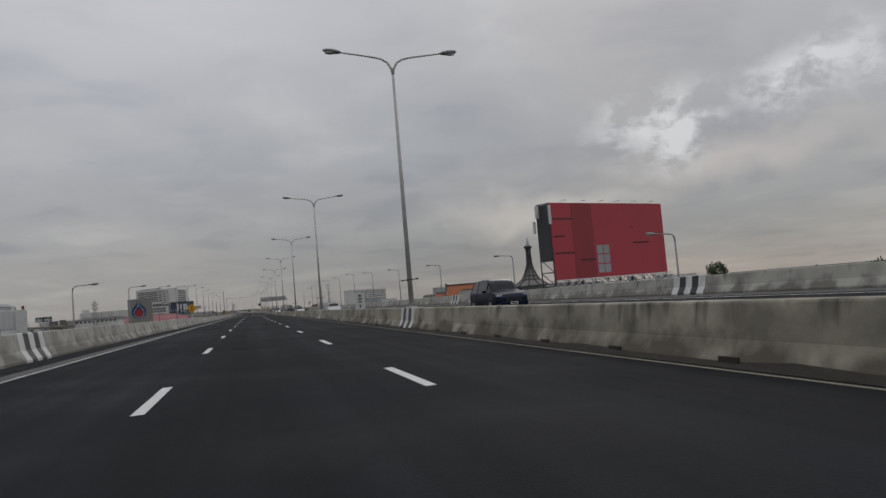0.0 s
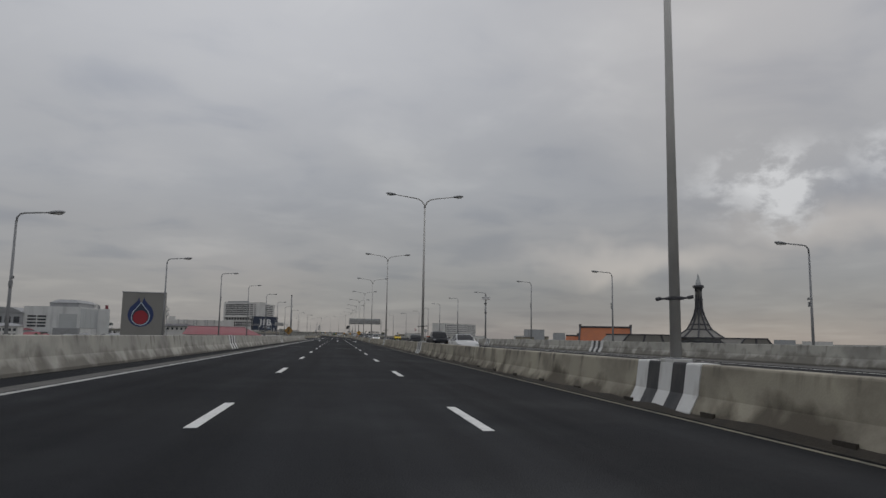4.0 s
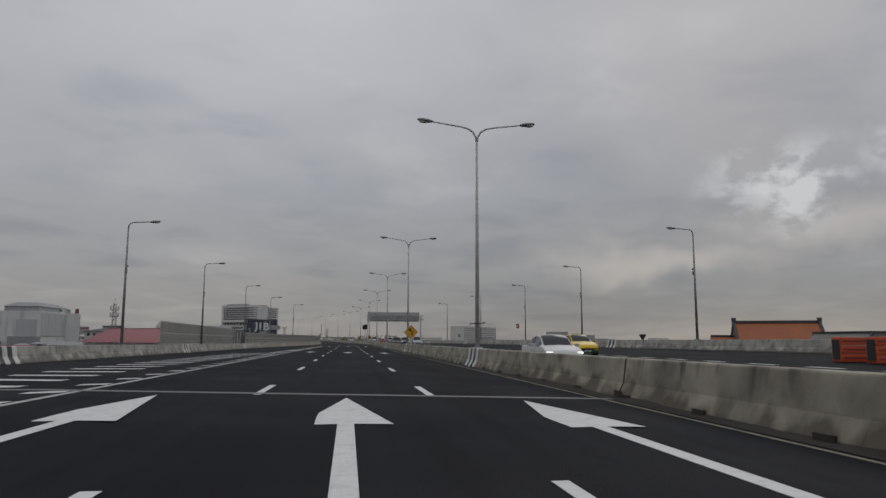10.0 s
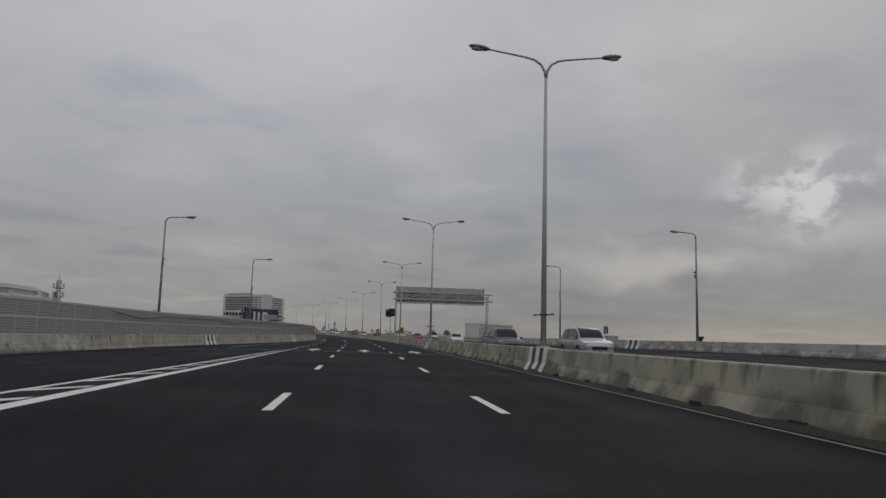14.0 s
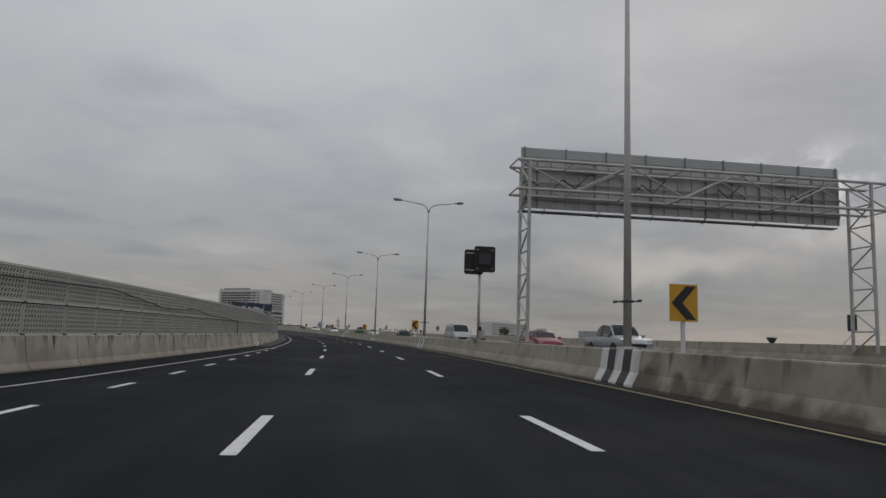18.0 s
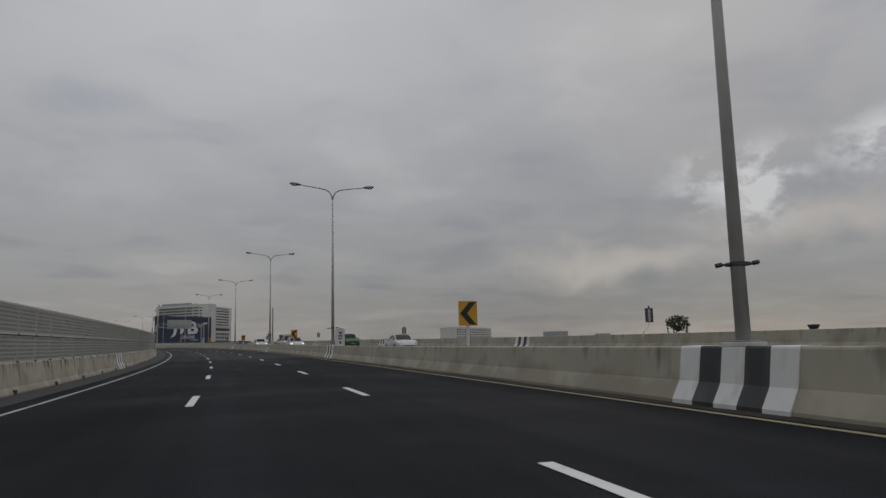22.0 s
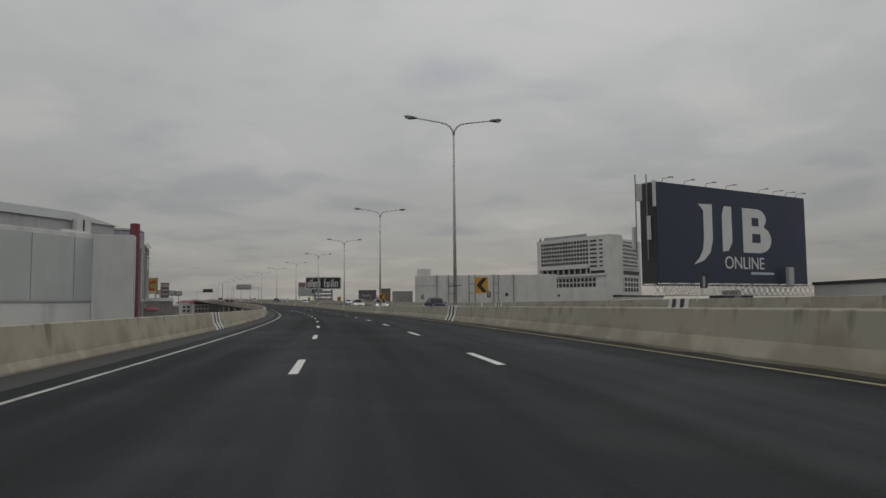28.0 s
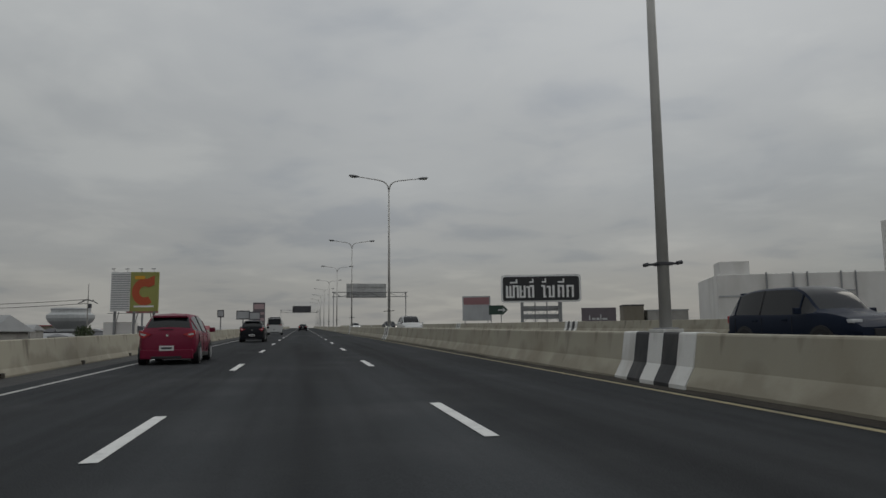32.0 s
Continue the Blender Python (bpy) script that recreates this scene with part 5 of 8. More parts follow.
# the framed bay in the wall
t = thing("wall_frame", "dark steel frame with grey boards in an unfinished wall bay", "frame", along(at(306.4, left_edge(306.4) - 0.12, 0.87), at(316.4, left_edge(316.4) - 0.12, 0.87)))
for j, (z0, z1) in enumerate(((0.05, 0.9), (1.0, 1.75))):
    for i in range(4):
        part("board", box(B(), -0.03, 0.01, i * 2.5 + 0.12, i * 2.5 + 2.38, z0, z1), SOUND_PANEL if (i + j) % 2 else GREY_WALL, t)
for k, y in enumerate((0, 1.6, 2.5, 4.1, 5.0, 6.7, 7.5, 8.4, 10.0)):
    part("upright", box(B(), 0.02, 0.08, y - 0.04, y + 0.04, -0.05, 1.8), DARK_TRIM, t)
for z in (0.02, 0.92, 1.78):
    part("rail", box(B(), 0.03, 0.07, 0, 10.0, z - 0.035, z + 0.035), DARK_TRIM, t)
for y in (6.9, 8.6):
    part("brace", rod(B(), (0.06, y, 0.1), (0.06, y + 1.4, 1.7), 0.04, n=6), DARK_TRIM, t)


# ---- billboards ----
def board_frame(t, w, z0, z1, depth, bays, floors):
    """Dark lattice behind a billboard that spans x 0..w and faces -y."""
    bm = B()
    for i in range(bays + 1):
        x = w * i / bays
        rod(bm, (x, 0.15, z0), (x, 0.15, z1), 0.09, n=6)
        rod(bm, (x, depth, z0), (x, depth, z1), 0.09, n=6)
        for j in range(floors):
            za, zb = z0 + (z1 - z0) * j / floors, z0 + (z1 - z0) * (j + 1) / floors
            rod(bm, (x, 0.15, za), (x, depth, zb), 0.06, n=5)
            rod(bm, (x, 0.15, zb), (x, depth, zb), 0.06, n=5)
    for j in range(floors + 1):
        z = z0 + (z1 - z0) * j / floors
        for y in (0.15, depth):
            rod(bm, (0, y, z), (w, y, z), 0.06, n=5)
    return part("lattice_frame", bm, DARK_TRIM, t, "dark steel lattice")


def apron(t, w, z0, z1, bays, y0, y1, material):
    bm = B()
    for y in (y0, y1):
        rod(bm, (-0.3, y, z0), (w + 0.3, y, z0), 0.07, n=6)
        rod(bm, (-0.3, y, z1), (w + 0.3, y, z1), 0.07, n=6)
        for i in range(bays):
            xa, xb = w * i / bays, w * (i + 1) / bays
            rod(bm, (xa, y, z0), (xb, y, z1), 0.045, n=5)
            rod(bm, (xa, y, z1), (xb, y, z0), 0.045, n=5)
    return part("catwalk_truss", bm, material, t, "white steel lattice catwalk")


def top_lamps(t, w, z, xs, size=1.0):
    for x in xs:
        bm = tube(B(), [(x, 0, z), (x, -0.1 * size, z + 0.55 * size), (x + 0.4 * size, -1.4 * size, z + 0.6 * size)], 0.05 * size, 6)
        part("billboard_lamp", rod(bm, (x - 0.1 * size, -1.45 * size, z + 0.58 * size), (x + 0.75 * size, -1.45 * size, z + 0.62 * size), 0.1 * size, n=6), GALV_DULL, t)


# red billboard
W = 23.6
t = thing("billboard", "huge faded red billboard with torn dark seams on a steel frame", "billboard", place(33.0, 53.6, 0, math.degrees(math.atan2(8.0, 22.2))))
part("face", box(B(), 0, W, -0.1, 0.1, 1.95, 12.5, 0.03), RED_SHEET, t)
for x0, x1, z in ((0.2, 3.9, 10.3), (0.2, 2.4, 7.9), (0.2, 4.0, 5.6), (5.0, 7.9, 4.55), (16.3, 19.9, 6.7), (16.0, 16.5, 9.0)):
    part("torn_seam", box(B(), x0, x1, -0.125, -0.102, z - 0.09, z + 0.09), BLACK, t)
part("faded_strip", box(B(), 3.93, 7.87, -0.115, -0.101, 2.0, 12.4), RED_DARK, t, "darker red strip")
part("side_net", box(B(), -0.12, -0.05, 0.2, 2.55, 4.6, 12.4), DARK_TRIM, t, "dark sheet on the frame's side")
for x in (3.9, 7.9):
    part("seam", box(B(), x - 0.03, x + 0.03, -0.116, -0.102, 2.0, 12.4), RED_FIN, t)
for i in range(2):
    for j in range(3):
        part("bare_panel", box(B(), 8.4 + i * 1.35, 9.6 + i * 1.35, -0.12, -0.102, 2.6 + j * 1.35, 3.8 + j * 1.35), GREY_WALL, t, "pale uncovered panel")
board_frame(t, W, 1.2, 12.5, 2.6, 9, 6)
apron(t, W, 0.9, 1.9, 16, -0.6, 0.5, LOGO_WHITE)
for x0, x1, y0, y1, z0, z1 in ((-0.9, -0.5, 1.6, 2.0, 10.6, 12.3), (-1.0, -0.7, 2.2, 2.5, 8.6, 10.2), (-0.35, -0.05, -0.3, 0.0, 9.6, 12.2)):
    part("aerial_panel", box(B(), x0, x1, y0, y1, z0, z1, 0.05), SIGN_WHITE, t)
for x in (6.0, 17.0):
    part("column", rod(B(), (x, 1.4, GZ), (x, 1.4, 1.6), 0.7, 0.7, 14), GALV_DULL, t)
top_lamps(t, W, 12.5, (2.2, 6.0, 9.6, 13.0, 16.8, 20.6), 0.5)

# navy billboard
W = 37.8
t = thing("billboard", "navy blue billboard with a large white emblem and white lettering", "billboard", place(-100.9, 887.8, 0, math.degrees(math.atan2(28.2, 24.3))))
part("face", box(B(), 0, W, -0.15, 0.15, 5.5, 20.8, 0.04), NAVY, t, "navy vinyl sheet")
for outline in ([(9.3, 18.0), (12.6, 18.1), (12.6, 12.4), (11.9, 10.4), (10.4, 9.1), (8.0, 8.4), (9.3, 9.5), (10.2, 10.8), (10.5, 12.8), (10.5, 17.0)], [(15.0, 16.6), (15.6, 18.0), (17.4, 18.0), (17.4, 12.2), (16.4, 10.8), (15.0, 10.6)]):
    part("emblem", prism(B(), outline, -0.19, -0.155), LOGO_WHITE, t)
arc = [(20.2, 18.0), (24.0, 18.0)] + [(24.0 + 2.5 * math.sin(a_), 16.3 + 1.7 * math.cos(a_)) for a_ in np.linspace(0.1, math.pi * 0.75, 6)]
arc += [(24.6 + 3.2 * math.sin(a_), 12.9 + 2.3 * math.cos(a_)) for a_ in np.linspace(0.4, math.pi, 7)] + [(20.2, 10.6)]
part("emblem", prism(B(), arc, -0.19, -0.155), LOGO_WHITE, t)
for x0, z0, x1, z1 in ((22.6, 15.1, 24.4, 16.5), (22.6, 12.3, 24.8, 13.8)):
    part("emblem_gap", box(B(), x0, x1, -0.2, -0.192, z0, z1), NAVY, t)
c = bpy.data.curves.new("lettering", "FONT")
c.body, c.size, c.extrude, c.align_x = "ONLINE", 2.85 * K, 0.02 * K, "LEFT"
c.materials.append(LOGO_WHITE)
ob = new("lettering", c)
ob.parent = t
ob.matrix_basis = Matrix.Translation(Vector((15.3, -0.18, 7.9)) * K) @ Matrix.Rotation(radians(90), 4, "X")
part("small_writing", box(B(), 22.0, 28.2, -0.18, -0.155, 7.0, 7.4), LOGO_PALE, t)
board_frame(t, W, 5.2, 20.8, 3.0, 10, 7)
apron(t, W, 3.6, 5.3, 26, -1.0, 0.8, GALV)
for x0, x1, y0, y1, z0, z1 in ((-1.6, -0.9, 1.8, 2.4, 18.0, 20.6), (-1.0, -0.5, 0.6, 1.0, 12.0, 15.6), (-2.3, -1.8, 2.4, 2.8, 10.6, 14.0), (-0.5, -0.1, -0.2, 0.2, 17.0, 21.0)):
    part("aerial_panel", box(B(), x0, x1, y0, y1, z0, z1, 0.08), SIGN_WHITE, t)
for x, y in ((-1.9, 2.2), (-0.6, 1.2)):
    part("aerial_pole", rod(B(), (x, y, 9.0), (x, y, 22.0), 0.09), GALV_DULL, t)
part("side_net", box(B(), -0.08, -0.02, 0.2, 2.95, 5.4, 20.7), DARK_TRIM, t, "dark sheet on the frame's side")
part("light_box", box(B(), 30.2, 31.6, -1.6, -1.0, 5.2, 8.3, 0.05), PALE_PANEL, t)
part("column", rod(B(), (W / 2, 1.5, GZ), (W / 2, 1.5, 4.4), 1.5, 1.5, 18), GALV_DULL, t)
part("column_head", box(B(), W / 2 - 4, W / 2 + 4, 0.3, 2.7, 2.6, 3.7), DARK_TRIM, t)
top_lamps(t, W, 20.8, (1.5, 6.5, 11.5, 16.5, 25.0, 29.0, 32.5, 35.5))

# flame emblem sign
t = thing("pylon_sign", "pale grey sign tower with a blue flame and red disc", "sign", place(-39.5, 178.9, 0, 7.0))
part("body", box(B(), 0, 6.3, 0, 1.6, GZ, 7.3, 0.12), PYLON_GREY, t)
part("cap", box(B(), -0.05, 6.35, -0.05, 1.65, 7.28, 7.4, 0.02), GREY_WALL, t)


def flame(cx, cz, r, tip, split):
    """A drop: a disc below and a tip above, cut in two where split."""
    pts = [(cx + r * math.cos(a_), cz + r * math.sin(a_)) for a_ in np.linspace(math.radians(160), math.radians(380), 22)]
    rise = [(0.80, 0.26), (0.52, 0.50), (0.30, 0.74), (0.20 if split else 0.03, 1.0)]
    up_ = [(cx + r * u, cz + r * 0.34 + (tip - r * 0.34) * w_) for u, w_ in rise]
    down = [(2 * cx - x, z) for x, z in reversed(up_)]
    return pts + up_ + ([(cx + 0.10, cz + tip * 0.62), (cx - 0.10, cz + tip * 0.62)] if split else []) + down


part("emblem", prism(B(), flame(2.8, 3.85, 1.88, 2.75, True), -0.05, -0.01), LOGO_BLUE, t, "blue flame with a cleft tip")
part("emblem", prism(B(), flame(2.8, 3.50, 1.36, 2.25, False), -0.07, -0.052), LOGO_PALE, t, "pale blue outline of a drop")
part("emblem", prism(B(), flame(2.8, 3.52, 1.23, 2.05, False), -0.09, -0.072), NAVY, t, "dark blue drop")
part("emblem", rod(B(), (2.8, -0.11, 3.42), (2.8, -0.092, 3.42), 1.08, 1.08, 28), LOGO_RED, t, "red disc")

# dark sign with white lettering on a roof lattice
W = 22.6
t = thing("roof_sign", "dark sign with broad white lettering on a steel lattice", "billboard", place(-329.9, 1193.3, 0, math.degrees(math.atan2(8.7, 20.8))))
part("frame", prism(B(), rounded(W + 1.0, 8.2, 1.0, W / 2, 16.0), 0.0, 0.5), LOGO_WHITE, t)
part("face", prism(B(), rounded(W - 0.2, 7.1, 0.7, W / 2, 16.0), -0.12, -0.01), SIGN_BLACK, t, "near-black board")
glyphs = [(1.0, 0.62, 3.6), (2.0, 0.6, 3.6), (3.0, 0.6, 3.6), (4.2, 0.62, 3.6), (5.0, 0.6, 3.6), (6.2, 0.62, 3.6), (7.5, 0.62, 3.2), (8.7, 0.62, 3.6), (12.0, 0.62, 3.6), (13.6, 0.6, 3.4), (14.7, 0.62, 3.6), (16.2, 0.62, 3.6), (17.5, 0.62, 3.6), (18.8, 0.62, 3.6), (20.3, 0.62, 3.6)]
for x, w_, h_ in glyphs:
    part("letter_stroke", box(B(), x, x + w_, -0.18, -0.125, 13.3, 13.3 + h_, 0.02), LOGO_WHITE, t)
for x0, x1, z in ((1.0, 1.9, 13.3), (2.4, 3.4, 13.3), (3.0, 4.7, 16.5), (5.0, 6.7, 13.3), (5.0, 5.9, 15.0), (7.0, 8.0, 16.2), (8.0, 9.2, 16.5), (7.5, 8.4, 13.3), (11.4, 12.5, 16.5), (12.0, 12.9, 13.3), (13.0, 14.1, 16.2), (13.7, 15.2, 13.3), (16.2, 18.0, 16.4), (16.2, 17.0, 14.7), (18.8, 20.8, 16.4), (18.8, 19.6, 14.8)):
    part("letter_stroke", box(B(), x0, x1, -0.176, -0.125, z, z + 0.52, 0.02), LOGO_WHITE, t)
for x0, x1, z in ((2.2, 4.4, 17.6), (8.0, 9.2, 17.7), (11.6, 12.9, 17.7), (16.3, 18.2, 17.6)):
    part("vowel_mark", box(box(B(), x0, x1, -0.18, -0.125, z, z + 0.45, 0.02), x1 - 0.45, x1, -0.178, -0.125, z + 0.4, z + 1.2, 0.02), LOGO_WHITE, t)
bm = B()
for x in (6.0, 9.5, 13.0, 16.5):
    for y in (0.1, 2.4):
        rod(bm, (x, y, 4.0), (x, y, 12.1), 0.14, n=6)
for z in (6.0, 8.0, 10.0):
    for y in (0.1, 2.4):
        rod(bm, (5.6, y, z), (16.9, y, z), 0.1, n=5)
for x in (6.0, 9.5, 13.0):
    rod(bm, (x, 0.1, 6), (x + 3.5, 0.1, 10), 0.07, n=5)
    rod(bm, (x, 0.1, 10), (x + 3.5, 0.1, 6), 0.07, n=5)
part("lattice", bm, GALV_DULL, t)
for z in (4.6, 7.0, 9.4):
    part("back_board", box(B(), 5.7, 16.8, 2.5, 2.62, z, z + 1.5), GREY_WALL, t)
for x in (5.2, 16.6):
    part("leg", box(B(), x, x + 0.8, 0.3, 1.1, 4.0, 11.9), GALV_DULL, t)
part("plinth", box(B(), 5.0, 17.5, -0.5, 3.0, GZ, 4.0), GREY_WALL, t)

# green board with a red and orange ring
W = 10.7
t = thing("billboard", "green billboard with an orange ring emblem beside a grey louvred panel", "billboard", place(-389.1, 1105.8, 0, math.degrees(math.atan2(10.2, 3.2)) - 38))
part("louvre_frame", box(B(), 0.0, 4.3, -0.1, 0.5, 9.0, 18.0, 0.05), LOGO_WHITE, t)
for k in range(16):
    part("slat", box(B(), 0.2, 4.25, -0.2, -0.1, 9.5 + k * 0.52, 9.70 + k * 0.52), GREY_WALL, t)
part("face", box(B(), 4.3, 10.5, -0.1, 0.5, 9.0, 18.0, 0.05), GREEN_BOARD, t)
ring = [(7.4 + 2.7 * math.cos(a_), 13.4 + 3.1 * math.sin(a_)) for a_ in np.linspace(math.radians(52), math.radians(310), 16)]
ring += [(7.5 + 1.2 * math.cos(a_), 13.4 + 1.3 * math.sin(a_)) for a_ in np.linspace(math.radians(310), math.radians(52), 12)]
part("emblem", prism(B(), ring, -0.16, -0.11), ORANGE_BOARD, t)
part("emblem", prism(B(), [(7.0, 15.9), (9.6, 17.2), (9.6, 15.0), (8.2, 14.4)], -0.15, -0.105), ORANGE_BOARD, t)
part("strip_of_writing", box(B(), 5.3, 7.5, -0.19, -0.17, 16.3, 17.1), SIGN_YELLOW, t)
part("strip_of_writing", box(B(), 5.2, 9.6, -0.15, -0.11, 9.9, 10.3), LOGO_WHITE, t)
part("plinth", box(B(), -1.5, 4.6, 0.6, 5.0, GZ, 6.6), WHITE_WALL, t)
part("walkway", box(B(), -0.3, 10.8, -0.9, 0.0, 8.5, 8.62), GALV_DULL, t)
for x in (1.0, 5.2, 9.6):
    part("leg", box(B(), x - 0.25, x + 0.25, 0.1, 0.5, GZ, 9.0), GALV_DULL, t)
    part("leg_brace", rod(B(), (x, 0.3, 5.0), (x + (0.9 if x < 9 else -0.9), 0.3, 8.9), 0.1, n=6), GALV_DULL, t)
top_lamps(t, W, 18.0, (0.6, 3.6, 6.6, 9.4))
t = thing("billboard", "red board with a pale peaked emblem", "billboard", place(-483.3, 1182.5, 0, 45.0))
part("face", box(B(), 0, 11.4, 0, 0.5, 12.0, 21.8, 0.05), FADED_RED, t)
part("emblem", prism(B(), [(2.4, 13.8), (5.7, 20.0), (9.0, 13.8), (7.6, 13.8), (5.7, 17.6), (3.8, 13.8)], -0.06, -0.01), LOGO_WHITE, t)
part("leg", rod(B(), (5.7, 0.4, GZ), (5.7, 0.4, 12.0), 0.4, 0.4, 10), GALV_DULL, t)
t = thing("sign_tower", "tall plum-coloured sign tower with pale pink panels", "sign", place(-588.0, 1368.0, 0, 40.0))
part("body", box(B(), -4.0, 4.0, 0, 1.5, GZ, 24.5, 0.1), PLUM_BOARD, t)
for z0, z1 in ((20.0, 24.0), (16.2, 18.4), (12.0, 14.4), (8.0, 10.2)):
    part("panel", box(B(), -3.4, 3.4, -0.1, -0.02, z0, z1 - 0.6), PINK_PANEL, t)
for x, y, w_, h_, z1 in ((-457.0, 1214.0, 5.2, 3.6, 12.9), (-462.4, 1208.9, 2.6, 3.0, 13.2), (-453.0, 1217.0, 4.5, 3.4, 12.4)):
    t = thing("billboard", "small grey roadside board seen from afar", "billboard", place(x, y, 0, 42.0), "small far boards")
    part("face", box(B(), 0, w_, 0, 0.4, z1 - h_, z1, 0.04), DARK_TRIM, t)
    part("face_edge", box(B(), 0.3, w_ - 0.3, -0.06, -0.01, z1 - h_ + 0.4, z1 - 0.4), GREY_WALL, t)
    part("leg", rod(B(), (w_ / 2, 0.3, GZ), (w_ / 2, 0.3, z1 - h_), 0.25, 0.25, 8), GALV_DULL, t)


t = thing("billboard", "small roadside board with a red band on a lattice", "billboard", place(-399.0, 1304.0, 0, 27.0))
part("face", box(B(), 0, 13.5, 0, 0.4, 8.5, 20.3, 0.04), GREY_WALL, t)
part("band", box(B(), 0.6, 12.9, -0.06, -0.01, 16.2, 19.6), DULL_PINK, t)
part("leg", box(B(), 1.0, 1.4, 0.1, 0.5, GZ, 8.5), GALV_DULL, t)
part("leg", box(B(), 12.0, 12.4, 0.1, 0.5, GZ, 8.5), GALV_DULL, t)
t = thing("billboard", "dull plum-coloured board with a pale line of script", "billboard", place(-334.0, 1284.0, 0, 22.0))
part("face", box(B(), 0, 14.0, 0, 0.4, 5.5, 12.6, 0.04), PLUM_BOARD, t)
for x0, x1, z in ((3.0, 3.5, 9.6), (4.2, 5.6, 8.4), (6.0, 7.2, 8.5), (7.6, 8.0, 9.8), (8.4, 10.4, 8.3)):
    part("line_of_writing", box(B(), x0, x1, -0.05, -0.01, 7.6, z), FRAME_GREY, t)
part("leg", box(B(), 1.0, 1.5, 0.1, 0.5, GZ, 5.5), GALV_DULL, t)
part("leg", box(B(), 12.0, 12.5, 0.1, 0.5, GZ, 5.5), GALV_DULL, t)


# ---- buildings ----
def house(name, label, m, w, d, z1, wall, roof=None, windows=None, eaves=0.6, ridge=0.0, kind_="building"):
    """A block w wide (x) and d deep (y, away from its front at y=0). windows: (cols, rows, z0, z1, width share, height share) on the front and the left side."""
    t = thing(name, label, kind_, m)
    part("wall", box(B(), 0, w, 0, d, GZ, z1, 0.05), wall, t)
    if roof is not None:
        if ridge:
            bm = B()
            e_ = eaves
            v = [bm.verts.new(p) for p in ((-e_, -e_, z1), (w + e_, -e_, z1), (w + e_, d + e_, z1), (-e_, d + e_, z1), (e_ + d * 0.25, d / 2, z1 + ridge), (w - e_ - d * 0.25, d / 2, z1 + ridge))]
            for f in ((0, 1, 5, 4), (1, 2, 5), (2, 3, 4, 5), (3, 0, 4), (3, 2, 1, 0)):
                bm.faces.new([v[i] for i in f])
            part("roof", bm, roof, t)
        else:
            part("roof", box(B(), -0.2, w + 0.2, -0.2, d + 0.2, z1, z1 + 0.5, 0.05), roof, t)
    if windows:
        cols, rows, za, zb, ws, hs = windows
        cw, rh = (w - 1.0) / cols, (zb - za) / rows
        me = finish(box(B(), 0, cw * ws, -0.12, 0.0, 0, rh * hs), "window", DARK_WIN)
        for i in range(cols):
            for j in range(rows):
                o = new("window", me)
                o.parent = t
                o.matrix_basis = Matrix.Translation(Vector((0.5 + cw * (i + 0.5 - ws / 2), -0.001, za + rh * (j + 0.5 - hs / 2))) * K)
    return t


def window_grid(t, m, w, za, zb, cols, rows, ws, hs, material):
    cw, rh = w / cols, (zb - za) / rows
    me = finish(box(B(), 0, cw * ws, -0.25, 0.0, 0, rh * hs), "window", material)
    for i in range(cols):
        for j in range(rows):
            o = new("window", me)
            o.parent = t
            o.matrix_basis = m @ Matrix.Translation(Vector((cw * (i + 0.5 - ws / 2), -0.01, za + rh * (j + 0.5 - hs / 2))) * K)


# the hotel: a long front and a wing that turns away
hx0, hy0, hx1, hy1, hx2, hy2 = -217.0, 1422.0, -147.0, 1370.0, -125.5, 1439.0
FRONT = math.hypot(hx1 - hx0, hy1 - hy0)
WING = math.hypot(hx2 - hx1, hy2 - hy1)
t = thing("hotel", "white hotel block with rows of dark windows and roof lettering", "building", ORIGIN)
fa, wa = math.degrees(math.atan2(hy1 - hy0, hx1 - hx0)), math.degrees(math.atan2(hy2 - hy1, hx2 - hx1))
mf, mw = place(hx0, hy0, 0, fa), place(hx1, hy1, 0, wa)
part("front_block", box(B(), 0, FRONT, 0, 16, GZ, 56.5, 0.1), WHITE_WALL, t, m=mf)
part("wing_block", box(B(), 0, WING, 0, 3.0, GZ, 55.5, 0.1), WHITE_WALL, t, m=mw)
part("wing_core", box(B(), 18, WING - 0.5, 3.0, 16, GZ, 55.0, 0.1), WHITE_WALL, t, m=mw)
part("roof_parapet", box(B(), 0.0, FRONT, 0.0, 15, 56.5, 57.6, 0.1), WHITE_WALL, t, m=mf)
part("roof_lettering", box(B(), 9, FRONT * 0.7, 0.6, 1.2, 57.6, 60.0), GREY_WALL, t, m=mf)
part("roof_emblem", prism(B(), [(2.2, 57.0), (5.4, 57.0), (3.8, 60.4)], 0.6, 1.2), DARK_TRIM, t, m=mf)
def shifted(m, x):
    return m @ Matrix.Translation((x * K, 0, 0))


# dark boxes on the wall stand for shaded balcony and window recesses
window_grid(t, shifted(mf, FRONT * 0.06), FRONT * 0.67, 33.6, 55.0, 17, 6, 0.70, 0.66, PAINTED_BAY_SHADE)
window_grid(t, shifted(mf, FRONT * 0.745), FRONT * 0.095, 30.0, 55.0, 1, 7, 0.9, 0.40, PAINTED_BAY_SHADE)
window_grid(t, shifted(mf, FRONT * 0.865), FRONT * 0.05, 30.0, 55.0, 1, 7, 0.8, 0.36, PAINTED_BAY_SHADE)
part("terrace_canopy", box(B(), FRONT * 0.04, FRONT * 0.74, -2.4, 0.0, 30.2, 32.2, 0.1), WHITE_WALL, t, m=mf)
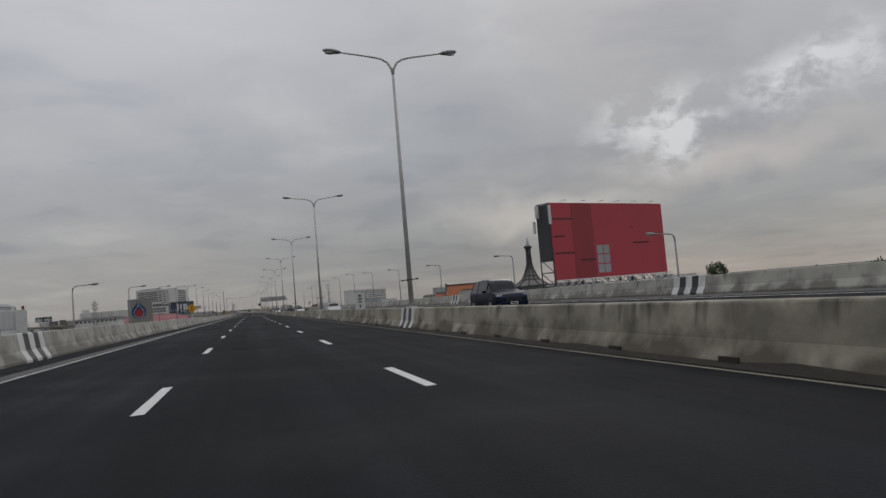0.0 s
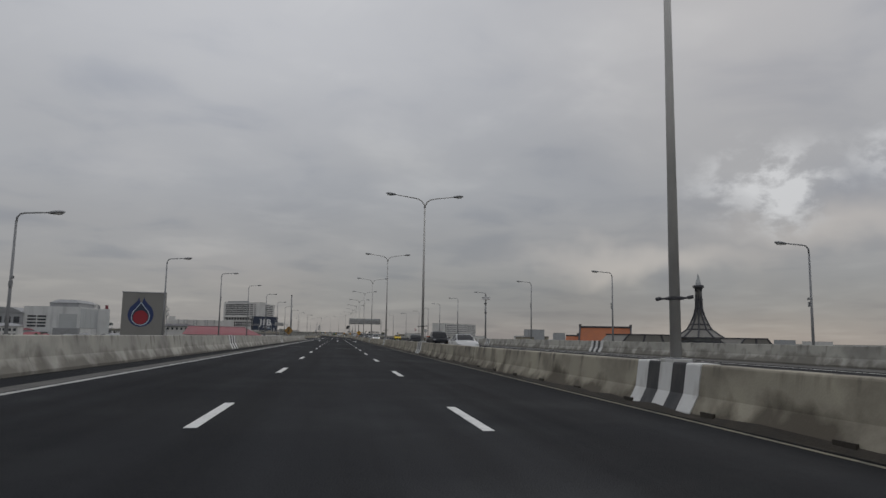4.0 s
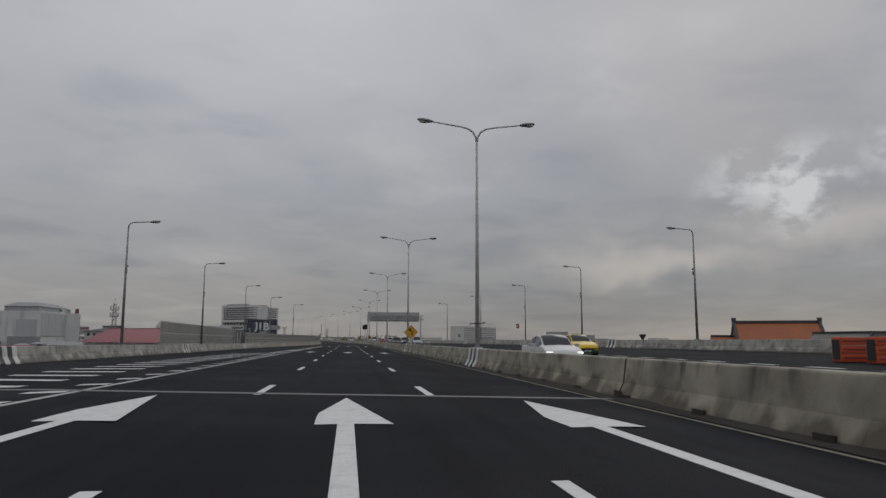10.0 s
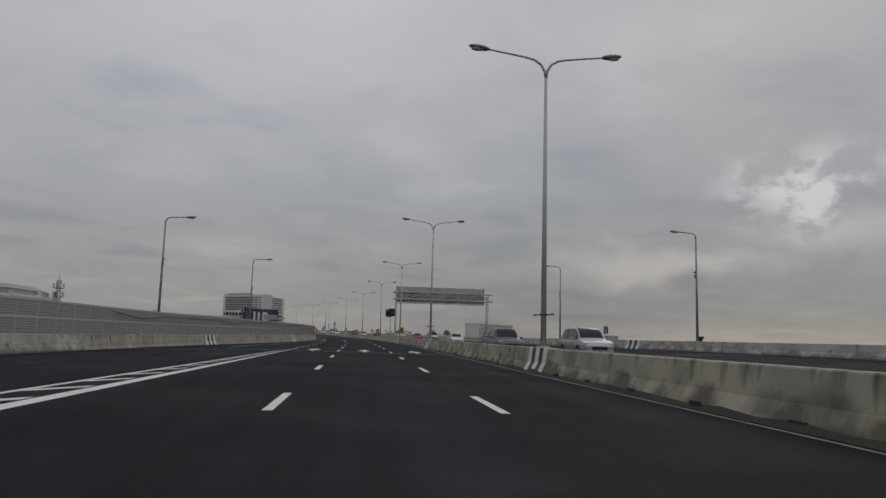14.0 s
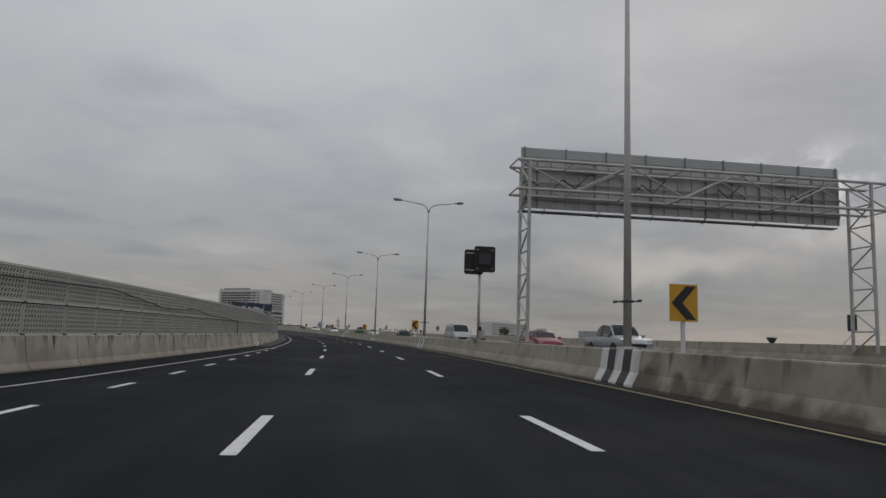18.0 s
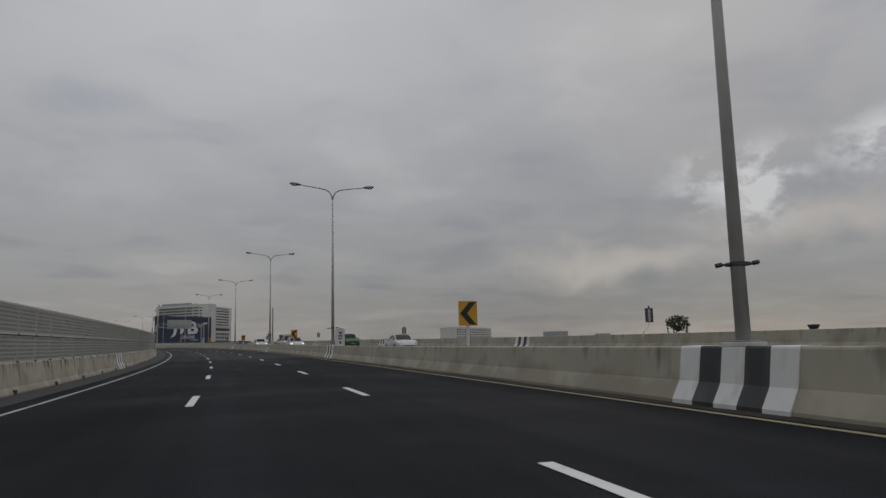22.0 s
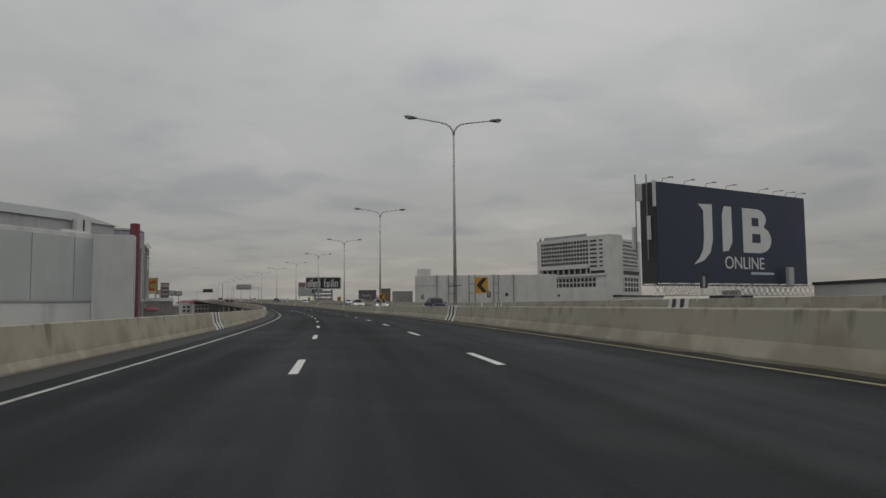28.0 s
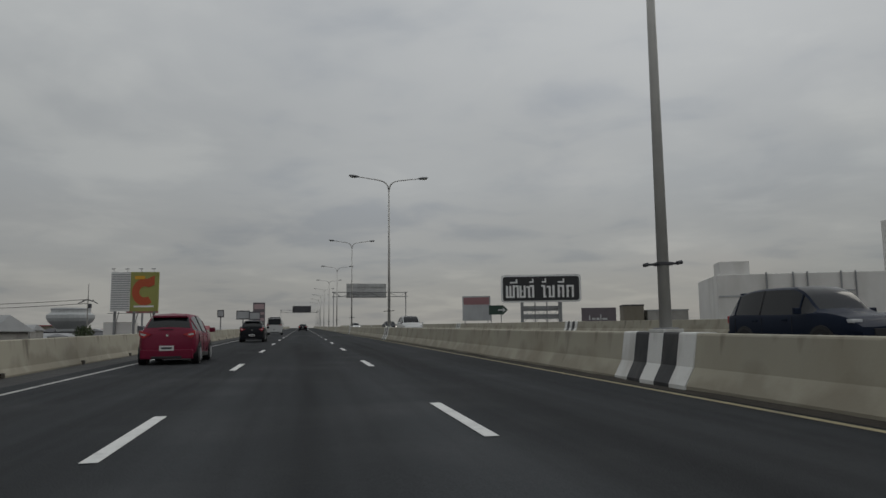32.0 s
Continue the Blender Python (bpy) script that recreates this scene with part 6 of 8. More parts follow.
# the shade under the canopy is painted as dark bands
part("dark_floor", box(B(), FRONT * 0.05, FRONT * 0.74, -0.4, 0.0, 25.8, 30.2), PAINTED_BAY_SHADE, t, m=mf)
part("dark_floor", box(B(), FRONT * 0.755, FRONT * 0.93, -0.4, 0.0, 25.4, 28.0), PAINTED_BAY_SHADE, t, m=mf)
for k in range(9):
    x = FRONT * (0.08 + k * 0.078)
    part("terrace_column", box(B(), x, x + 0.9, -1.6, -0.4, 25.6, 30.2), WHITE_WALL, t, m=mf)
part("ledge", box(B(), 1.0, FRONT - 4, -1.2, 0.0, 23.6, 25.6, 0.1), WHITE_WALL, t, m=mf)
window_grid(t, shifted(mf, FRONT * 0.06), FRONT * 0.76, 9.6, 22.8, 15, 3, 0.68, 0.72, PAINTED_BAY_SHADE)
window_grid(t, shifted(mw, 2.5), WING * 0.17, 30.0, 54.0, 1, 7, 0.9, 0.42, PAINTED_BAY_SHADE)
part("recessed_bay", box(B(), WING * 0.24, WING * 0.88, -0.25, 0.0, 29.6, 53.8), GREY_WALL, t, m=mw)
for k in range(7):
    z = 30.4 + k * 3.4
    part("balcony_band", box(B(), WING * 0.24, WING * 0.88, -0.9, -0.25, z, z + 1.3, 0.04), WHITE_WALL, t, m=mw)
    # a dark strip drawn as the shade above each balcony
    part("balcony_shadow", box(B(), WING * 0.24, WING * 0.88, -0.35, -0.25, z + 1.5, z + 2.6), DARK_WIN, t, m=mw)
# the wing's shaded floor, again a band of dark colour
part("dark_floor", box(B(), 3.0, WING - 6, -0.4, 0.0, 24.9, 28.2), PAINTED_BAY_SHADE, t, m=mw)
window_grid(t, shifted(mw, 3.0), WING * 0.86, 9.6, 23.0, 9, 3, 0.62, 0.70, PAINTED_BAY_SHADE)
part("podium_roof", box(B(), 2.0, WING * 1.5, -9.0, 0.0, 5.6, 7.2, 0.1), DARK_WIN, t, m=mw)
part("podium", box(B(), 2.6, WING * 1.48, -8.4, -0.02, GZ, 5.6, 0.1), WHITE_WALL, t, m=mw)

# white shopping hall with pipes on its front
ax, ay, bx, by = -278.0, 1261.0, -168.0, 1294.5
LEN = math.hypot(bx - ax, by - ay)
t = thing("shopping_hall", "long white windowless shopping hall with wall pipes", "building", place(ax, ay, 0, math.degrees(math.atan2(by - ay, bx - ax))))
part("wall", box(B(), 0, LEN * 0.9, 0, 42, GZ, 22.2, 0.3), WHITE_WALL, t)
part("low_wall", box(B(), LEN * 0.9, LEN + 25, 1, 40, GZ, 12.0, 0.3), WHITE_WALL, t)
part("roof_room", box(B(), 1.5, 11.5, 3, 14, 22.2, 27.0, 0.2), WHITE_WALL, t)
for x in (16.0, 24.5, 29.0, 39.5, 44.0, 57.5, 61.0, 72.0):
    part("pipe", rod(B(), (x, -0.5, GZ), (x, -0.5, 22.6), 0.3, 0.3, 8), GALV_DULL, t)
for x0, x1 in ((24.5, 29.0), (39.5, 44.0), (57.5, 61.0)):
    for z in (9.0, 16.0):
        part("pipe_link", rod(B(), (x0, -0.5, z), (x1, -0.5, z), 0.18, 0.18, 6), GALV_DULL, t)
part("wall_band", box(B(), 0.4, 15.6, -0.2, 0.0, 14.4, 14.9), GREY_WALL, t)
part("vent", box(B(), 66.0, 68.0, -0.25, 0.0, 6.5, 9.0), DARK_WIN, t)
part("vent", box(B(), 104.0, 105.5, -0.25, 0.0, 6.0, 7.5), DARK_WIN, t)

# the mall on the near side: a panelled end wall, a red fin, a glazed drum and a ribbed front
t = thing("mall", "grey and white mall with a red fin and a glazed drum", "building", ORIGIN)
mm = place(-296.3, 986.5, 0, -90.0)
part("end_wall", box(B(), 0, 68, 0, 60, GZ, 28.2, 0.3), MALL_WALL, t, m=mm @ Matrix.Translation((0, -0.0, 0)) @ Matrix.Scale(-1, 4, (0, 1, 0)))
for x0, x1 in ((3.4, 16.6), (17.1, 33.8), (34.3, 51.0), (51.5, 66.5)):
    part("wall_panel", box(B(), x0, x1, 0.05, 0.3, 4.6, 26.6, 0.05), MALL_PANEL, t, m=mm)
part("wall_groove", box(B(), 2.6, 3.0, 0.02, 0.06, GZ, 28.0), DARK_TRIM, t, m=mm)
part("panel_ledge", box(B(), 8.6, 67.0, 0.02, 0.5, 4.0, 4.5), GREY_WALL, t, m=mm)
# its southern end: louvres, a shutter and hipped roofs
me_ = place(-296.3, 918.5, 0, 180.0)
part("shutter", box(B(), 3.0, 22.0, 0.02, 0.4, 0.0, 20.0, 0.1), PALE_PANEL, t, m=me_)
for k in range(2):
    for j in range(4):
        part("louvre_window", box(B(), 36.0 + k * 10.5, 45.0 + k * 10.5, 0.02, 0.4, 5.0 + j * 3.6, 7.0 + j * 3.6), DARK_WIN, t, m=me_)
part("porch", box(B(), -1.0, 26.0, 0.0, 6.0, GZ, 4.0, 0.1), ROOF_GREY, t, m=me_)
part("side_block", box(B(), 60.0, 110.0, -30.0, 2.0, GZ, 20.0, 0.2), GREY_WALL, t, m=me_)
part("side_roof", prism(B(), [(58.5, 20.0), (111.5, 20.0), (98.0, 26.5), (72.0, 26.5)], -31.0, 3.0), ROOF_GREY, t, m=me_)
for k in range(5):
    part("window", box(B(), 63.0 + k * 9.2, 69.0 + k * 9.2, 2.02, 2.3, 9.0, 16.0), DARK_WIN, t, m=me_)
part("upper_storey", box(B(), -5, 66, -34, -3.2, 28.2, 32.6, 0.2), GREY_WALL, t, m=mm)
bm = B()
v = [bm.verts.new(p) for p in ((-6, -2.4, 32.6), (67, -2.4, 32.6), (67, -35, 32.6), (-6, -35, 32.6), (8, -9, 36.6), (58, -9, 36.6), (58, -28, 36.6), (8, -28, 36.6))]
for f in ((0, 1, 5, 4), (1, 2, 6, 5), (2, 3, 7, 6), (3, 0, 4, 7), (4, 5, 6, 7), (3, 2, 1, 0)):
    bm.faces.new([v[i] for i in f])
bmesh.ops.recalc_face_normals(bm, faces=bm.faces)
part("roof", bm, ROOF_GREY, t, m=mm)
part("roof_hatch", box(box(B(), 9.0, 11.6, -2.9, -0.6, 28.2, 33.4, 0.1), 12.6, 15.0, -2.9, -0.6, 28.2, 33.4, 0.1), WHITE_WALL, t, m=mm)
part("hatch_gap", box(B(), 11.6, 12.6, -2.7, -0.9, 28.3, 33.0), DARK_TRIM, t, m=mm)
part("roof_gantry", box(B(), 10.0, 22.0, -1.2, -0.4, 28.2, 29.0), LOGO_WHITE, t, m=mm)
fdir = math.degrees(math.atan2(45.3, -34.5))
mr = place(-290.2, 993.2, 0, fdir)
part("corner_wall", box(B(), -9.0, 0.0, 0.3, 14, GZ, 28.2, 0.2), MALL_WALL, t, m=mr)
part("wall_panel", box(B(), -8.96, -4.7, 0.05, 0.28, 4.6, 26.6, 0.05), MALL_PANEL, t, m=mr)
part("panel_ledge", box(B(), -8.96, -4.5, 0.02, 0.5, 4.0, 4.5), GREY_WALL, t, m=mr)
for x in (-3.6, -1.6):
    part("wall_groove", box(B(), x, x + 0.25, 0.1, 0.32, GZ, 27.6), DARK_TRIM if x == -1.6 else GREY_WALL, t, m=mr)
part("fin", lathe(B(), [(1.75, GZ), (1.75, 33.2), (1.6, 33.3), (0, 33.3)], 20), RED_FIN, t, m=mr @ Matrix.Translation(Vector((0.3, 0.9, 0)) * K), label="tall dark red round fin", smooth=False)
part("ribbed_front", box(B(), 1.1, 32.0, 2.2, 24, GZ, 27.5, 0.2), MALL_GREY, t, m=mr)
drum_at = mr @ Matrix.Translation(Vector((27.0, 9.5, 0)) * K)
part("rotunda", lathe(B(), [(9.0, 20.4), (10.2, 20.4), (10.2, 26.8), (9.6, 26.8), (9.6, 32.4), (10.0, 32.6), (9.0, 33.4), (0, 34.2)], 32), MALL_GREY, t, m=drum_at)
for k in range(16):
    turn_ = Matrix.Rotation(k * 2 * math.pi / 16, 4, "Z")
    part("rotunda_pane", box(B(), -1.65, 1.65, -9.85, -9.62, 27.3, 32.0), SILVER_WIN, t, m=drum_at @ turn_)
    part("rotunda_mullion", box(B(), 1.78, 2.02, -9.95, -9.2, 26.8, 32.4), FRAME_GREY, t, m=drum_at @ turn_)
    for dx_ in (-1.5, -0.5, 0.5, 1.5):
        part("rotunda_rib", box(B(), dx_ - 0.09, dx_ + 0.09, -10.3, -9.9, 20.8, 26.5), ALU if dx_ > 0 else DARK_TRIM, t, m=drum_at @ turn_)
# the broad glazed wall beside the fin, with frosted strips behind pale frames
part("curtain_wall", box(B(), 6.6, 25.8, -0.6, 2.2, GZ, 24.6, 0.1), MALL_GREY, t, m=mr)
part("curtain_parapet", box(B(), 1.2, 25.9, -0.8, 2.18, 24.62, 27.4, 0.1), MALL_GREY, t, m=mr)
part("glazing", box(B(), 11.8, 25.5, -0.72, -0.62, 5.2, 23.4), SILVER_WIN, t, m=mr)
for k in range(5):
    part("pilaster_panel", box(B(), 7.3, 11.5, -1.1, -0.5, 3.8 + k * 4.0, 7.6 + k * 4.0, 0.06), PALE_PANEL, t, m=mr)
g_ = random.Random(31)
for k in range(11):
    x = 11.9 + k * 1.35
    part("mullion", box(B(), x - 0.15, x + 0.15, -1.05, -0.72, 4.6, 23.8), FRAME_GREY, t, m=mr)
    if k < 10:
        for z0_ in (5.4, 11.5, 17.6):
            if g_.random() < 0.85:
                part("frosted_strip", box(B(), x + 0.25 + g_.uniform(0, 0.2), x + 0.75 + g_.uniform(0, 0.4), -0.78, -0.722, z0_ + g_.uniform(0, 1.5), z0_ + g_.uniform(4.5, 5.8)), FRAME_GREY, t, m=mr)
for z in (4.2, 23.6):
    part("glazing_frame", box(B(), 7.0, 25.8, -1.25, -0.6, z, z + 0.55), FRAME_GREY, t, m=mr)
part("glazing_lower", box(B(), 11.6, 25.4, -0.72, -0.62, -6.0, 3.4), DARK_WIN, t, m=mr)
for k in range(6):
    x = 12.0 + k * 2.6
    part("mullion", box(B(), x - 0.14, x + 0.14, -0.95, -0.72, -6.0, 3.8), ALU, t, m=mr)
for k in range(4):
    part("dark_window", box(B(), 2.6, 4.4, 1.9, 2.18, 4.0 + k * 4.6, 6.6 + k * 4.6), DARK_WIN, t, m=mr)
for k in range(3):
    part("red_column", rod(B(), (27.4 + k * 1.6, 1.6 + k * 0.2, GZ), (27.4 + k * 1.6, 1.6 + k * 0.2, 20.4), 0.45, n=10), RED_FIN, t, m=mr)
for z in (2.5, 7.0, 11.5, 16.0, 20.5):
    part("end_transom", box(B(), 41.4, 57.8, -0.6, -0.31, z, z + 0.3), ALU, t, m=mr)
part("end_block", box(B(), 32.0, 58.5, 0.0, 24, GZ, 24.6, 0.2), PALE_PANEL, t, m=mr)
part("end_parapet", box(B(), 31.6, 58.8, -0.4, 23, 24.6, 27.9, 0.2), MALL_GREY, t, m=mr)
for k in range(26):
    part("parapet_rib", box(B(), 32.0 + k * 1.03, 32.18 + k * 1.03, -0.6, -0.41, 24.8, 27.7), ALU if k % 2 else DARK_TRIM, t, m=mr)
part("parapet_ledge", box(B(), 40.8, 58.9, -0.9, -0.41, 23.6, 24.4, 0.05), FRAME_GREY, t, m=mr)
part("glazing", box(B(), 41.5, 57.5, -0.3, -0.02, 1.0, 22.5), SILVER_WIN, t, m=mr)
for k in range(10):
    x = 41.6 + k * 1.75
    part("mullion", box(B(), x - 0.16, x + 0.16, -0.75, -0.3, 0.6, 23.2), ALU, t, m=mr)
for i in range(2):
    for j in range(2):
        part("window_pane", box(B(), 42.0 + i * 1.9, 43.7 + i * 1.9, -1.0, -0.8, 18.2 + j * 2.5, 20.5 + j * 2.5, 0.03), LOGO_WHITE, t, m=mr)
part("dark_bay", box(B(), 40.0, 57.0, -0.35, -0.02, -6.0, 0.2), DARK_TRIM, t, m=mr)
for k in range(7):
    x = 33 + k * 4.0
    part("roof_lamp", tube(B(), [(x, 0, 27.6), (x, -0.4, 28.3), (x + 0.4, -1.8, 28.5)], 0.09, 5), GALV_DULL, t, m=mr)

# the spired hall on the oncoming side
t = thing("spired_hall", "domed hall with a dark ribbed spire and low roofs", "building", place(162.0, 374.0, 0, 10.0))
part("podium", lathe(B(), [(16.5, GZ), (16.5, -2.6), (18.0, -2.6), (17.4, -2.0), (10.2, 0.5), (9.2, 0.5)], 12), ROOF_TAN, t)
part("drum", lathe(B(), [(9.2, -1.0), (9.2, 2.5), (0, 2.5)], 24), GREY_WALL, t)
prof = [(11.3, 2.45), (9.0, 3.95), (5.6, 6.4), (3.9, 9.5), (2.45, 12.9), (1.55, 16.4), (1.4, 20.7), (1.5, 25.6)]
part("dome", lathe(B(), [(11.0, 2.3)] + prof[:4] + [(r * 0.72, z) for r, z in prof[4:]] + [(0, 25.6)], 12), ROOF_TAN, t)
for k in range(10):
    a_ = 2 * math.pi * (k + 0.35) / 10
    part("rib", tube(B(), [(r * math.cos(a_), r * math.sin(a_), z + 0.06) for r, z in prof], [0.42, 0.42, 0.40, 0.38, 0.38, 0.36, 0.34, 0.32], 6), DARK_TRIM, t)
for r, z, h_ in ((11.0, 2.3, 0.5), (5.7, 6.2, 0.5), (4.3, 8.6, 0.4), (1.5, 20.2, 0.35), (1.6, 16.2, 0.4)):
    part("hoop", lathe(B(), [(r, z - 0.15), (r + 0.4, z - 0.15), (r + 0.35, z + h_), (r, z + h_)], 16), DARK_TRIM, t)
for k in range(10):
    a_ = 2 * math.pi * (k + 0.35) / 10
    part("podium_rib", tube(B(), [(9.6 * math.cos(a_), 9.6 * math.sin(a_), 0.75), (17.8 * math.cos(a_), 17.8 * math.sin(a_), -2.1)], 0.38, 6), DARK_TRIM, t)
part("podium_hoop", lathe(B(), [(9.4, 0.4), (10.5, 0.3), (10.3, 0.95), (9.4, 0.95)], 16), DARK_TRIM, t)
part("crown", lathe(B(), [(1.6, 25.4), (2.6, 26.3), (2.6, 27.0), (2.0, 27.3), (0, 27.3)], 12), DARK_TRIM, t)
part("finial", lathe(B(), [(1.45, 27.3), (1.2, 28.4), (0.5, 31.0), (0, 33.0)], 12), PALE_PANEL, t)
for z in (28.0, 29.2, 30.4):
    part("finial_ring", lathe(B(), [(1.5 - (z - 27.3) * 0.33, z), (1.62 - (z - 27.3) * 0.33, z + 0.1), (1.5 - (z - 27.3) * 0.33, z + 0.2)], 12), GALV_DULL, t)
for k, (x0, x1, y0, y1, z1) in enumerate(((-46, -15, -6, 10, 3.3), (15, 34, -8, 8, 2.4), (-30, -18, 10, 26, 3.0))):
    w_ = part("side_hall", box(B(), x0, x1, y0, y1, GZ, z1 - 3.6), GREY_WALL, t)
    part("side_roof", prism(B(), [(x0 - 1, z1 - 3.6), (x1 + 1, z1 - 3.6), (x1 - 3.0, z1), (x0 + 3.0, z1)], y0 - 1, y1 + 1), ROOF_TAN, w_)
    part("ridge_cap", box(B(), x0 + 2.6, x1 - 2.6, y0 - 1.3, y1 + 1.3, z1 - 0.05, z1 + 0.4), DARK_TRIM, w_)
    n_ = max(2, int((x1 - x0) // 9))
    for i in range(n_ + 1):
        xa, xb = x0 - 0.8 + (x1 - x0 + 1.6) * i / n_, x0 + 3.0 + (x1 - x0 - 6.0) * i / n_
        part("roof_rib", prism(B(), [(xa - 0.45, z1 - 3.7), (xa + 0.45, z1 - 3.7), (xb + 0.45, z1 + 0.1), (xb - 0.45, z1 + 0.1)], y0 - 1.25, y0 - 0.9), DARK_TRIM, w_)

# orange-roofed hall: the long side of its roof faces the road
t = thing("orange_hall", "hall with a steep orange tiled roof and dark ridge", "building", place(144.3, 412.0, 0, 157.0))
ML = 25.6
part("wall", box(B(), 0.5, ML - 0.5, -8, 8, GZ, 0.2), GREY_WALL, t)


def gable_roof(x0, x1, half, eave, ridge, material, name):
    bm = B()
    v = [bm.verts.new(p_) for p_ in ((x0, half, eave), (x1, half, eave), (x1, 0, ridge), (x0, 0, ridge), (x0, -half, eave), (x1, -half, eave))]
    for f in ((0, 1, 2, 3), (3, 2, 5, 4), (0, 3, 4), (1, 5, 2), (0, 4, 5, 1)):
        bm.faces.new([v[i] for i in f])
    bmesh.ops.recalc_face_normals(bm, faces=bm.faces)
    return part(name, bm, material, t)


gable_roof(0.0, ML, 9.5, 0.0, 7.2, ROOF_ORANGE, "roof")
part("ridge", box(B(), -0.5, ML + 0.5, -0.5, 0.5, 7.0, 7.9, 0.1), DARK_TRIM, t)
for x in (-0.6, ML - 0.4):
    for sy in (1, -1):
        part("gable_edge", rod(B(), (x + 0.5, sy * 9.8, -0.3), (x + 0.5, 0, 7.6), 0.5, n=6), DARK_TRIM, t)
    part("ridge_end", prism(B(), [(x, 6.4), (x + 1.0, 6.4), (x + 1.2, 8.8), (x - 0.2, 8.8)], -0.5, 0.5), DARK_TRIM, t)
for x0, x1 in ((-8.5, 0.0), (ML, ML + 7.5)):
    gable_roof(x0, x1, 7.0, -1.0, 2.6, ROOF_ORANGE, "wing_roof")
    part("wing_ridge", box(B(), x0 - 0.3, x1, -0.4, 0.4, 2.4, 3.2, 0.1), DARK_TRIM, t)
    part("wing_wall", box(B(), x0 + 0.3, x1, -6, 6, GZ, -1.0), GREY_WALL, t)
t = thing("flared_tank", "dark flared tank on a slim stem, far beyond the road", "tank", place(260.0, 818.0, 0))
part("tank", lathe(B(), [(1.3, 3.4), (3.2, 6.6), (3.2, 7.2), (0, 7.5)], 14), DARK_TRIM, t)
part("stem", rod(B(), (0, 0, GZ), (0, 0, 3.5), 1.2, 1.1, 12), DARK_TRIM, t)

# sheds and blocks on the near side
def prism_walls(corners, z0, z1):
    """A closed block over any quadrilateral plan."""
    bm = B()
    lo = [bm.verts.new((x, y, z0)) for x, y in corners]
    hi = [bm.verts.new((x, y, z1)) for x, y in corners]
    bm.faces.new(hi)
    bm.faces.new(lo[::-1])
    for k in range(len(lo)):
        k2 = (k + 1) % len(lo)
        bm.faces.new((lo[k], lo[k2], hi[k2], hi[k]))
    bmesh.ops.recalc_face_normals(bm, faces=bm.faces)
    return bm


t = thing("shed", "wide shed with a faded red hipped sheet roof", "shed", place(-34.5, 335.3, 0, 32.85))
# +y runs along the front eave, +x into the depth
bm = B()
v = [bm.verts.new(p_) for p_ in ((0, 0, 0.5), (0, 77.2, 0.4), (34, 114, 0.4), (34, 66, 0.4), (19.5, 55.0, 3.9), (16.5, 112.0, 4.4))]
for f in ((0, 4, 5, 1), (1, 5, 2), (2, 5, 4, 3), (3, 4, 0), (0, 1, 2, 3)):
    bm.faces.new([v[i] for i in f])
bmesh.ops.recalc_face_normals(bm, faces=bm.faces)
part("roof", bm, ROOF_PINK, t)
part("wall", prism_walls(((1.2, 1.6), (1.2, 76.0), (32.5, 111), (32.5, 66.5)), GZ, 0.38), WHITE_WALL, t)
for k in range(12):
    w_ = (k + 0.5) / 12
    part("sheet_seam", rod(B(), (0.1, 77.2 * w_, 0.52), (19.5 - 3.0 * w_, 55.0 + 57.0 * w_, 3.95 + 0.5 * w_), 0.07, n=4), RED_FIN, t)
part("ridge_cap", rod(B(), (19.5, 54.6, 3.92), (16.5, 112.4, 4.42), 0.22, n=6), RED_FIN, t)
house("shed", "long low white shed with a row of small windows", place(-147.0, 606.0, 0, -16.0), 36, 14, 5.6, WHITE_WALL, DARK_TRIM, (10, 1, 2.6, 5.2, 0.4, 0.6), 1.4, 1.6, "shed")
house("office_block", "pale low block with dark windows", place(-196.0, 470.0, 0, 12.0), 20, 14, 3.2, WHITE_WALL, ROOF_GREY, (8, 2, -3.0, 2.6, 0.62, 0.5), 0.8, 1.6)
house("apartment_block", "far white apartment block with many windows", place(290.0, 2010.0, 0, 52.0), 190, 40, 37.5, WHITE_WALL, ROOF_GREY, (22, 6, 2.0, 36.0, 0.55, 0.55))
house("far_block", "far grey slab block", place(640.0, 2415.0, 0, 5.0), 60, 40, 30.0, GREY_WALL, ROOF_GREY, None)
house("far_block", "far low grey block", place(560.0, 1850.0, 0, 5.0), 26, 20, 15.0, GREY_WALL, ROOF_GREY, None)
house("low_hall", "low hall with a dark flat roof", place(-70.0, 887.0, 0, 15.0), 20, 24, 5.2, WHITE_WALL, DARK_TRIM, (5, 1, 1.0, 4.6, 0.7, 0.7))
house("low_hall", "dark low roof room", place(-44.0, 893.0, 0, 15.0), 46, 20, 3.6, GREY_WALL, DARK_TRIM, None)
t = thing("direction_sign", "dark green direction board with a pointed end on a post", "sign", place(-384.0, 1292.0, 0, 25.0))
part("board", prism(B(), [(4.0, 10.9), (10.6, 10.9), (12.7, 13.0), (10.6, 15.1), (4.0, 15.1)], 0.0, 0.3), SIGN_GREEN, t)
part("arrow", prism(B(), [(8.2, 12.7), (10.4, 12.7), (10.4, 11.9), (11.6, 13.0), (10.4, 14.1), (10.4, 13.3), (8.2, 13.3)], -0.05, -0.004), FRAME_GREY, t)
for x in (5.0, 9.6):
    part("post", rod(B(), (x, 0.5, GZ), (x, 0.5, 15.0), 0.2, n=8), GALV_DULL, t)
house("shop_block", "beige shop block with a dark cap", place(-318.0, 1290.0, 0, 22.0), 8, 12, 13.2, NEW_CONCRETE, DARK_TRIM, None)
house("shop_block", "low grey shop block with a flat roof", place(-309.0, 1293.0, 0, 22.0), 16, 12, 11.0, DECK, ROOF_GREY, None)
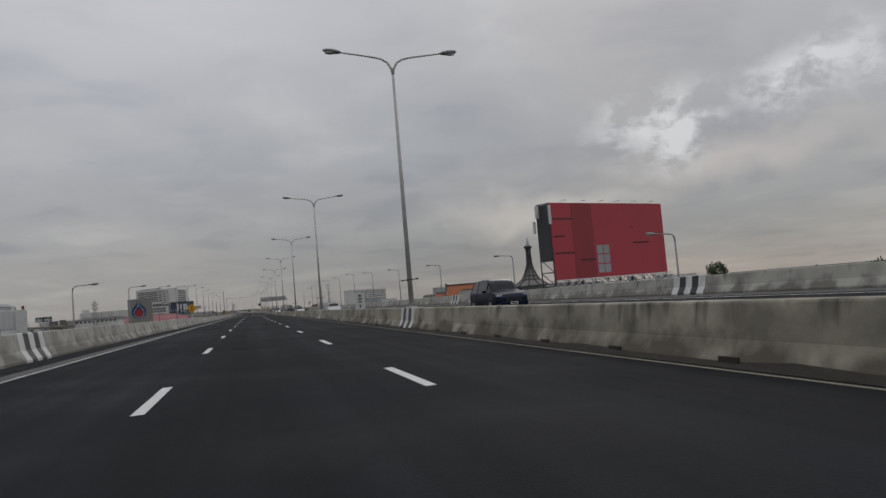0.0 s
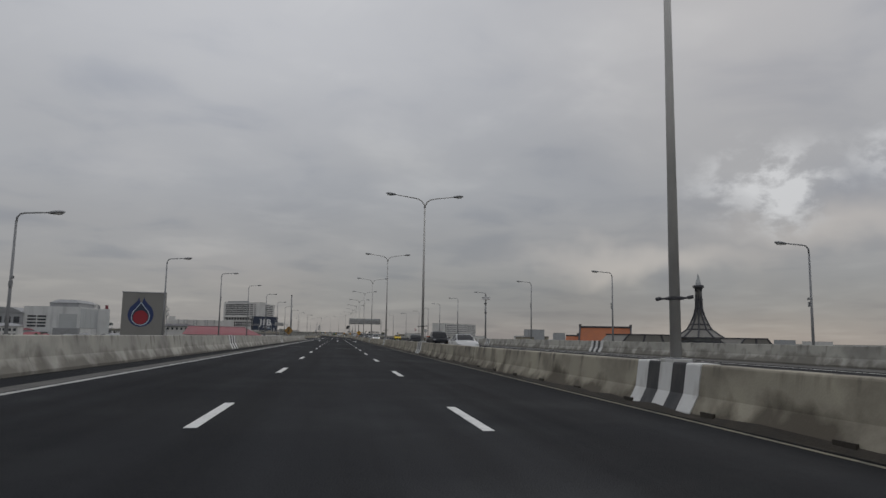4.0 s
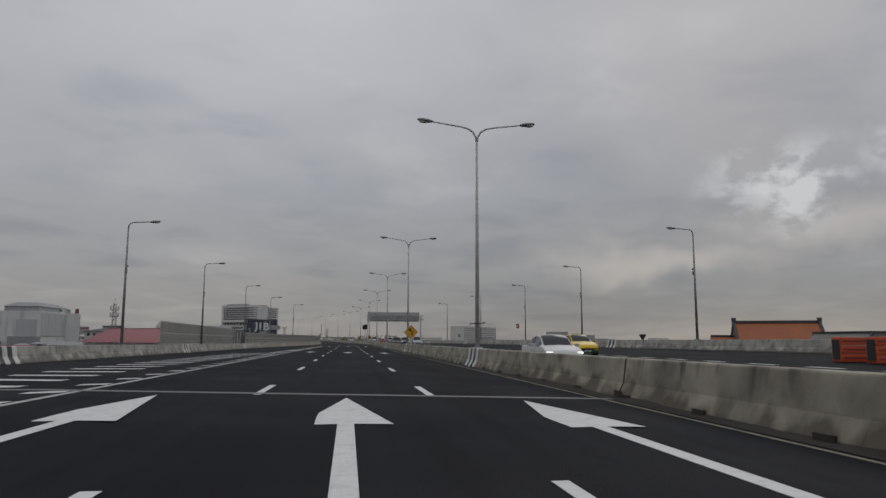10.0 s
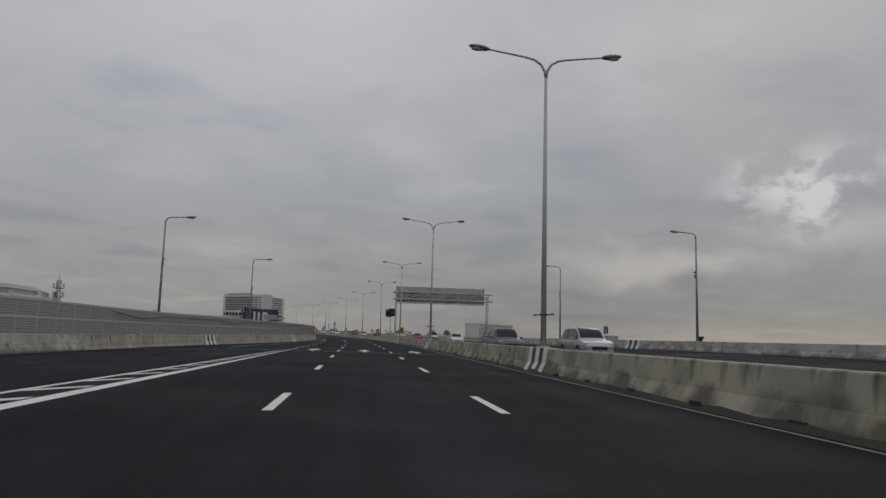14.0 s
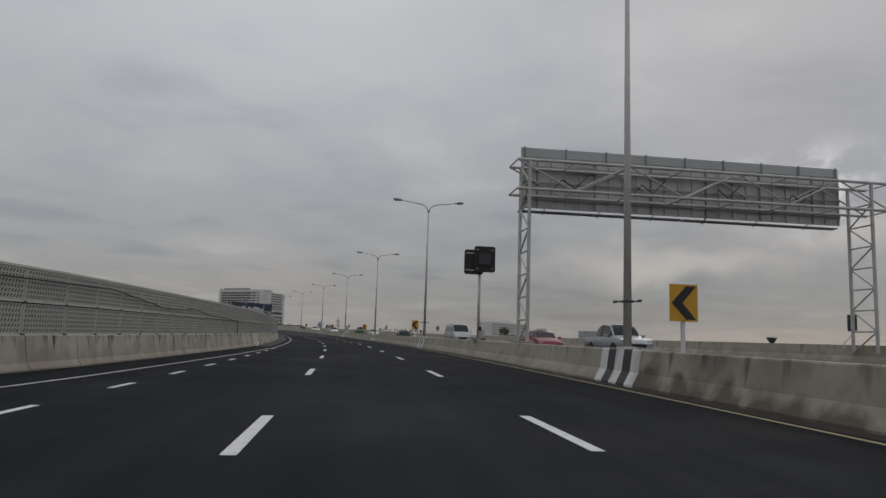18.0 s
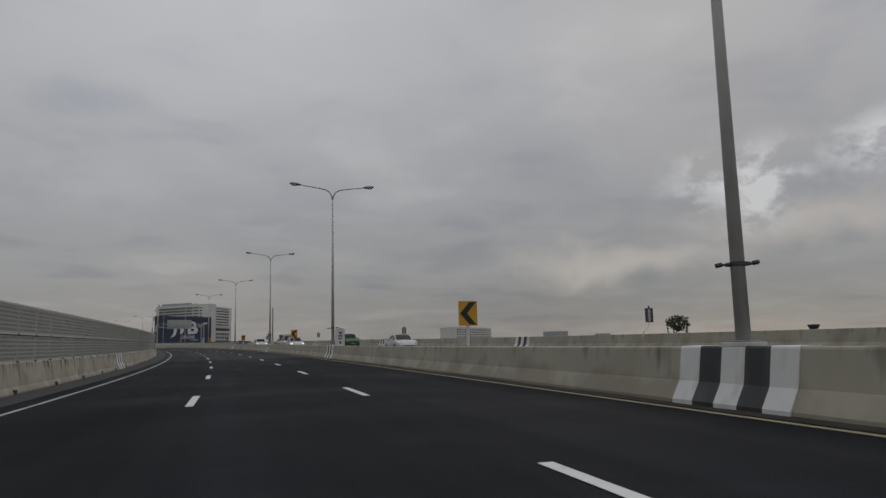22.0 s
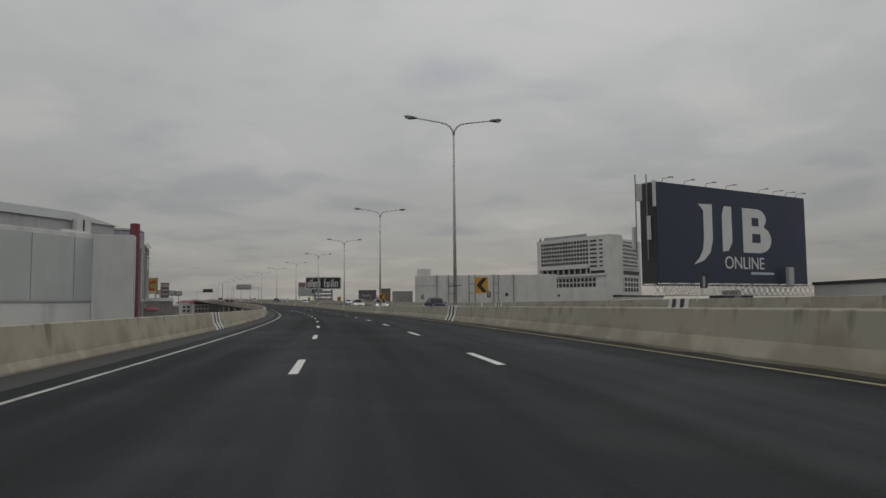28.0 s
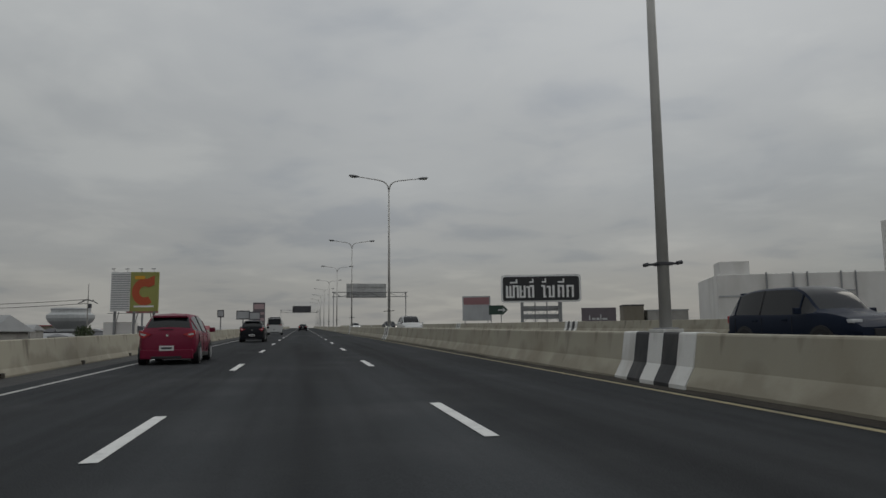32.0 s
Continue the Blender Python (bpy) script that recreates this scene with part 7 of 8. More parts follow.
t = thing("bowl_building", "pale green bowl-shaped building on a dark base", "building", place(-495.1, 1167.6, 0))
part("base", lathe(B(), [(9.0, GZ), (9.0, 4.4), (11.5, 4.5), (11.5, 5.0), (0, 5.1)], 24), DARK_TRIM, t)
part("bowl", lathe(B(), [(4.6, 5.0), (4.6, 6.0), (7.6, 8.8), (8.2, 10.0), (8.2, 11.2), (6.7, 12.0), (6.6, 13.2), (0, 13.5)], 28), PALE_PANEL, t)
part("rim_band", lathe(B(), [(6.75, 12.9), (6.85, 13.3), (6.6, 13.75), (0, 13.8)], 28), GREY_WALL, t)
rng = random.Random(4)
for k in range(30):
    x = -640 + k * 17 + rng.uniform(-6, 6)
    y = 1180 + k * 6 + rng.uniform(-40, 60)
    if x > -330:
        break
    house("shop_house", "low town house in pale plaster", place(x, y, 0, 40 + rng.uniform(-20, 20)), rng.uniform(9, 18), rng.uniform(8, 14), rng.uniform(2.5, 8.5), rng.choice((WHITE_WALL, GREY_WALL, NEW_CONCRETE)), rng.choice((ROOF_GREY, ROOF_PINK, DARK_TRIM)), (4, 2, -4.0, 2.0, 0.6, 0.5), 0.4, rng.choice((0.0, 1.6)))
for k in range(46):
    s = rng.uniform(930, 1230)
    d = -rng.uniform(38, 150)
    p = at(s, d)
    if -330 < p.x < -255 and p.y < 1040:
        continue
    shape = (place(p.x, p.y, 0, rng.uniform(0, 90)), rng.uniform(8, 16), rng.uniform(7, 12), rng.uniform(-3.0, 3.2), rng.choice((WHITE_WALL, GREY_WALL, NEW_CONCRETE, DECK)), rng.choice((ROOF_GREY, ROOF_GREY, DARK_TRIM, ROOF_PINK)), (3, 2, -6.0, -1.0, 0.6, 0.5), 0.5, rng.choice((1.0, 1.8)))
    # the mall's forecourt stays open
    if p.x < -255 or p.y > 960:
        house("shop_house", "old town house with a dark sheet roof below the road", *shape)
# far roofs along the horizon
for k in range(46):
    a_ = radians(-58 + k * 2.5 + rng.uniform(-1, 1))
    r = rng.uniform(900, 2300)
    cx, cy = (-40, 300) if k % 2 else (-250, 1000)
    x, y = cx + math.sin(a_ - 0.2) * r, cy + math.cos(a_ - 0.2) * r
    if abs(x + 246 + (y - 1000) * 0.84) < 70 and y > 900:
        continue
    house("far_block", "far pale town block", place(x, y, 0, rng.uniform(-40, 40)), rng.uniform(20, 60), 20, rng.uniform(-6, 0) + r * 0.005, rng.choice((WHITE_WALL, GREY_WALL, NEW_CONCRETE)), ROOF_GREY, None)


# lattice aerial masts
def aerial(x, y, z1, w, label):
    t = thing("aerial_mast", label, "mast", place(x, y, 0))
    bm = B()
    n = 16
    for k in range(4):
        a_ = math.pi / 4 + k * math.pi / 2
        rod(bm, (w * math.cos(a_), w * math.sin(a_), GZ), (w * 0.35 * math.cos(a_), w * 0.35 * math.sin(a_), z1), 0.14, n=5)
    for j in range(n):
        za, zb = GZ + (z1 - GZ) * j / n, GZ + (z1 - GZ) * (j + 1) / n
        ra, rb = w * (1 - 0.65 * j / n), w * (1 - 0.65 * (j + 1) / n)
        for k in range(4):
            a_, b_ = math.pi / 4 + k * math.pi / 2, math.pi / 4 + (k + 1) * math.pi / 2
            rod(bm, (ra * math.cos(a_), ra * math.sin(a_), za), (rb * math.cos(b_), rb * math.sin(b_), zb), 0.07, n=4)
    part("lattice", bm, GALV_DULL, t)
    for z in (z1 - 3.5, z1 - 7.0):
        part("platform", lathe(B(), [(w * 0.9, z), (w * 0.95, z + 0.2), (0, z + 0.2)], 12), GALV_DULL, t)
        for k in range(6):
            a_ = k * math.pi / 3
            part("aerial_panel", box(B(), w * 0.95 * math.cos(a_) - 0.2, w * 0.95 * math.cos(a_) + 0.2, w * 0.95 * math.sin(a_) - 0.2, w * 0.95 * math.sin(a_) + 0.2, z, z + 2.2), SIGN_WHITE, t)
    part("tip", rod(B(), (0, 0, z1), (0, 0, z1 + 3), 0.08), GALV_DULL, t)


aerial(-128.5, 593.7, 20.0, 2.2, "grey lattice aerial mast with platforms")
aerial(-30.0, 1010.0, 14.0, 1.4, "slim grey lattice aerial mast")
t = thing("camera_mast", "slim tapered grey mast with a small cabinet beyond the far barrier", "mast", place(-22.7, 645.0, 0))
part("pole", rod(B(), (0, 0, GZ), (0, 0, 11.0), 0.34, 0.12, 10), GALV_DULL, t)
part("cap", rod(B(), (0, 0, 11.0), (0, 0, 11.3), 0.09, 0.05, 8), DARK_TRIM, t)
part("cabinet", box(B(), -1.1, -0.35, -0.3, 0.3, 2.6, 5.0, 0.05), GREY_WALL, t)


# trees
def tree(x, y, z0, h, r, seed):
    g_ = random.Random(seed)
    t = thing("tree", "round dark green tree standing below the road", "tree", place(x, y, 0))
    bm = tube(B(), [(0, 0, z0), (0.1, 0, z0 + (h - z0) * 0.4), (0, 0.15, z0 + (h - z0) * 0.7)], [0.35, 0.26, 0.14], 7)
    for k in range(5):
        a_ = k * 1.26
        tube(bm, [(0.05, 0.05, z0 + (h - z0) * 0.5), (r * 0.5 * math.cos(a_), r * 0.5 * math.sin(a_), z0 + (h - z0) * 0.72), (r * 0.8 * math.cos(a_), r * 0.8 * math.sin(a_), h - r * 0.5)], [0.14, 0.09, 0.04], 5)
    part("trunk", bm, BARK, t)
    bm = B()
    for k in range(700):
        u = Vector((g_.gauss(0, 1), g_.gauss(0, 1), g_.gauss(0, 1))).normalized()
        p = Vector((u.x * r, u.y * r, u.z * r * 0.75)) * (g_.uniform(0.5, 1.0) * (0.82 + 0.25 * noise.noise(u * 2.3 + Vector((seed, 0, 0)))))
        p.z += h - r * 0.75
        q = Euler((g_.uniform(0, 6), g_.uniform(0, 6), g_.uniform(0, 6))).to_matrix()
        s_ = g_.uniform(0.16, 0.34) * r * 0.35
        bm.faces.new([bm.verts.new(p + q @ Vector(c_)) for c_ in ((-s_, 0, 0), (0, -s_ * 0.5, s_ * 0.2), (s_, 0, 0), (0, s_ * 0.5, -s_ * 0.2))])
    part("crown", bm, LEAF, t, kind="stuff")


tree(23.6, 531.5, GZ, 3.7, 1.4, 1)
tree(77.1, 79.0, GZ, 3.4, 2.4, 5)
for k, (x, y, h) in enumerate(((96.0, 75.0, 1.2), (100.5, 73.0, 0.9), (104.0, 69.0, 1.6), (108.0, 66.0, 1.5), (112.0, 63.0, 1.3))):
    tree(x, y, GZ, h, 2.8, 6 + k)
p = at(745, -24)
tree(p.x, p.y, GZ, 3.0, 3.6, 2)
p = at(758, -27)
tree(p.x, p.y, GZ, 2.4, 3.2, 3)
p = at(1178, -38)
tree(p.x, p.y, GZ, 5.4, 1.7, 4)
POLES = ((-412.3, 1116.5, 5.9), (-474.0, 1068.0, 5.4))
for x, y, z in POLES:
    t = thing("power_pole", "concrete power pole with drooping crossarms and a dark transformer", "pole", place(x, y, z, 40), "power poles")
    part("pole", rod(B(), (0, 0, GZ - 8), (0, 0, 7.6), 0.2, 0.13, 8), DECK, t)
    part("aerial", rod(B(), (0, 0, 7.6), (0, 0, 11.0), 0.08, 0.05, 6), DARK_TRIM, t)
    for sx in (-1, 1):
        part("crossarm", rod(B(), (0, 0, 6.9), (sx * 2.3, 0, 5.9), 0.13, 0.1, 6), DARK_TRIM, t)
        part("insulator", lathe(B(), [(0.1, 6.2), (0.22, 6.35), (0.1, 6.5), (0.22, 6.65), (0.05, 6.8), (0, 6.8)], 8), DARK_TRIM, t, m=Matrix.Translation(Vector((sx * 1.2, 0, 0.1)) * K))
    part("transformer", lathe(B(), [(0.4, 4.6), (0.45, 4.8), (0.45, 5.6), (0.3, 5.8), (0, 5.9)], 12), DARK_TRIM, t, m=Matrix.Translation(Vector((0.5, 0, 0)) * K))
bm = B()
for dz_ in (5.9, 6.9):
    (xa, ya, za), (xb, yb, zb) = POLES
    tube(bm, [Vector((xa + (xb - xa) * u, ya + (yb - ya) * u, za + dz_ + (zb - za) * u - 5.2 * u * (1 - u))) for u in np.linspace(0, 1, 9)], 0.07, 5)
solo("power_line", bm, BLACK, ORIGIN, "dark power lines slung between the poles", "cable")
LET = ((8.6, 1101.9), (54.5, 1091.6), 4.0)
# dark free-standing letters on a far roof, drawn as bars
t = thing("roof_lettering", "row of dark free-standing letters on a far low roof", "sign", place(LET[0][0], LET[0][1], 0, math.degrees(math.atan2(LET[1][1] - LET[0][1], LET[1][0] - LET[0][0]))))
LW = math.hypot(LET[1][0] - LET[0][0], LET[1][1] - LET[0][1])
part("roof", box(B(), -8, LW + 8, 0.5, 20, GZ, LET[2] - 0.3), GREY_WALL, t)
g_ = random.Random(11)
for k in range(18):
    if k in (5, 11):
        continue
    x = LW * k / 18
    part("letter_bar", box(B(), x, x + LW / 18 * 0.22, 0.0, 0.3, LET[2] - 0.3, LET[2] + 3.2), DARK_TRIM, t)
    part("letter_bar", box(B(), x + LW / 18 * 0.22, x + LW / 18 * 0.7, 0.0, 0.3, LET[2] + g_.choice((-0.3, 1.2, 2.5)), LET[2] + g_.choice((0.4, 1.9, 3.2)) + 0.01), DARK_TRIM, t)


# ---- the low town that spreads below the road ----
KEEP_OUT = ((-430, -230, 870, 1090), (-150, -70, 425, 660), (-310, -90, 1240, 1460), (105, 220, 330, 445), (-190, -110, 600, 640), (-460, -320, 1090, 1320), (20, 60, 40, 90), (-120, -20, 870, 930))


def free(x, y, gap):
    i = int(np.argmin((LX - x) ** 2 + (LY - y) ** 2))
    if math.hypot(LX[i] - x, LY[i] - y) < gap:
        return False
    return not any(x0 < x < x1 and y0 < y < y1 for x0, x1, y0, y1 in KEEP_OUT)


g_ = random.Random(23)
walls, grey_roofs, red_roofs, dark_roofs = B(), B(), B(), B()
for k in range(760):
    i = g_.randrange(40, 800)
    side = g_.choice((-1, 1))
    off = side * (38 + 420 * g_.random() ** 1.6)
    x, y = LX[i] + math.cos(HEAD[i]) * off, LY[i] + math.sin(HEAD[i]) * off
    if not free(x, y, 36):
        continue
    w_, d_, top, a_ = g_.uniform(7, 22), g_.uniform(6, 13), g_.uniform(-8.5, -2.0), HEAD[i] + g_.choice((0, math.pi / 2)) + g_.uniform(-0.1, 0.1)
    m_ = Matrix.Translation((x, y, 0)) @ Matrix.Rotation(a_, 4, "Z")
    ring = [(0, 0), (w_, 0), (w_, d_), (0, d_)]
    low = [walls.verts.new(m_ @ Vector((px, py, GZ))) for px, py in ring]
    high = [walls.verts.new(m_ @ Vector((px, py, top))) for px, py in ring]
    for j in range(4):
        walls.faces.new((low[j], low[(j + 1) % 4], high[(j + 1) % 4], high[j]))
    bm = g_.choice((grey_roofs, grey_roofs, red_roofs, dark_roofs))
    ev = [bm.verts.new(m_ @ Vector((px + (0.5 if px else -0.5), py + (0.5 if py else -0.5), top - 0.05))) for px, py in ring]
    ra, rb = bm.verts.new(m_ @ Vector((d_ * 0.4, d_ / 2, top + d_ * 0.2))), bm.verts.new(m_ @ Vector((w_ - d_ * 0.4, d_ / 2, top + d_ * 0.2)))
    for f in ((ev[0], ev[1], rb, ra), (ev[1], ev[2], rb), (ev[2], ev[3], ra, rb), (ev[3], ev[0], ra), (ev[3], ev[2], ev[1], ev[0])):
        bm.faces.new(f)
for k in range(150):
    s, off = 1095 + 300 * g_.random(), -40 - 110 * g_.random()
    x, y = at(s, off)[:2]
    i = int(np.argmin((LX - x) ** 2 + (LY - y) ** 2))
    if math.hypot(LX[i] - x, LY[i] - y) < 36 or any(math.hypot(x - px, y - py) < 20 for px, py in ((-386, 1110), (-428, 1136), (-495, 1168), (-412, 1116), (-474, 1068), (-457, 1214))):
        continue
    w_, d_, top = g_.uniform(7, 16), g_.uniform(6, 11), g_.uniform(0.2, 5.4)
    a_ = float(np.interp(s, SF, HEAD)) + g_.choice((0, math.pi / 2))
    m_ = Matrix.Translation((x, y, 0)) @ Matrix.Rotation(a_, 4, "Z")
    ring = [(0, 0), (w_, 0), (w_, d_), (0, d_)]
    low = [walls.verts.new(m_ @ Vector((px, py, GZ))) for px, py in ring]
    high = [walls.verts.new(m_ @ Vector((px, py, top))) for px, py in ring]
    for j in range(4):
        walls.faces.new((low[j], low[(j + 1) % 4], high[(j + 1) % 4], high[j]))
    bm = g_.choice((grey_roofs, grey_roofs, red_roofs, dark_roofs, dark_roofs))
    ev = [bm.verts.new(m_ @ Vector((px + (0.5 if px else -0.5), py + (0.5 if py else -0.5), top - 0.05))) for px, py in ring]
    ra, rb = bm.verts.new(m_ @ Vector((0, d_ / 2, top + d_ * 0.16))), bm.verts.new(m_ @ Vector((w_, d_ / 2, top + d_ * 0.16)))
    for f in ((ev[0], ev[1], rb, ra), (ev[1], ev[2], rb), (ev[2], ev[3], ra, rb), (ev[3], ev[0], ra), (ev[3], ev[2], ev[1], ev[0])):
        bm.faces.new(f)
town = thing("town", "low pale town houses with sheet roofs spread below the road", "houses", ORIGIN, kind="stuff")
for name, bm, material in (("house_wall", walls, DECK), ("grey_roof", grey_roofs, ROOF_GREY), ("red_roof", red_roofs, ROOF_PINK), ("dark_roof", dark_roofs, DARK_TRIM)):
    part(name, bm, material, town, kind="stuff")
trunks, crowns = B(), B()
for k in range(330):
    i = g_.randrange(30, 820)
    off = g_.choice((-1, 1)) * (27 + 380 * g_.random() ** 2)
    x, y = LX[i] + math.cos(HEAD[i]) * off, LY[i] + math.sin(HEAD[i]) * off
    if not free(x, y, 25):
        continue
    r, top = g_.uniform(1.6, 3.6), g_.uniform(-6.0, -1.2)
    rod(trunks, (x, y, GZ), (x, y, top - r * 0.7), 0.3, 0.15, 5)
    for j in range(70):
        u = Vector((g_.gauss(0, 1), g_.gauss(0, 1), g_.gauss(0, 1))).normalized() * g_.uniform(0.55, 1.0)
        p = Vector((x + u.x * r, y + u.y * r, top - r * 0.75 + u.z * r * 0.75))
        q = Euler((g_.uniform(0, 6), g_.uniform(0, 6), g_.uniform(0, 6))).to_matrix()
        s_ = g_.uniform(0.2, 0.36) * r
        crowns.faces.new([crowns.verts.new(p + q @ Vector(c_)) for c_ in ((-s_, 0, 0), (0, -s_ * 0.5, s_ * 0.2), (s_, 0, 0), (0, s_ * 0.5, -s_ * 0.2))])
wood = thing("town_trees", "dark green trees scattered among the houses below", "trees", ORIGIN, kind="stuff")
part("trunk", trunks, BARK, wood, kind="stuff")
part("crown", crowns, LEAF, wood, kind="stuff")


# ---- vehicles: cross-sections along the length, then glass, wheels, lamps ----
# station: y from the rear, floor, belt, roof, half width at the belt, half width at the roof
KINDS = {
    "hatchback": [(0.00, 0.31, 0.80, 0.80, 0.70, 0.62), (0.10, 0.27, 0.94, 0.98, 0.78, 0.68), (0.48, 0.24, 0.97, 1.39, 0.825, 0.55), (1.0, 0.22, 0.95, 1.49, 0.84, 0.57), (2.0, 0.22, 0.92, 1.48, 0.84, 0.58), (2.45, 0.22, 0.91, 1.36, 0.84, 0.62), (3.05, 0.22, 0.92, 0.94, 0.83, 0.66), (3.5, 0.26, 0.78, 0.78, 0.79, 0.66), (3.72, 0.36, 0.60, 0.60, 0.66, 0.56)],
    "sedan": [(0.00, 0.45, 0.82, 0.82, 0.76, 0.70), (0.12, 0.30, 0.98, 0.98, 0.83, 0.74), (0.85, 0.22, 0.98, 1.02, 0.87, 0.68), (1.45, 0.20, 0.95, 1.42, 0.88, 0.60), (2.4, 0.20, 0.93, 1.46, 0.88, 0.60), (2.75, 0.20, 0.93, 1.36, 0.88, 0.62), (3.45, 0.20, 0.94, 0.96, 0.87, 0.68), (4.2, 0.24, 0.78, 0.78, 0.82, 0.68), (4.5, 0.36, 0.58, 0.58, 0.68, 0.56)],
    "suv": [(0.00, 0.55, 0.95, 0.95, 0.80, 0.74), (0.10, 0.36, 1.08, 1.12, 0.88, 0.76), (0.40, 0.30, 1.10, 1.66, 0.91, 0.66), (1.2, 0.28, 1.08, 1.76, 0.92, 0.66), (2.5, 0.28, 1.06, 1.74, 0.92, 0.66), (2.9, 0.28, 1.06, 1.60, 0.92, 0.68), (3.5, 0.28, 1.08, 1.10, 0.91, 0.72), (4.35, 0.34, 0.96, 0.96, 0.87, 0.74), (4.65, 0.46, 0.74, 0.74, 0.72, 0.62)],
    "crossover": [(0.00, 0.55, 0.92, 0.92, 0.78, 0.72), (0.10, 0.36, 1.04, 1.08, 0.87, 0.74), (0.55, 0.30, 1.10, 1.50, 0.90, 0.62), (1.3, 0.28, 1.06, 1.66, 0.91, 0.64), (2.1, 0.28, 1.02, 1.66, 0.91, 0.64), (2.6, 0.28, 1.0, 1.54, 0.91, 0.66), (3.35, 0.28, 1.0, 1.03, 0.90, 0.72), (4.1, 0.34, 0.90, 0.90, 0.86, 0.74), (4.45, 0.46, 0.70, 0.70, 0.72, 0.62)],
    "pickup": [(0.00, 0.55, 1.02, 1.02, 0.86, 0.84), (0.06, 0.44, 1.08, 1.08, 0.90, 0.88), (1.62, 0.36, 1.10, 1.10, 0.91, 0.88), (1.66, 0.36, 1.10, 1.60, 0.91, 0.68), (2.2, 0.34, 1.09, 1.77, 0.92, 0.66), (3.1, 0.34, 1.08, 1.75, 0.92, 0.66), (3.4, 0.34, 1.08, 1.62, 0.92, 0.68), (3.95, 0.34, 1.10, 1.12, 0.91, 0.74), (4.95, 0.40, 1.0, 1.0, 0.88, 0.76), (5.25, 0.52, 0.78, 0.78, 0.76, 0.66)],
    "van": [(0.00, 0.45, 1.25, 1.25, 0.86, 0.80), (0.06, 0.32, 1.30, 2.0, 0.92, 0.76), (0.4, 0.28, 1.31, 2.20, 0.94, 0.76), (3.2, 0.28, 1.31, 2.24, 0.94, 0.76), (3.7, 0.28, 1.31, 2.13, 0.94, 0.77), (4.05, 0.28, 1.30, 1.90, 0.94, 0.78), (4.68, 0.28, 1.27, 1.31, 0.92, 0.83), (5.1, 0.30, 1.08, 1.10, 0.90, 0.83), (5.30, 0.42, 0.80, 0.80, 0.84, 0.76)],
}
AXLES = {"hatchback": (0.62, 3.02, 0.29), "sedan": (0.95, 3.6, 0.31), "suv": (0.85, 3.65, 0.36), "crossover": (0.8, 3.5, 0.35), "pickup": (1.05, 4.2, 0.37), "van": (1.0, 4.35, 0.33)}


def eased_column(ys, vs, at_):
    """A smooth curve through (ys, vs) that does not overshoot."""
    ys, vs = np.array(ys), np.array(vs)
    h, dv = np.diff(ys), np.diff(vs) / np.diff(ys)
    m = np.zeros(len(ys))
    for i in range(1, len(ys) - 1):
        if dv[i - 1] * dv[i] > 0:
            m[i] = 2 * dv[i - 1] * dv[i] / (dv[i - 1] + dv[i])
    m[0], m[-1] = dv[0], dv[-1]
    i = np.clip(np.searchsorted(ys, at_) - 1, 0, len(ys) - 2)
    u = (at_ - ys[i]) / h[i]
    return vs[i] * (1 + 2 * u) * (1 - u) ** 2 + m[i] * h[i] * u * (1 - u) ** 2 + vs[i + 1] * u * u * (3 - 2 * u) + m[i + 1] * h[i] * u * u * (u - 1)


def crisp(bm, angle=0.55):
    """Shades smoothly but for the sharp edges."""
    bmesh.ops.remove_doubles(bm, verts=bm.verts, dist=0.002)
    bmesh.ops.recalc_face_normals(bm, faces=bm.faces)
    for e_ in bm.edges:
        e_.smooth = len(e_.link_faces) == 2 and e_.calc_face_angle(3.0) < angle
    return bm


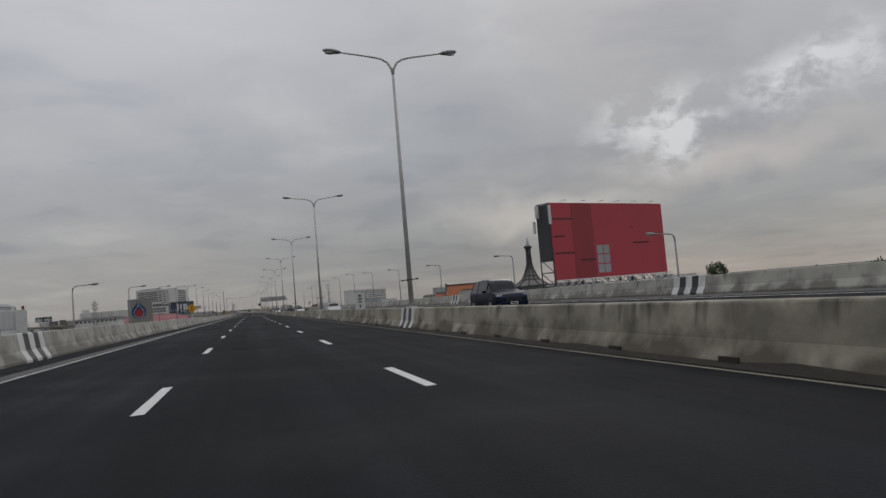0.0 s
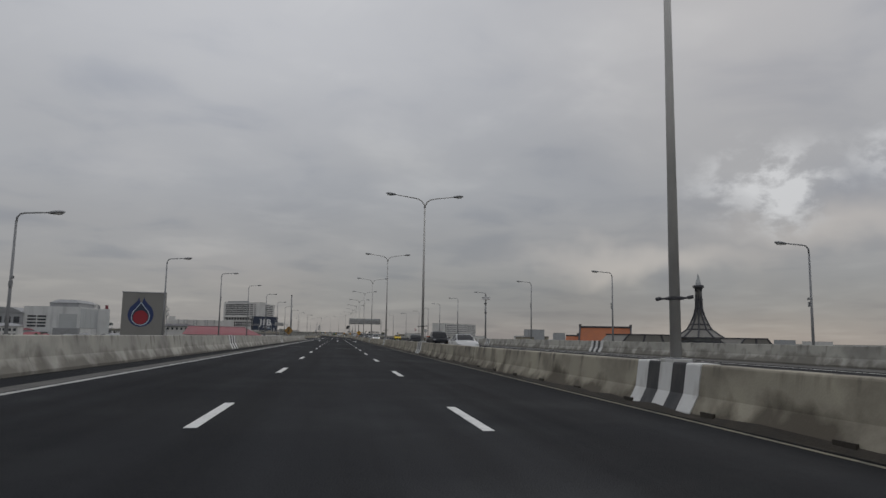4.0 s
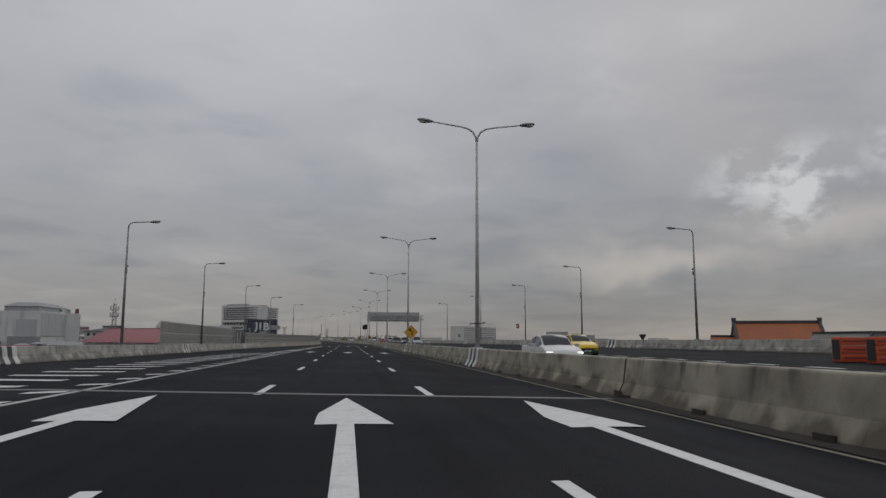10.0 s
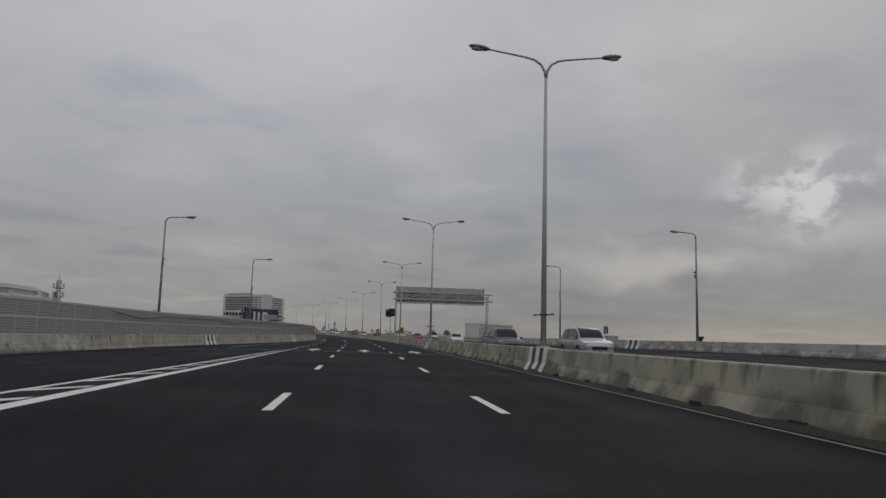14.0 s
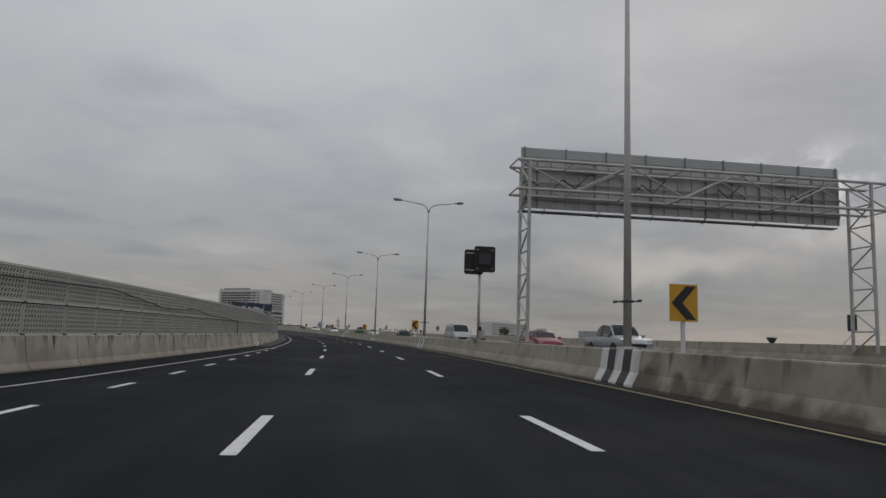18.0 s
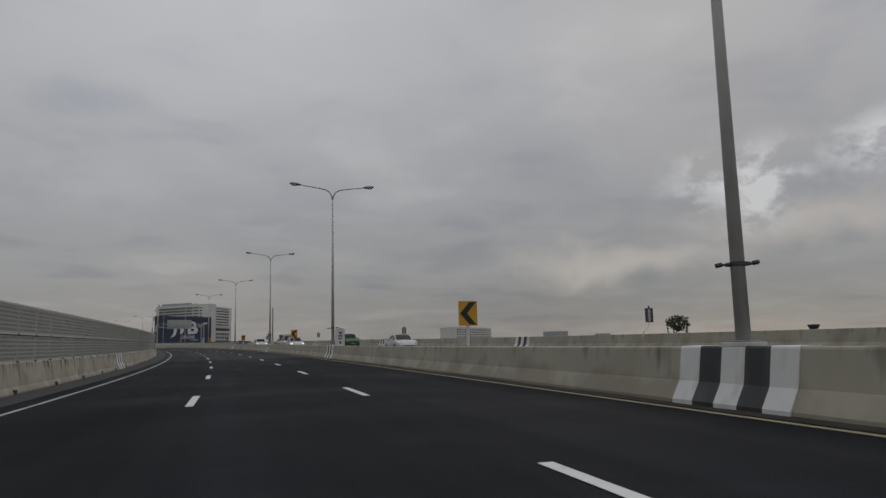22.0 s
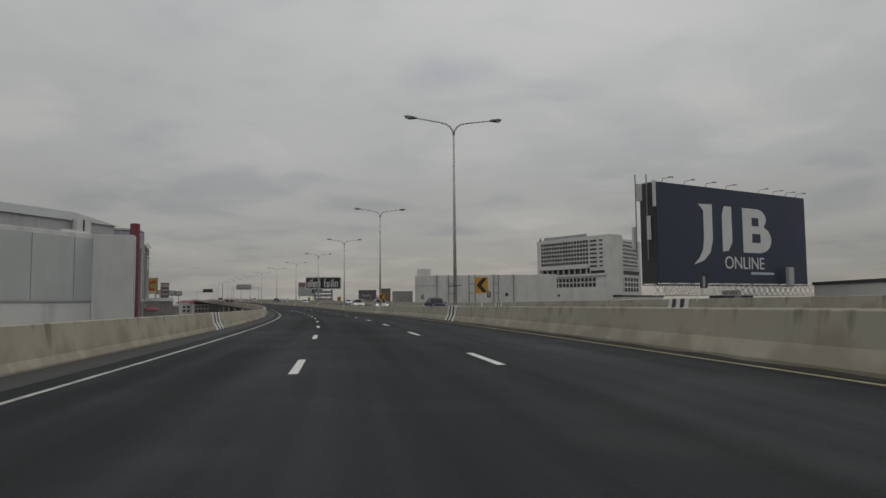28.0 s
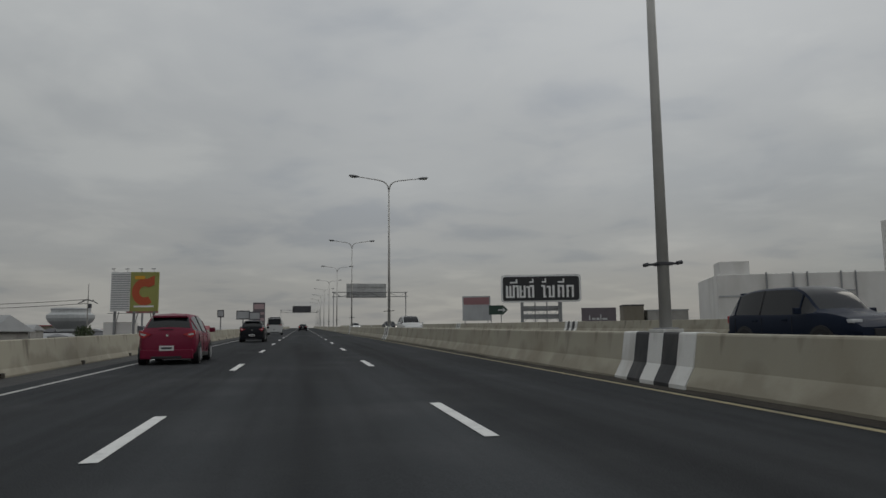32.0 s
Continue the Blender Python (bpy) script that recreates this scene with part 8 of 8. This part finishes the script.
def vehicle(kind, label, body_mat, m, lower=None, lit=False, canopy=False):
    st = KINDS[kind]
    t = thing("car" if kind != "pickup" and kind != "van" else ("pickup_truck" if kind == "pickup" else "minibus"), label, {"pickup": "pickup truck", "van": "minibus"}.get(kind, "car"), m)
    y_mid = st[-1][0] / 2
    cols = list(zip(*st))
    grid = sorted(set(np.round(np.concatenate([cols[0], np.arange(0.0, st[-1][0], 0.16)]), 3)))
    grid = [grid[0]] + [g for p_, g in zip(grid, grid[1:]) if g - p_ > 0.03]
    dense = [(y,) + tuple(float(eased_column(cols[0], cols[k], y)) for k in range(1, 6)) for y in grid]

    def section(y, f, b, r, wb, wr):
        mid = f + (b - f) * 0.55
        lift = max(0.0, r - b)
        low = [(wb * 0.80, f), (wb * 0.95, f + 0.07), (wb * 0.985, f + 0.2), (wb, mid), (wb * 0.99, b - 0.07), (wb * 0.955, b)]
        edge = min(0.46 if kind == "van" else 0.07, lift * (0.44 if kind == "van" else 0.3))
        flare = 0.07 * edge / 0.46 if kind == "van" else 0.0
        top = [(wr + 0.01 + flare, r - edge), (wr * 0.93 + flare, r - edge * 0.35), (wr * 0.7 + flare, r), (0.0, r + 0.02)]
        return y - y_mid, low, top, lift

    secs = [section(*s_) for s_ in dense]
    meshes = {k: B() for k in ("body", "windscreen", "rear_window", "side_l", "side_r")}

    def quad(bm, pts):
        bm.faces.new([bm.verts.new(v) for v in pts])

    for s0, s1 in zip(secs, secs[1:]):
        slope = (s1[2][2][1] - s0[2][2][1]) / (s1[0] - s0[0])
        lift = (s0[3] + s1[3]) / 2
        for sx in (1, -1):
            for ring, n_ in ((1, 5), (2, 3)):
                for k in range(n_):
                    bm = meshes["body"]
                    if ring == 2 and k >= 1 and lift > 0.10 and abs(slope) > (0.5 if kind == "van" else 0.30):
                        bm = meshes["windscreen" if slope < 0 else "rear_window"]
                    quad(bm, [(sx * s0[ring][k][0], s0[0], s0[ring][k][1]), (sx * s0[ring][k + 1][0], s0[0], s0[ring][k + 1][1]), (sx * s1[ring][k + 1][0], s1[0], s1[ring][k + 1][1]), (sx * s1[ring][k][0], s1[0], s1[ring][k][1])])
            side = meshes[("side_l" if sx < 0 else "side_r") if lift > 0.16 else "body"]
            quad(side, [(sx * s0[1][5][0], s0[0], s0[1][5][1]), (sx * s0[2][0][0], s0[0], s0[2][0][1]), (sx * s1[2][0][0], s1[0], s1[2][0][1]), (sx * s1[1][5][0], s1[0], s1[1][5][1])])
        quad(meshes["body"], [(s0[1][0][0], s0[0], s0[1][0][1]), (-s0[1][0][0], s0[0], s0[1][0][1]), (-s1[1][0][0], s1[0], s1[1][0][1]), (s1[1][0][0], s1[0], s1[1][0][1])])
    for s_ in (secs[0], secs[-1]):
        pts = list(s_[1]) + list(s_[2])
        full = pts + [(-x, z) for x, z in reversed(pts[:-1])]
        meshes["body"].faces.new([meshes["body"].verts.new((x, s_[0], z)) for x, z in full])
    bd = part("body", crisp(meshes["body"]), body_mat, t, smooth=True)
    for key, name in (("windscreen", "windscreen"), ("rear_window", "rear_window"), ("side_l", "side_window"), ("side_r", "side_window")):
        part(name, crisp(meshes[key]), GLASS_DARK, t, smooth=True)
    length = st[-1][0]
    hw = st[3][4]
    # pillars between the side windows, and the roof edge
    cab = [s_ for s_ in st if s_[3] - s_[2] > 0.3]
    y0, y1 = cab[0][0] - y_mid, cab[-1][0] - y_mid
    for f in ((0.0, 0.42, 1.0) if kind != "van" else (0.0, 0.3, 0.62, 1.0)):
        y = y0 + (y1 - y0) * f
        s_ = min(cab, key=lambda c_: abs(c_[0] - y_mid - y))
        for sx in (1, -1):
            part("pillar", tube(B(), [(sx * (s_[4] * 0.965 - 0.012), y, s_[2] - 0.01), (sx * (s_[5] + (0.07 if kind == "van" else 0.0)), y, s_[3] - (0.46 if kind == "van" else 0.06))], 0.026, 5), body_mat if f in (0.0, 1.0) or kind == "van" else BLACK, t)
    a0, a1, rw = AXLES[kind]
    for ya in (a0 - y_mid, a1 - y_mid):
        for sx in (1, -1):
            part("wheel_arch", rod(B(), (sx * (hw - 0.2), ya, rw + 0.02), (sx * (hw + 0.008), ya, rw + 0.02), rw + 0.06, rw + 0.06, 20), BLACK, t)
            w_ = part("wheel", rod(B(), (sx * (hw - 0.2), ya, rw), (sx * (hw + 0.014), ya, rw), rw, rw, 20), RUBBER, t)
            part("rim", lathe(B(), [(0.0, 0.0), (rw * 0.66, 0.0), (rw * 0.66, 0.02), (rw * 0.5, 0.012), (rw * 0.15, 0.03), (0, 0.03)], 14), GALV_DULL, w_, m=Matrix.Translation(Vector((sx * (hw + 0.012), ya, rw)) * K) @ Matrix.Rotation(sx * math.pi / 2, 4, "Y"))
    zb = st[1][2]
    yr, yf = -y_mid, length - y_mid
    for sx in (1, -1):
        if kind == "hatchback":
            wl = sx * st[1][4]
            wedge = [(wl * 0.56, zb - 0.07), (wl * 0.98, zb + 0.05), (wl * 1.0, zb - 0.08), (wl * 0.86, zb - 0.19)]
            lamp = part("tail_lamp", prism(B(), wedge[::sx], yr - 0.012, yr + 0.22), TAIL_RED, t)
            part("lens_strip", prism(B(), [(wl * 0.74, zb - 0.07), (wl * 0.94, zb - 0.03), (wl * 0.95, zb - 0.08), (wl * 0.8, zb - 0.11)][::sx], yr - 0.018, yr - 0.013), LENS, lamp)
        else:
            part("tail_lamp", box(B(), sx * (st[1][4] * 0.62), sx * (st[1][4] * 0.97), yr + 0.0, yr + 0.2, zb - 0.2, zb + 0.0, 0.03), TAIL_RED, t)
        zf = st[-2][2] - 0.06
        part("headlamp", box(B(), sx * st[-2][4] * 0.66, sx * st[-2][4] * 0.97, yf - 0.36, yf - 0.13, zf - 0.07, zf + 0.02, 0.03), LIGHT_ON if lit else LENS, t)
        ym = y1 + 0.15
        part("door_mirror", box(B(), sx * (hw + 0.02), sx * (hw + 0.2), ym - 0.05, ym + 0.05, st[3][2] - 0.02, st[3][2] + 0.13, 0.03), body_mat, t)
    for sx in (1, -1):
        for f in (0.02, 0.46, 0.92):
            y = y0 + (y1 - y0) * f
            part("door_seam", box(B(), sx * (hw - 0.03), sx * (hw + 0.003), y - 0.006, y + 0.006, st[3][1] + 0.16, st[3][2] - 0.08), BLACK, t)
        for f in (0.36, 0.82) if kind != "van" else (0.82,):
            y = y0 + (y1 - y0) * f
            part("door_handle", box(B(), sx * (hw - 0.02), sx * (hw + 0.022), y - 0.09, y + 0.09, st[3][2] - 0.17, st[3][2] - 0.13, 0.008), body_mat, t)
        part("sill", box(B(), sx * (hw - 0.08), sx * (hw - 0.005), a0 - y_mid + rw + 0.1, a1 - y_mid - rw - 0.1, st[3][1] - 0.03, st[3][1] + 0.1, 0.02), BLACK, t)
    if kind in ("hatchback", "suv", "crossover", "van"):
        part("roof_spoiler", box(B(), -st[3][5] * 0.86, st[3][5] * 0.86, y0 - 0.16, y0 + 0.06, cab[0][3] - 0.02, cab[0][3] + 0.03, 0.012), body_mat, t)
        part("rear_wiper", box(B(), -0.25, 0.15, yr + 0.085, yr + 0.1, zb + 0.06, zb + 0.08), BLACK, t)
    part("bumper_recess", box(B(), -st[0][4] * 0.6, st[0][4] * 0.6, yr - 0.056, yr + 0.05, st[0][1] - 0.14, st[0][1] - 0.07, 0.01), BLACK, t)
    part("grille", box(B(), -0.42, 0.42, yf - 0.06, yf + 0.015, st[-1][1] + 0.08, st[-1][2] - 0.02, 0.02), BLACK, t)
    part("front_bumper", box(B(), -st[-1][4] * 1.05, st[-1][4] * 1.05, yf - 0.16, yf + 0.03, st[-1][1] - 0.1, st[-1][1] + 0.08, 0.04), lower or body_mat, t)
    part("rear_bumper", box(B(), -st[0][4] * 1.04, st[0][4] * 1.04, yr - 0.05, yr + 0.14, st[0][1] - 0.15, st[0][1] + 0.12, 0.04), lower or body_mat, t)
    zp = st[0][1] + (0.09 if kind == "hatchback" else 0.14)
    pl = part("number_plate", box(B(), -0.2, 0.2, yr - 0.062, yr - 0.05, zp, zp + 0.14), LOGO_WHITE, t)
    part("plate_bars", box(B(), -0.15, 0.15, yr - 0.067, yr - 0.063, zp + 0.04, zp + 0.10), DARK_TRIM, pl)
    pl = part("number_plate", box(B(), -0.2, 0.2, yf + 0.03, yf + 0.042, st[-1][1] - 0.04, st[-1][1] + 0.08), LOGO_WHITE, t)
    part("plate_bars", box(B(), -0.15, 0.15, yf + 0.043, yf + 0.047, st[-1][1] - 0.01, st[-1][1] + 0.05), DARK_TRIM, pl)
    part("trim_badge", rod(B(), (0, yr - 0.012, zb - 0.1), (0, yr + 0.03, zb - 0.1), 0.036, 0.036, 10), CHROME, t)
    if lower:
        part("lower_band", box(box(B(), hw * 0.99, hw * 0.99 + 0.014, a0 - y_mid + rw + 0.1, a1 - y_mid - rw - 0.1, 0.25, 0.80), -hw * 0.99 - 0.014, -hw * 0.99, a0 - y_mid + rw + 0.1, a1 - y_mid - rw - 0.1, 0.25, 0.80), lower, t)
    if kind == "pickup":
        part("cargo_bed", box(B(), -0.72, 0.72, yr + 0.12, yr + 1.55, 1.085, 1.112), BLACK, t)
    if canopy:
        part("canopy", box(B(), -0.8, 0.8, yr + 0.05, yr + 1.5, 1.11, 2.12, 0.06), DARK_TRIM, t, "dark box on the bed")
        part("roof_load", box(B(), -0.6, 0.6, yr + 1.75, yr + 3.2, 1.80, 2.02, 0.06), PALE_PANEL, t, "pale load on the roof")
    return t


P_RED = paint("red_car_paint", (0.155, 0.011, 0.034), 0.0)
P_DARK = paint("charcoal_car_paint", (0.014, 0.015, 0.018), 0.0, 0.05)
P_NAVY = paint("dark_blue_car_paint", (0.014, 0.020, 0.036), 0.0, 0.06)
P_WHITE = paint("white_car_paint", (0.56, 0.56, 0.555), 0.0)
P_SILVER = paint("silver_car_paint", (0.40, 0.41, 0.42), 0.5)
P_GREY = paint("grey_car_paint", (0.12, 0.125, 0.13), 0.4)
P_GREEN = paint("green_car_paint", (0.060, 0.135, 0.058), 0.1)
P_YELLOW = paint("yellow_cab_paint", (0.62, 0.42, 0.02), 0.0)
P_CABGREEN = paint("green_cab_paint", (0.02, 0.10, 0.05), 0.0)
P_PINK = paint("pink_cab_paint", (0.20, 0.024, 0.045), 0.0)
P_LIME = paint("lime_car_paint", (0.36, 0.40, 0.07), 0.0)

# ahead in the nearside lane
vehicle("hatchback", "red hatchback driving in the nearside lane, seen from behind", P_RED, spot(1088.2, -10.08))
vehicle("hatchback", "charcoal hatchback ahead of the red one", P_DARK, spot(1116.5, -9.6))
vehicle("van", "white minibus ahead in the nearside lane", P_WHITE, spot(1157.0, -9.6))
vehicle("sedan", "dark saloon far ahead", P_DARK, spot(1215.0, -6.1))
# oncoming
ONCOMING = [
    ("suv", "dark blue sport utility car in the oncoming lanes", P_NAVY, 2.4, 6.2, False),
    ("hatchback", "white hatchback in the oncoming lane beside the median", P_WHITE, 55.5, 3.3, False),
    ("sedan", "white saloon in the oncoming lane beside the median", P_WHITE, 116.5, 3.2, False),
    ("pickup", "black double-cab pickup in the oncoming lanes", P_DARK, 137.0, 4.2, False),
    ("hatchback", "black hatchback in the oncoming lane", P_DARK, 147.0, 2.9, False),
    ("sedan", "white saloon with daytime lights in the oncoming lane", P_WHITE, 233.5, 2.9, True),
    ("suv", "pale grey sport utility car in the oncoming lanes", P_SILVER, 329.6, 6.1, False),
    ("pickup", "charcoal pickup in the oncoming lane", P_GREY, 337.5, 3.0, False),
    ("suv", "dark sport utility car far down the oncoming lanes", P_GREY, 356.0, 6.1, True),
    ("sedan", "white saloon in the middle oncoming lane", P_WHITE, 383.5, 6.4, False),
    ("pickup", "silver pickup beyond the median", P_SILVER, 415.0, 7.5, False),
    ("van", "silver high-roofed minibus in the oncoming lanes", P_SILVER, 453.5, 6.4, False),
    ("hatchback", "black hatchback in the oncoming lane", P_DARK, 471.0, 3.2, True),
    ("sedan", "white saloon in the oncoming lanes", P_WHITE, 522.5, 6.6, False),
    ("crossover", "white crossover with lights on beside the median", P_WHITE, 556.0, 3.0, True),
    ("pickup", "green pickup in the far oncoming lane", P_GREEN, 555.4, 9.6, False),
    ("crossover", "white estate car with lights on far down the oncoming lane", P_WHITE, 587.0, 2.9, True),
    ("sedan", "lime yellow saloon in the far oncoming lane", P_LIME, 604.0, 9.6, True),
    ("sedan", "dark saloon beyond the median", P_DARK, 609.0, 3.0, False),
    ("sedan", "dark saloon with bright headlights in the oncoming lane", P_DARK, 761.0, 3.0, True),
    ("crossover", "dark blue sport utility car close beyond the median", P_NAVY, 874.5, 6.2, False),
    ("suv", "silver sport utility car with lights on", P_SILVER, 897.0, 3.0, True),
    ("pickup", "white pickup in the oncoming lane", P_WHITE, 921.0, 3.0, True),
    ("sedan", "white saloon in the far oncoming lane", P_WHITE, 971.5, 9.6, False),
    ("sedan", "pale saloon in the middle oncoming lane", P_SILVER, 1019.5, 6.3, False),
    ("suv", "dark blue sport utility car passing close beyond the median", P_NAVY, 1079.8, 6.2, False),
    ("suv", "white sport utility car in the oncoming lane", P_WHITE, 1127.0, 3.2, False),
    ("sedan", "dark saloon with lights far down the oncoming lane", P_DARK, 1165.0, 6.0, True),
    ("sedan", "white saloon with lights far down the oncoming lane", P_WHITE, 1190.0, 2.9, True),
]
for kind_, label_, paint_, s, d, lit in ONCOMING:
    vehicle(kind_, label_, paint_, spot(s, d, 0, 180), lit=lit)
cab = vehicle("sedan", "yellow and green taxi in the far oncoming lane", P_YELLOW, spot(249.5, 9.4, 0, 180), lower=P_CABGREEN)
part("roof_sign", box(B(), -0.3, 0.3, -0.1, 0.1, 1.46, 1.6, 0.03), LOGO_WHITE, cab)
cab = vehicle("sedan", "pink and yellow taxi in the oncoming lanes", P_PINK, spot(423.5, 5.9, 0, 180), lower=P_YELLOW)
part("roof_sign", box(B(), -0.3, 0.3, -0.1, 0.1, 1.46, 1.6, 0.03), LOGO_WHITE, cab)
vehicle("pickup", "white pickup with a dark box on its bed, loaded roof", P_WHITE, spot(581.0, 6.2, 0, 180), canopy=True)
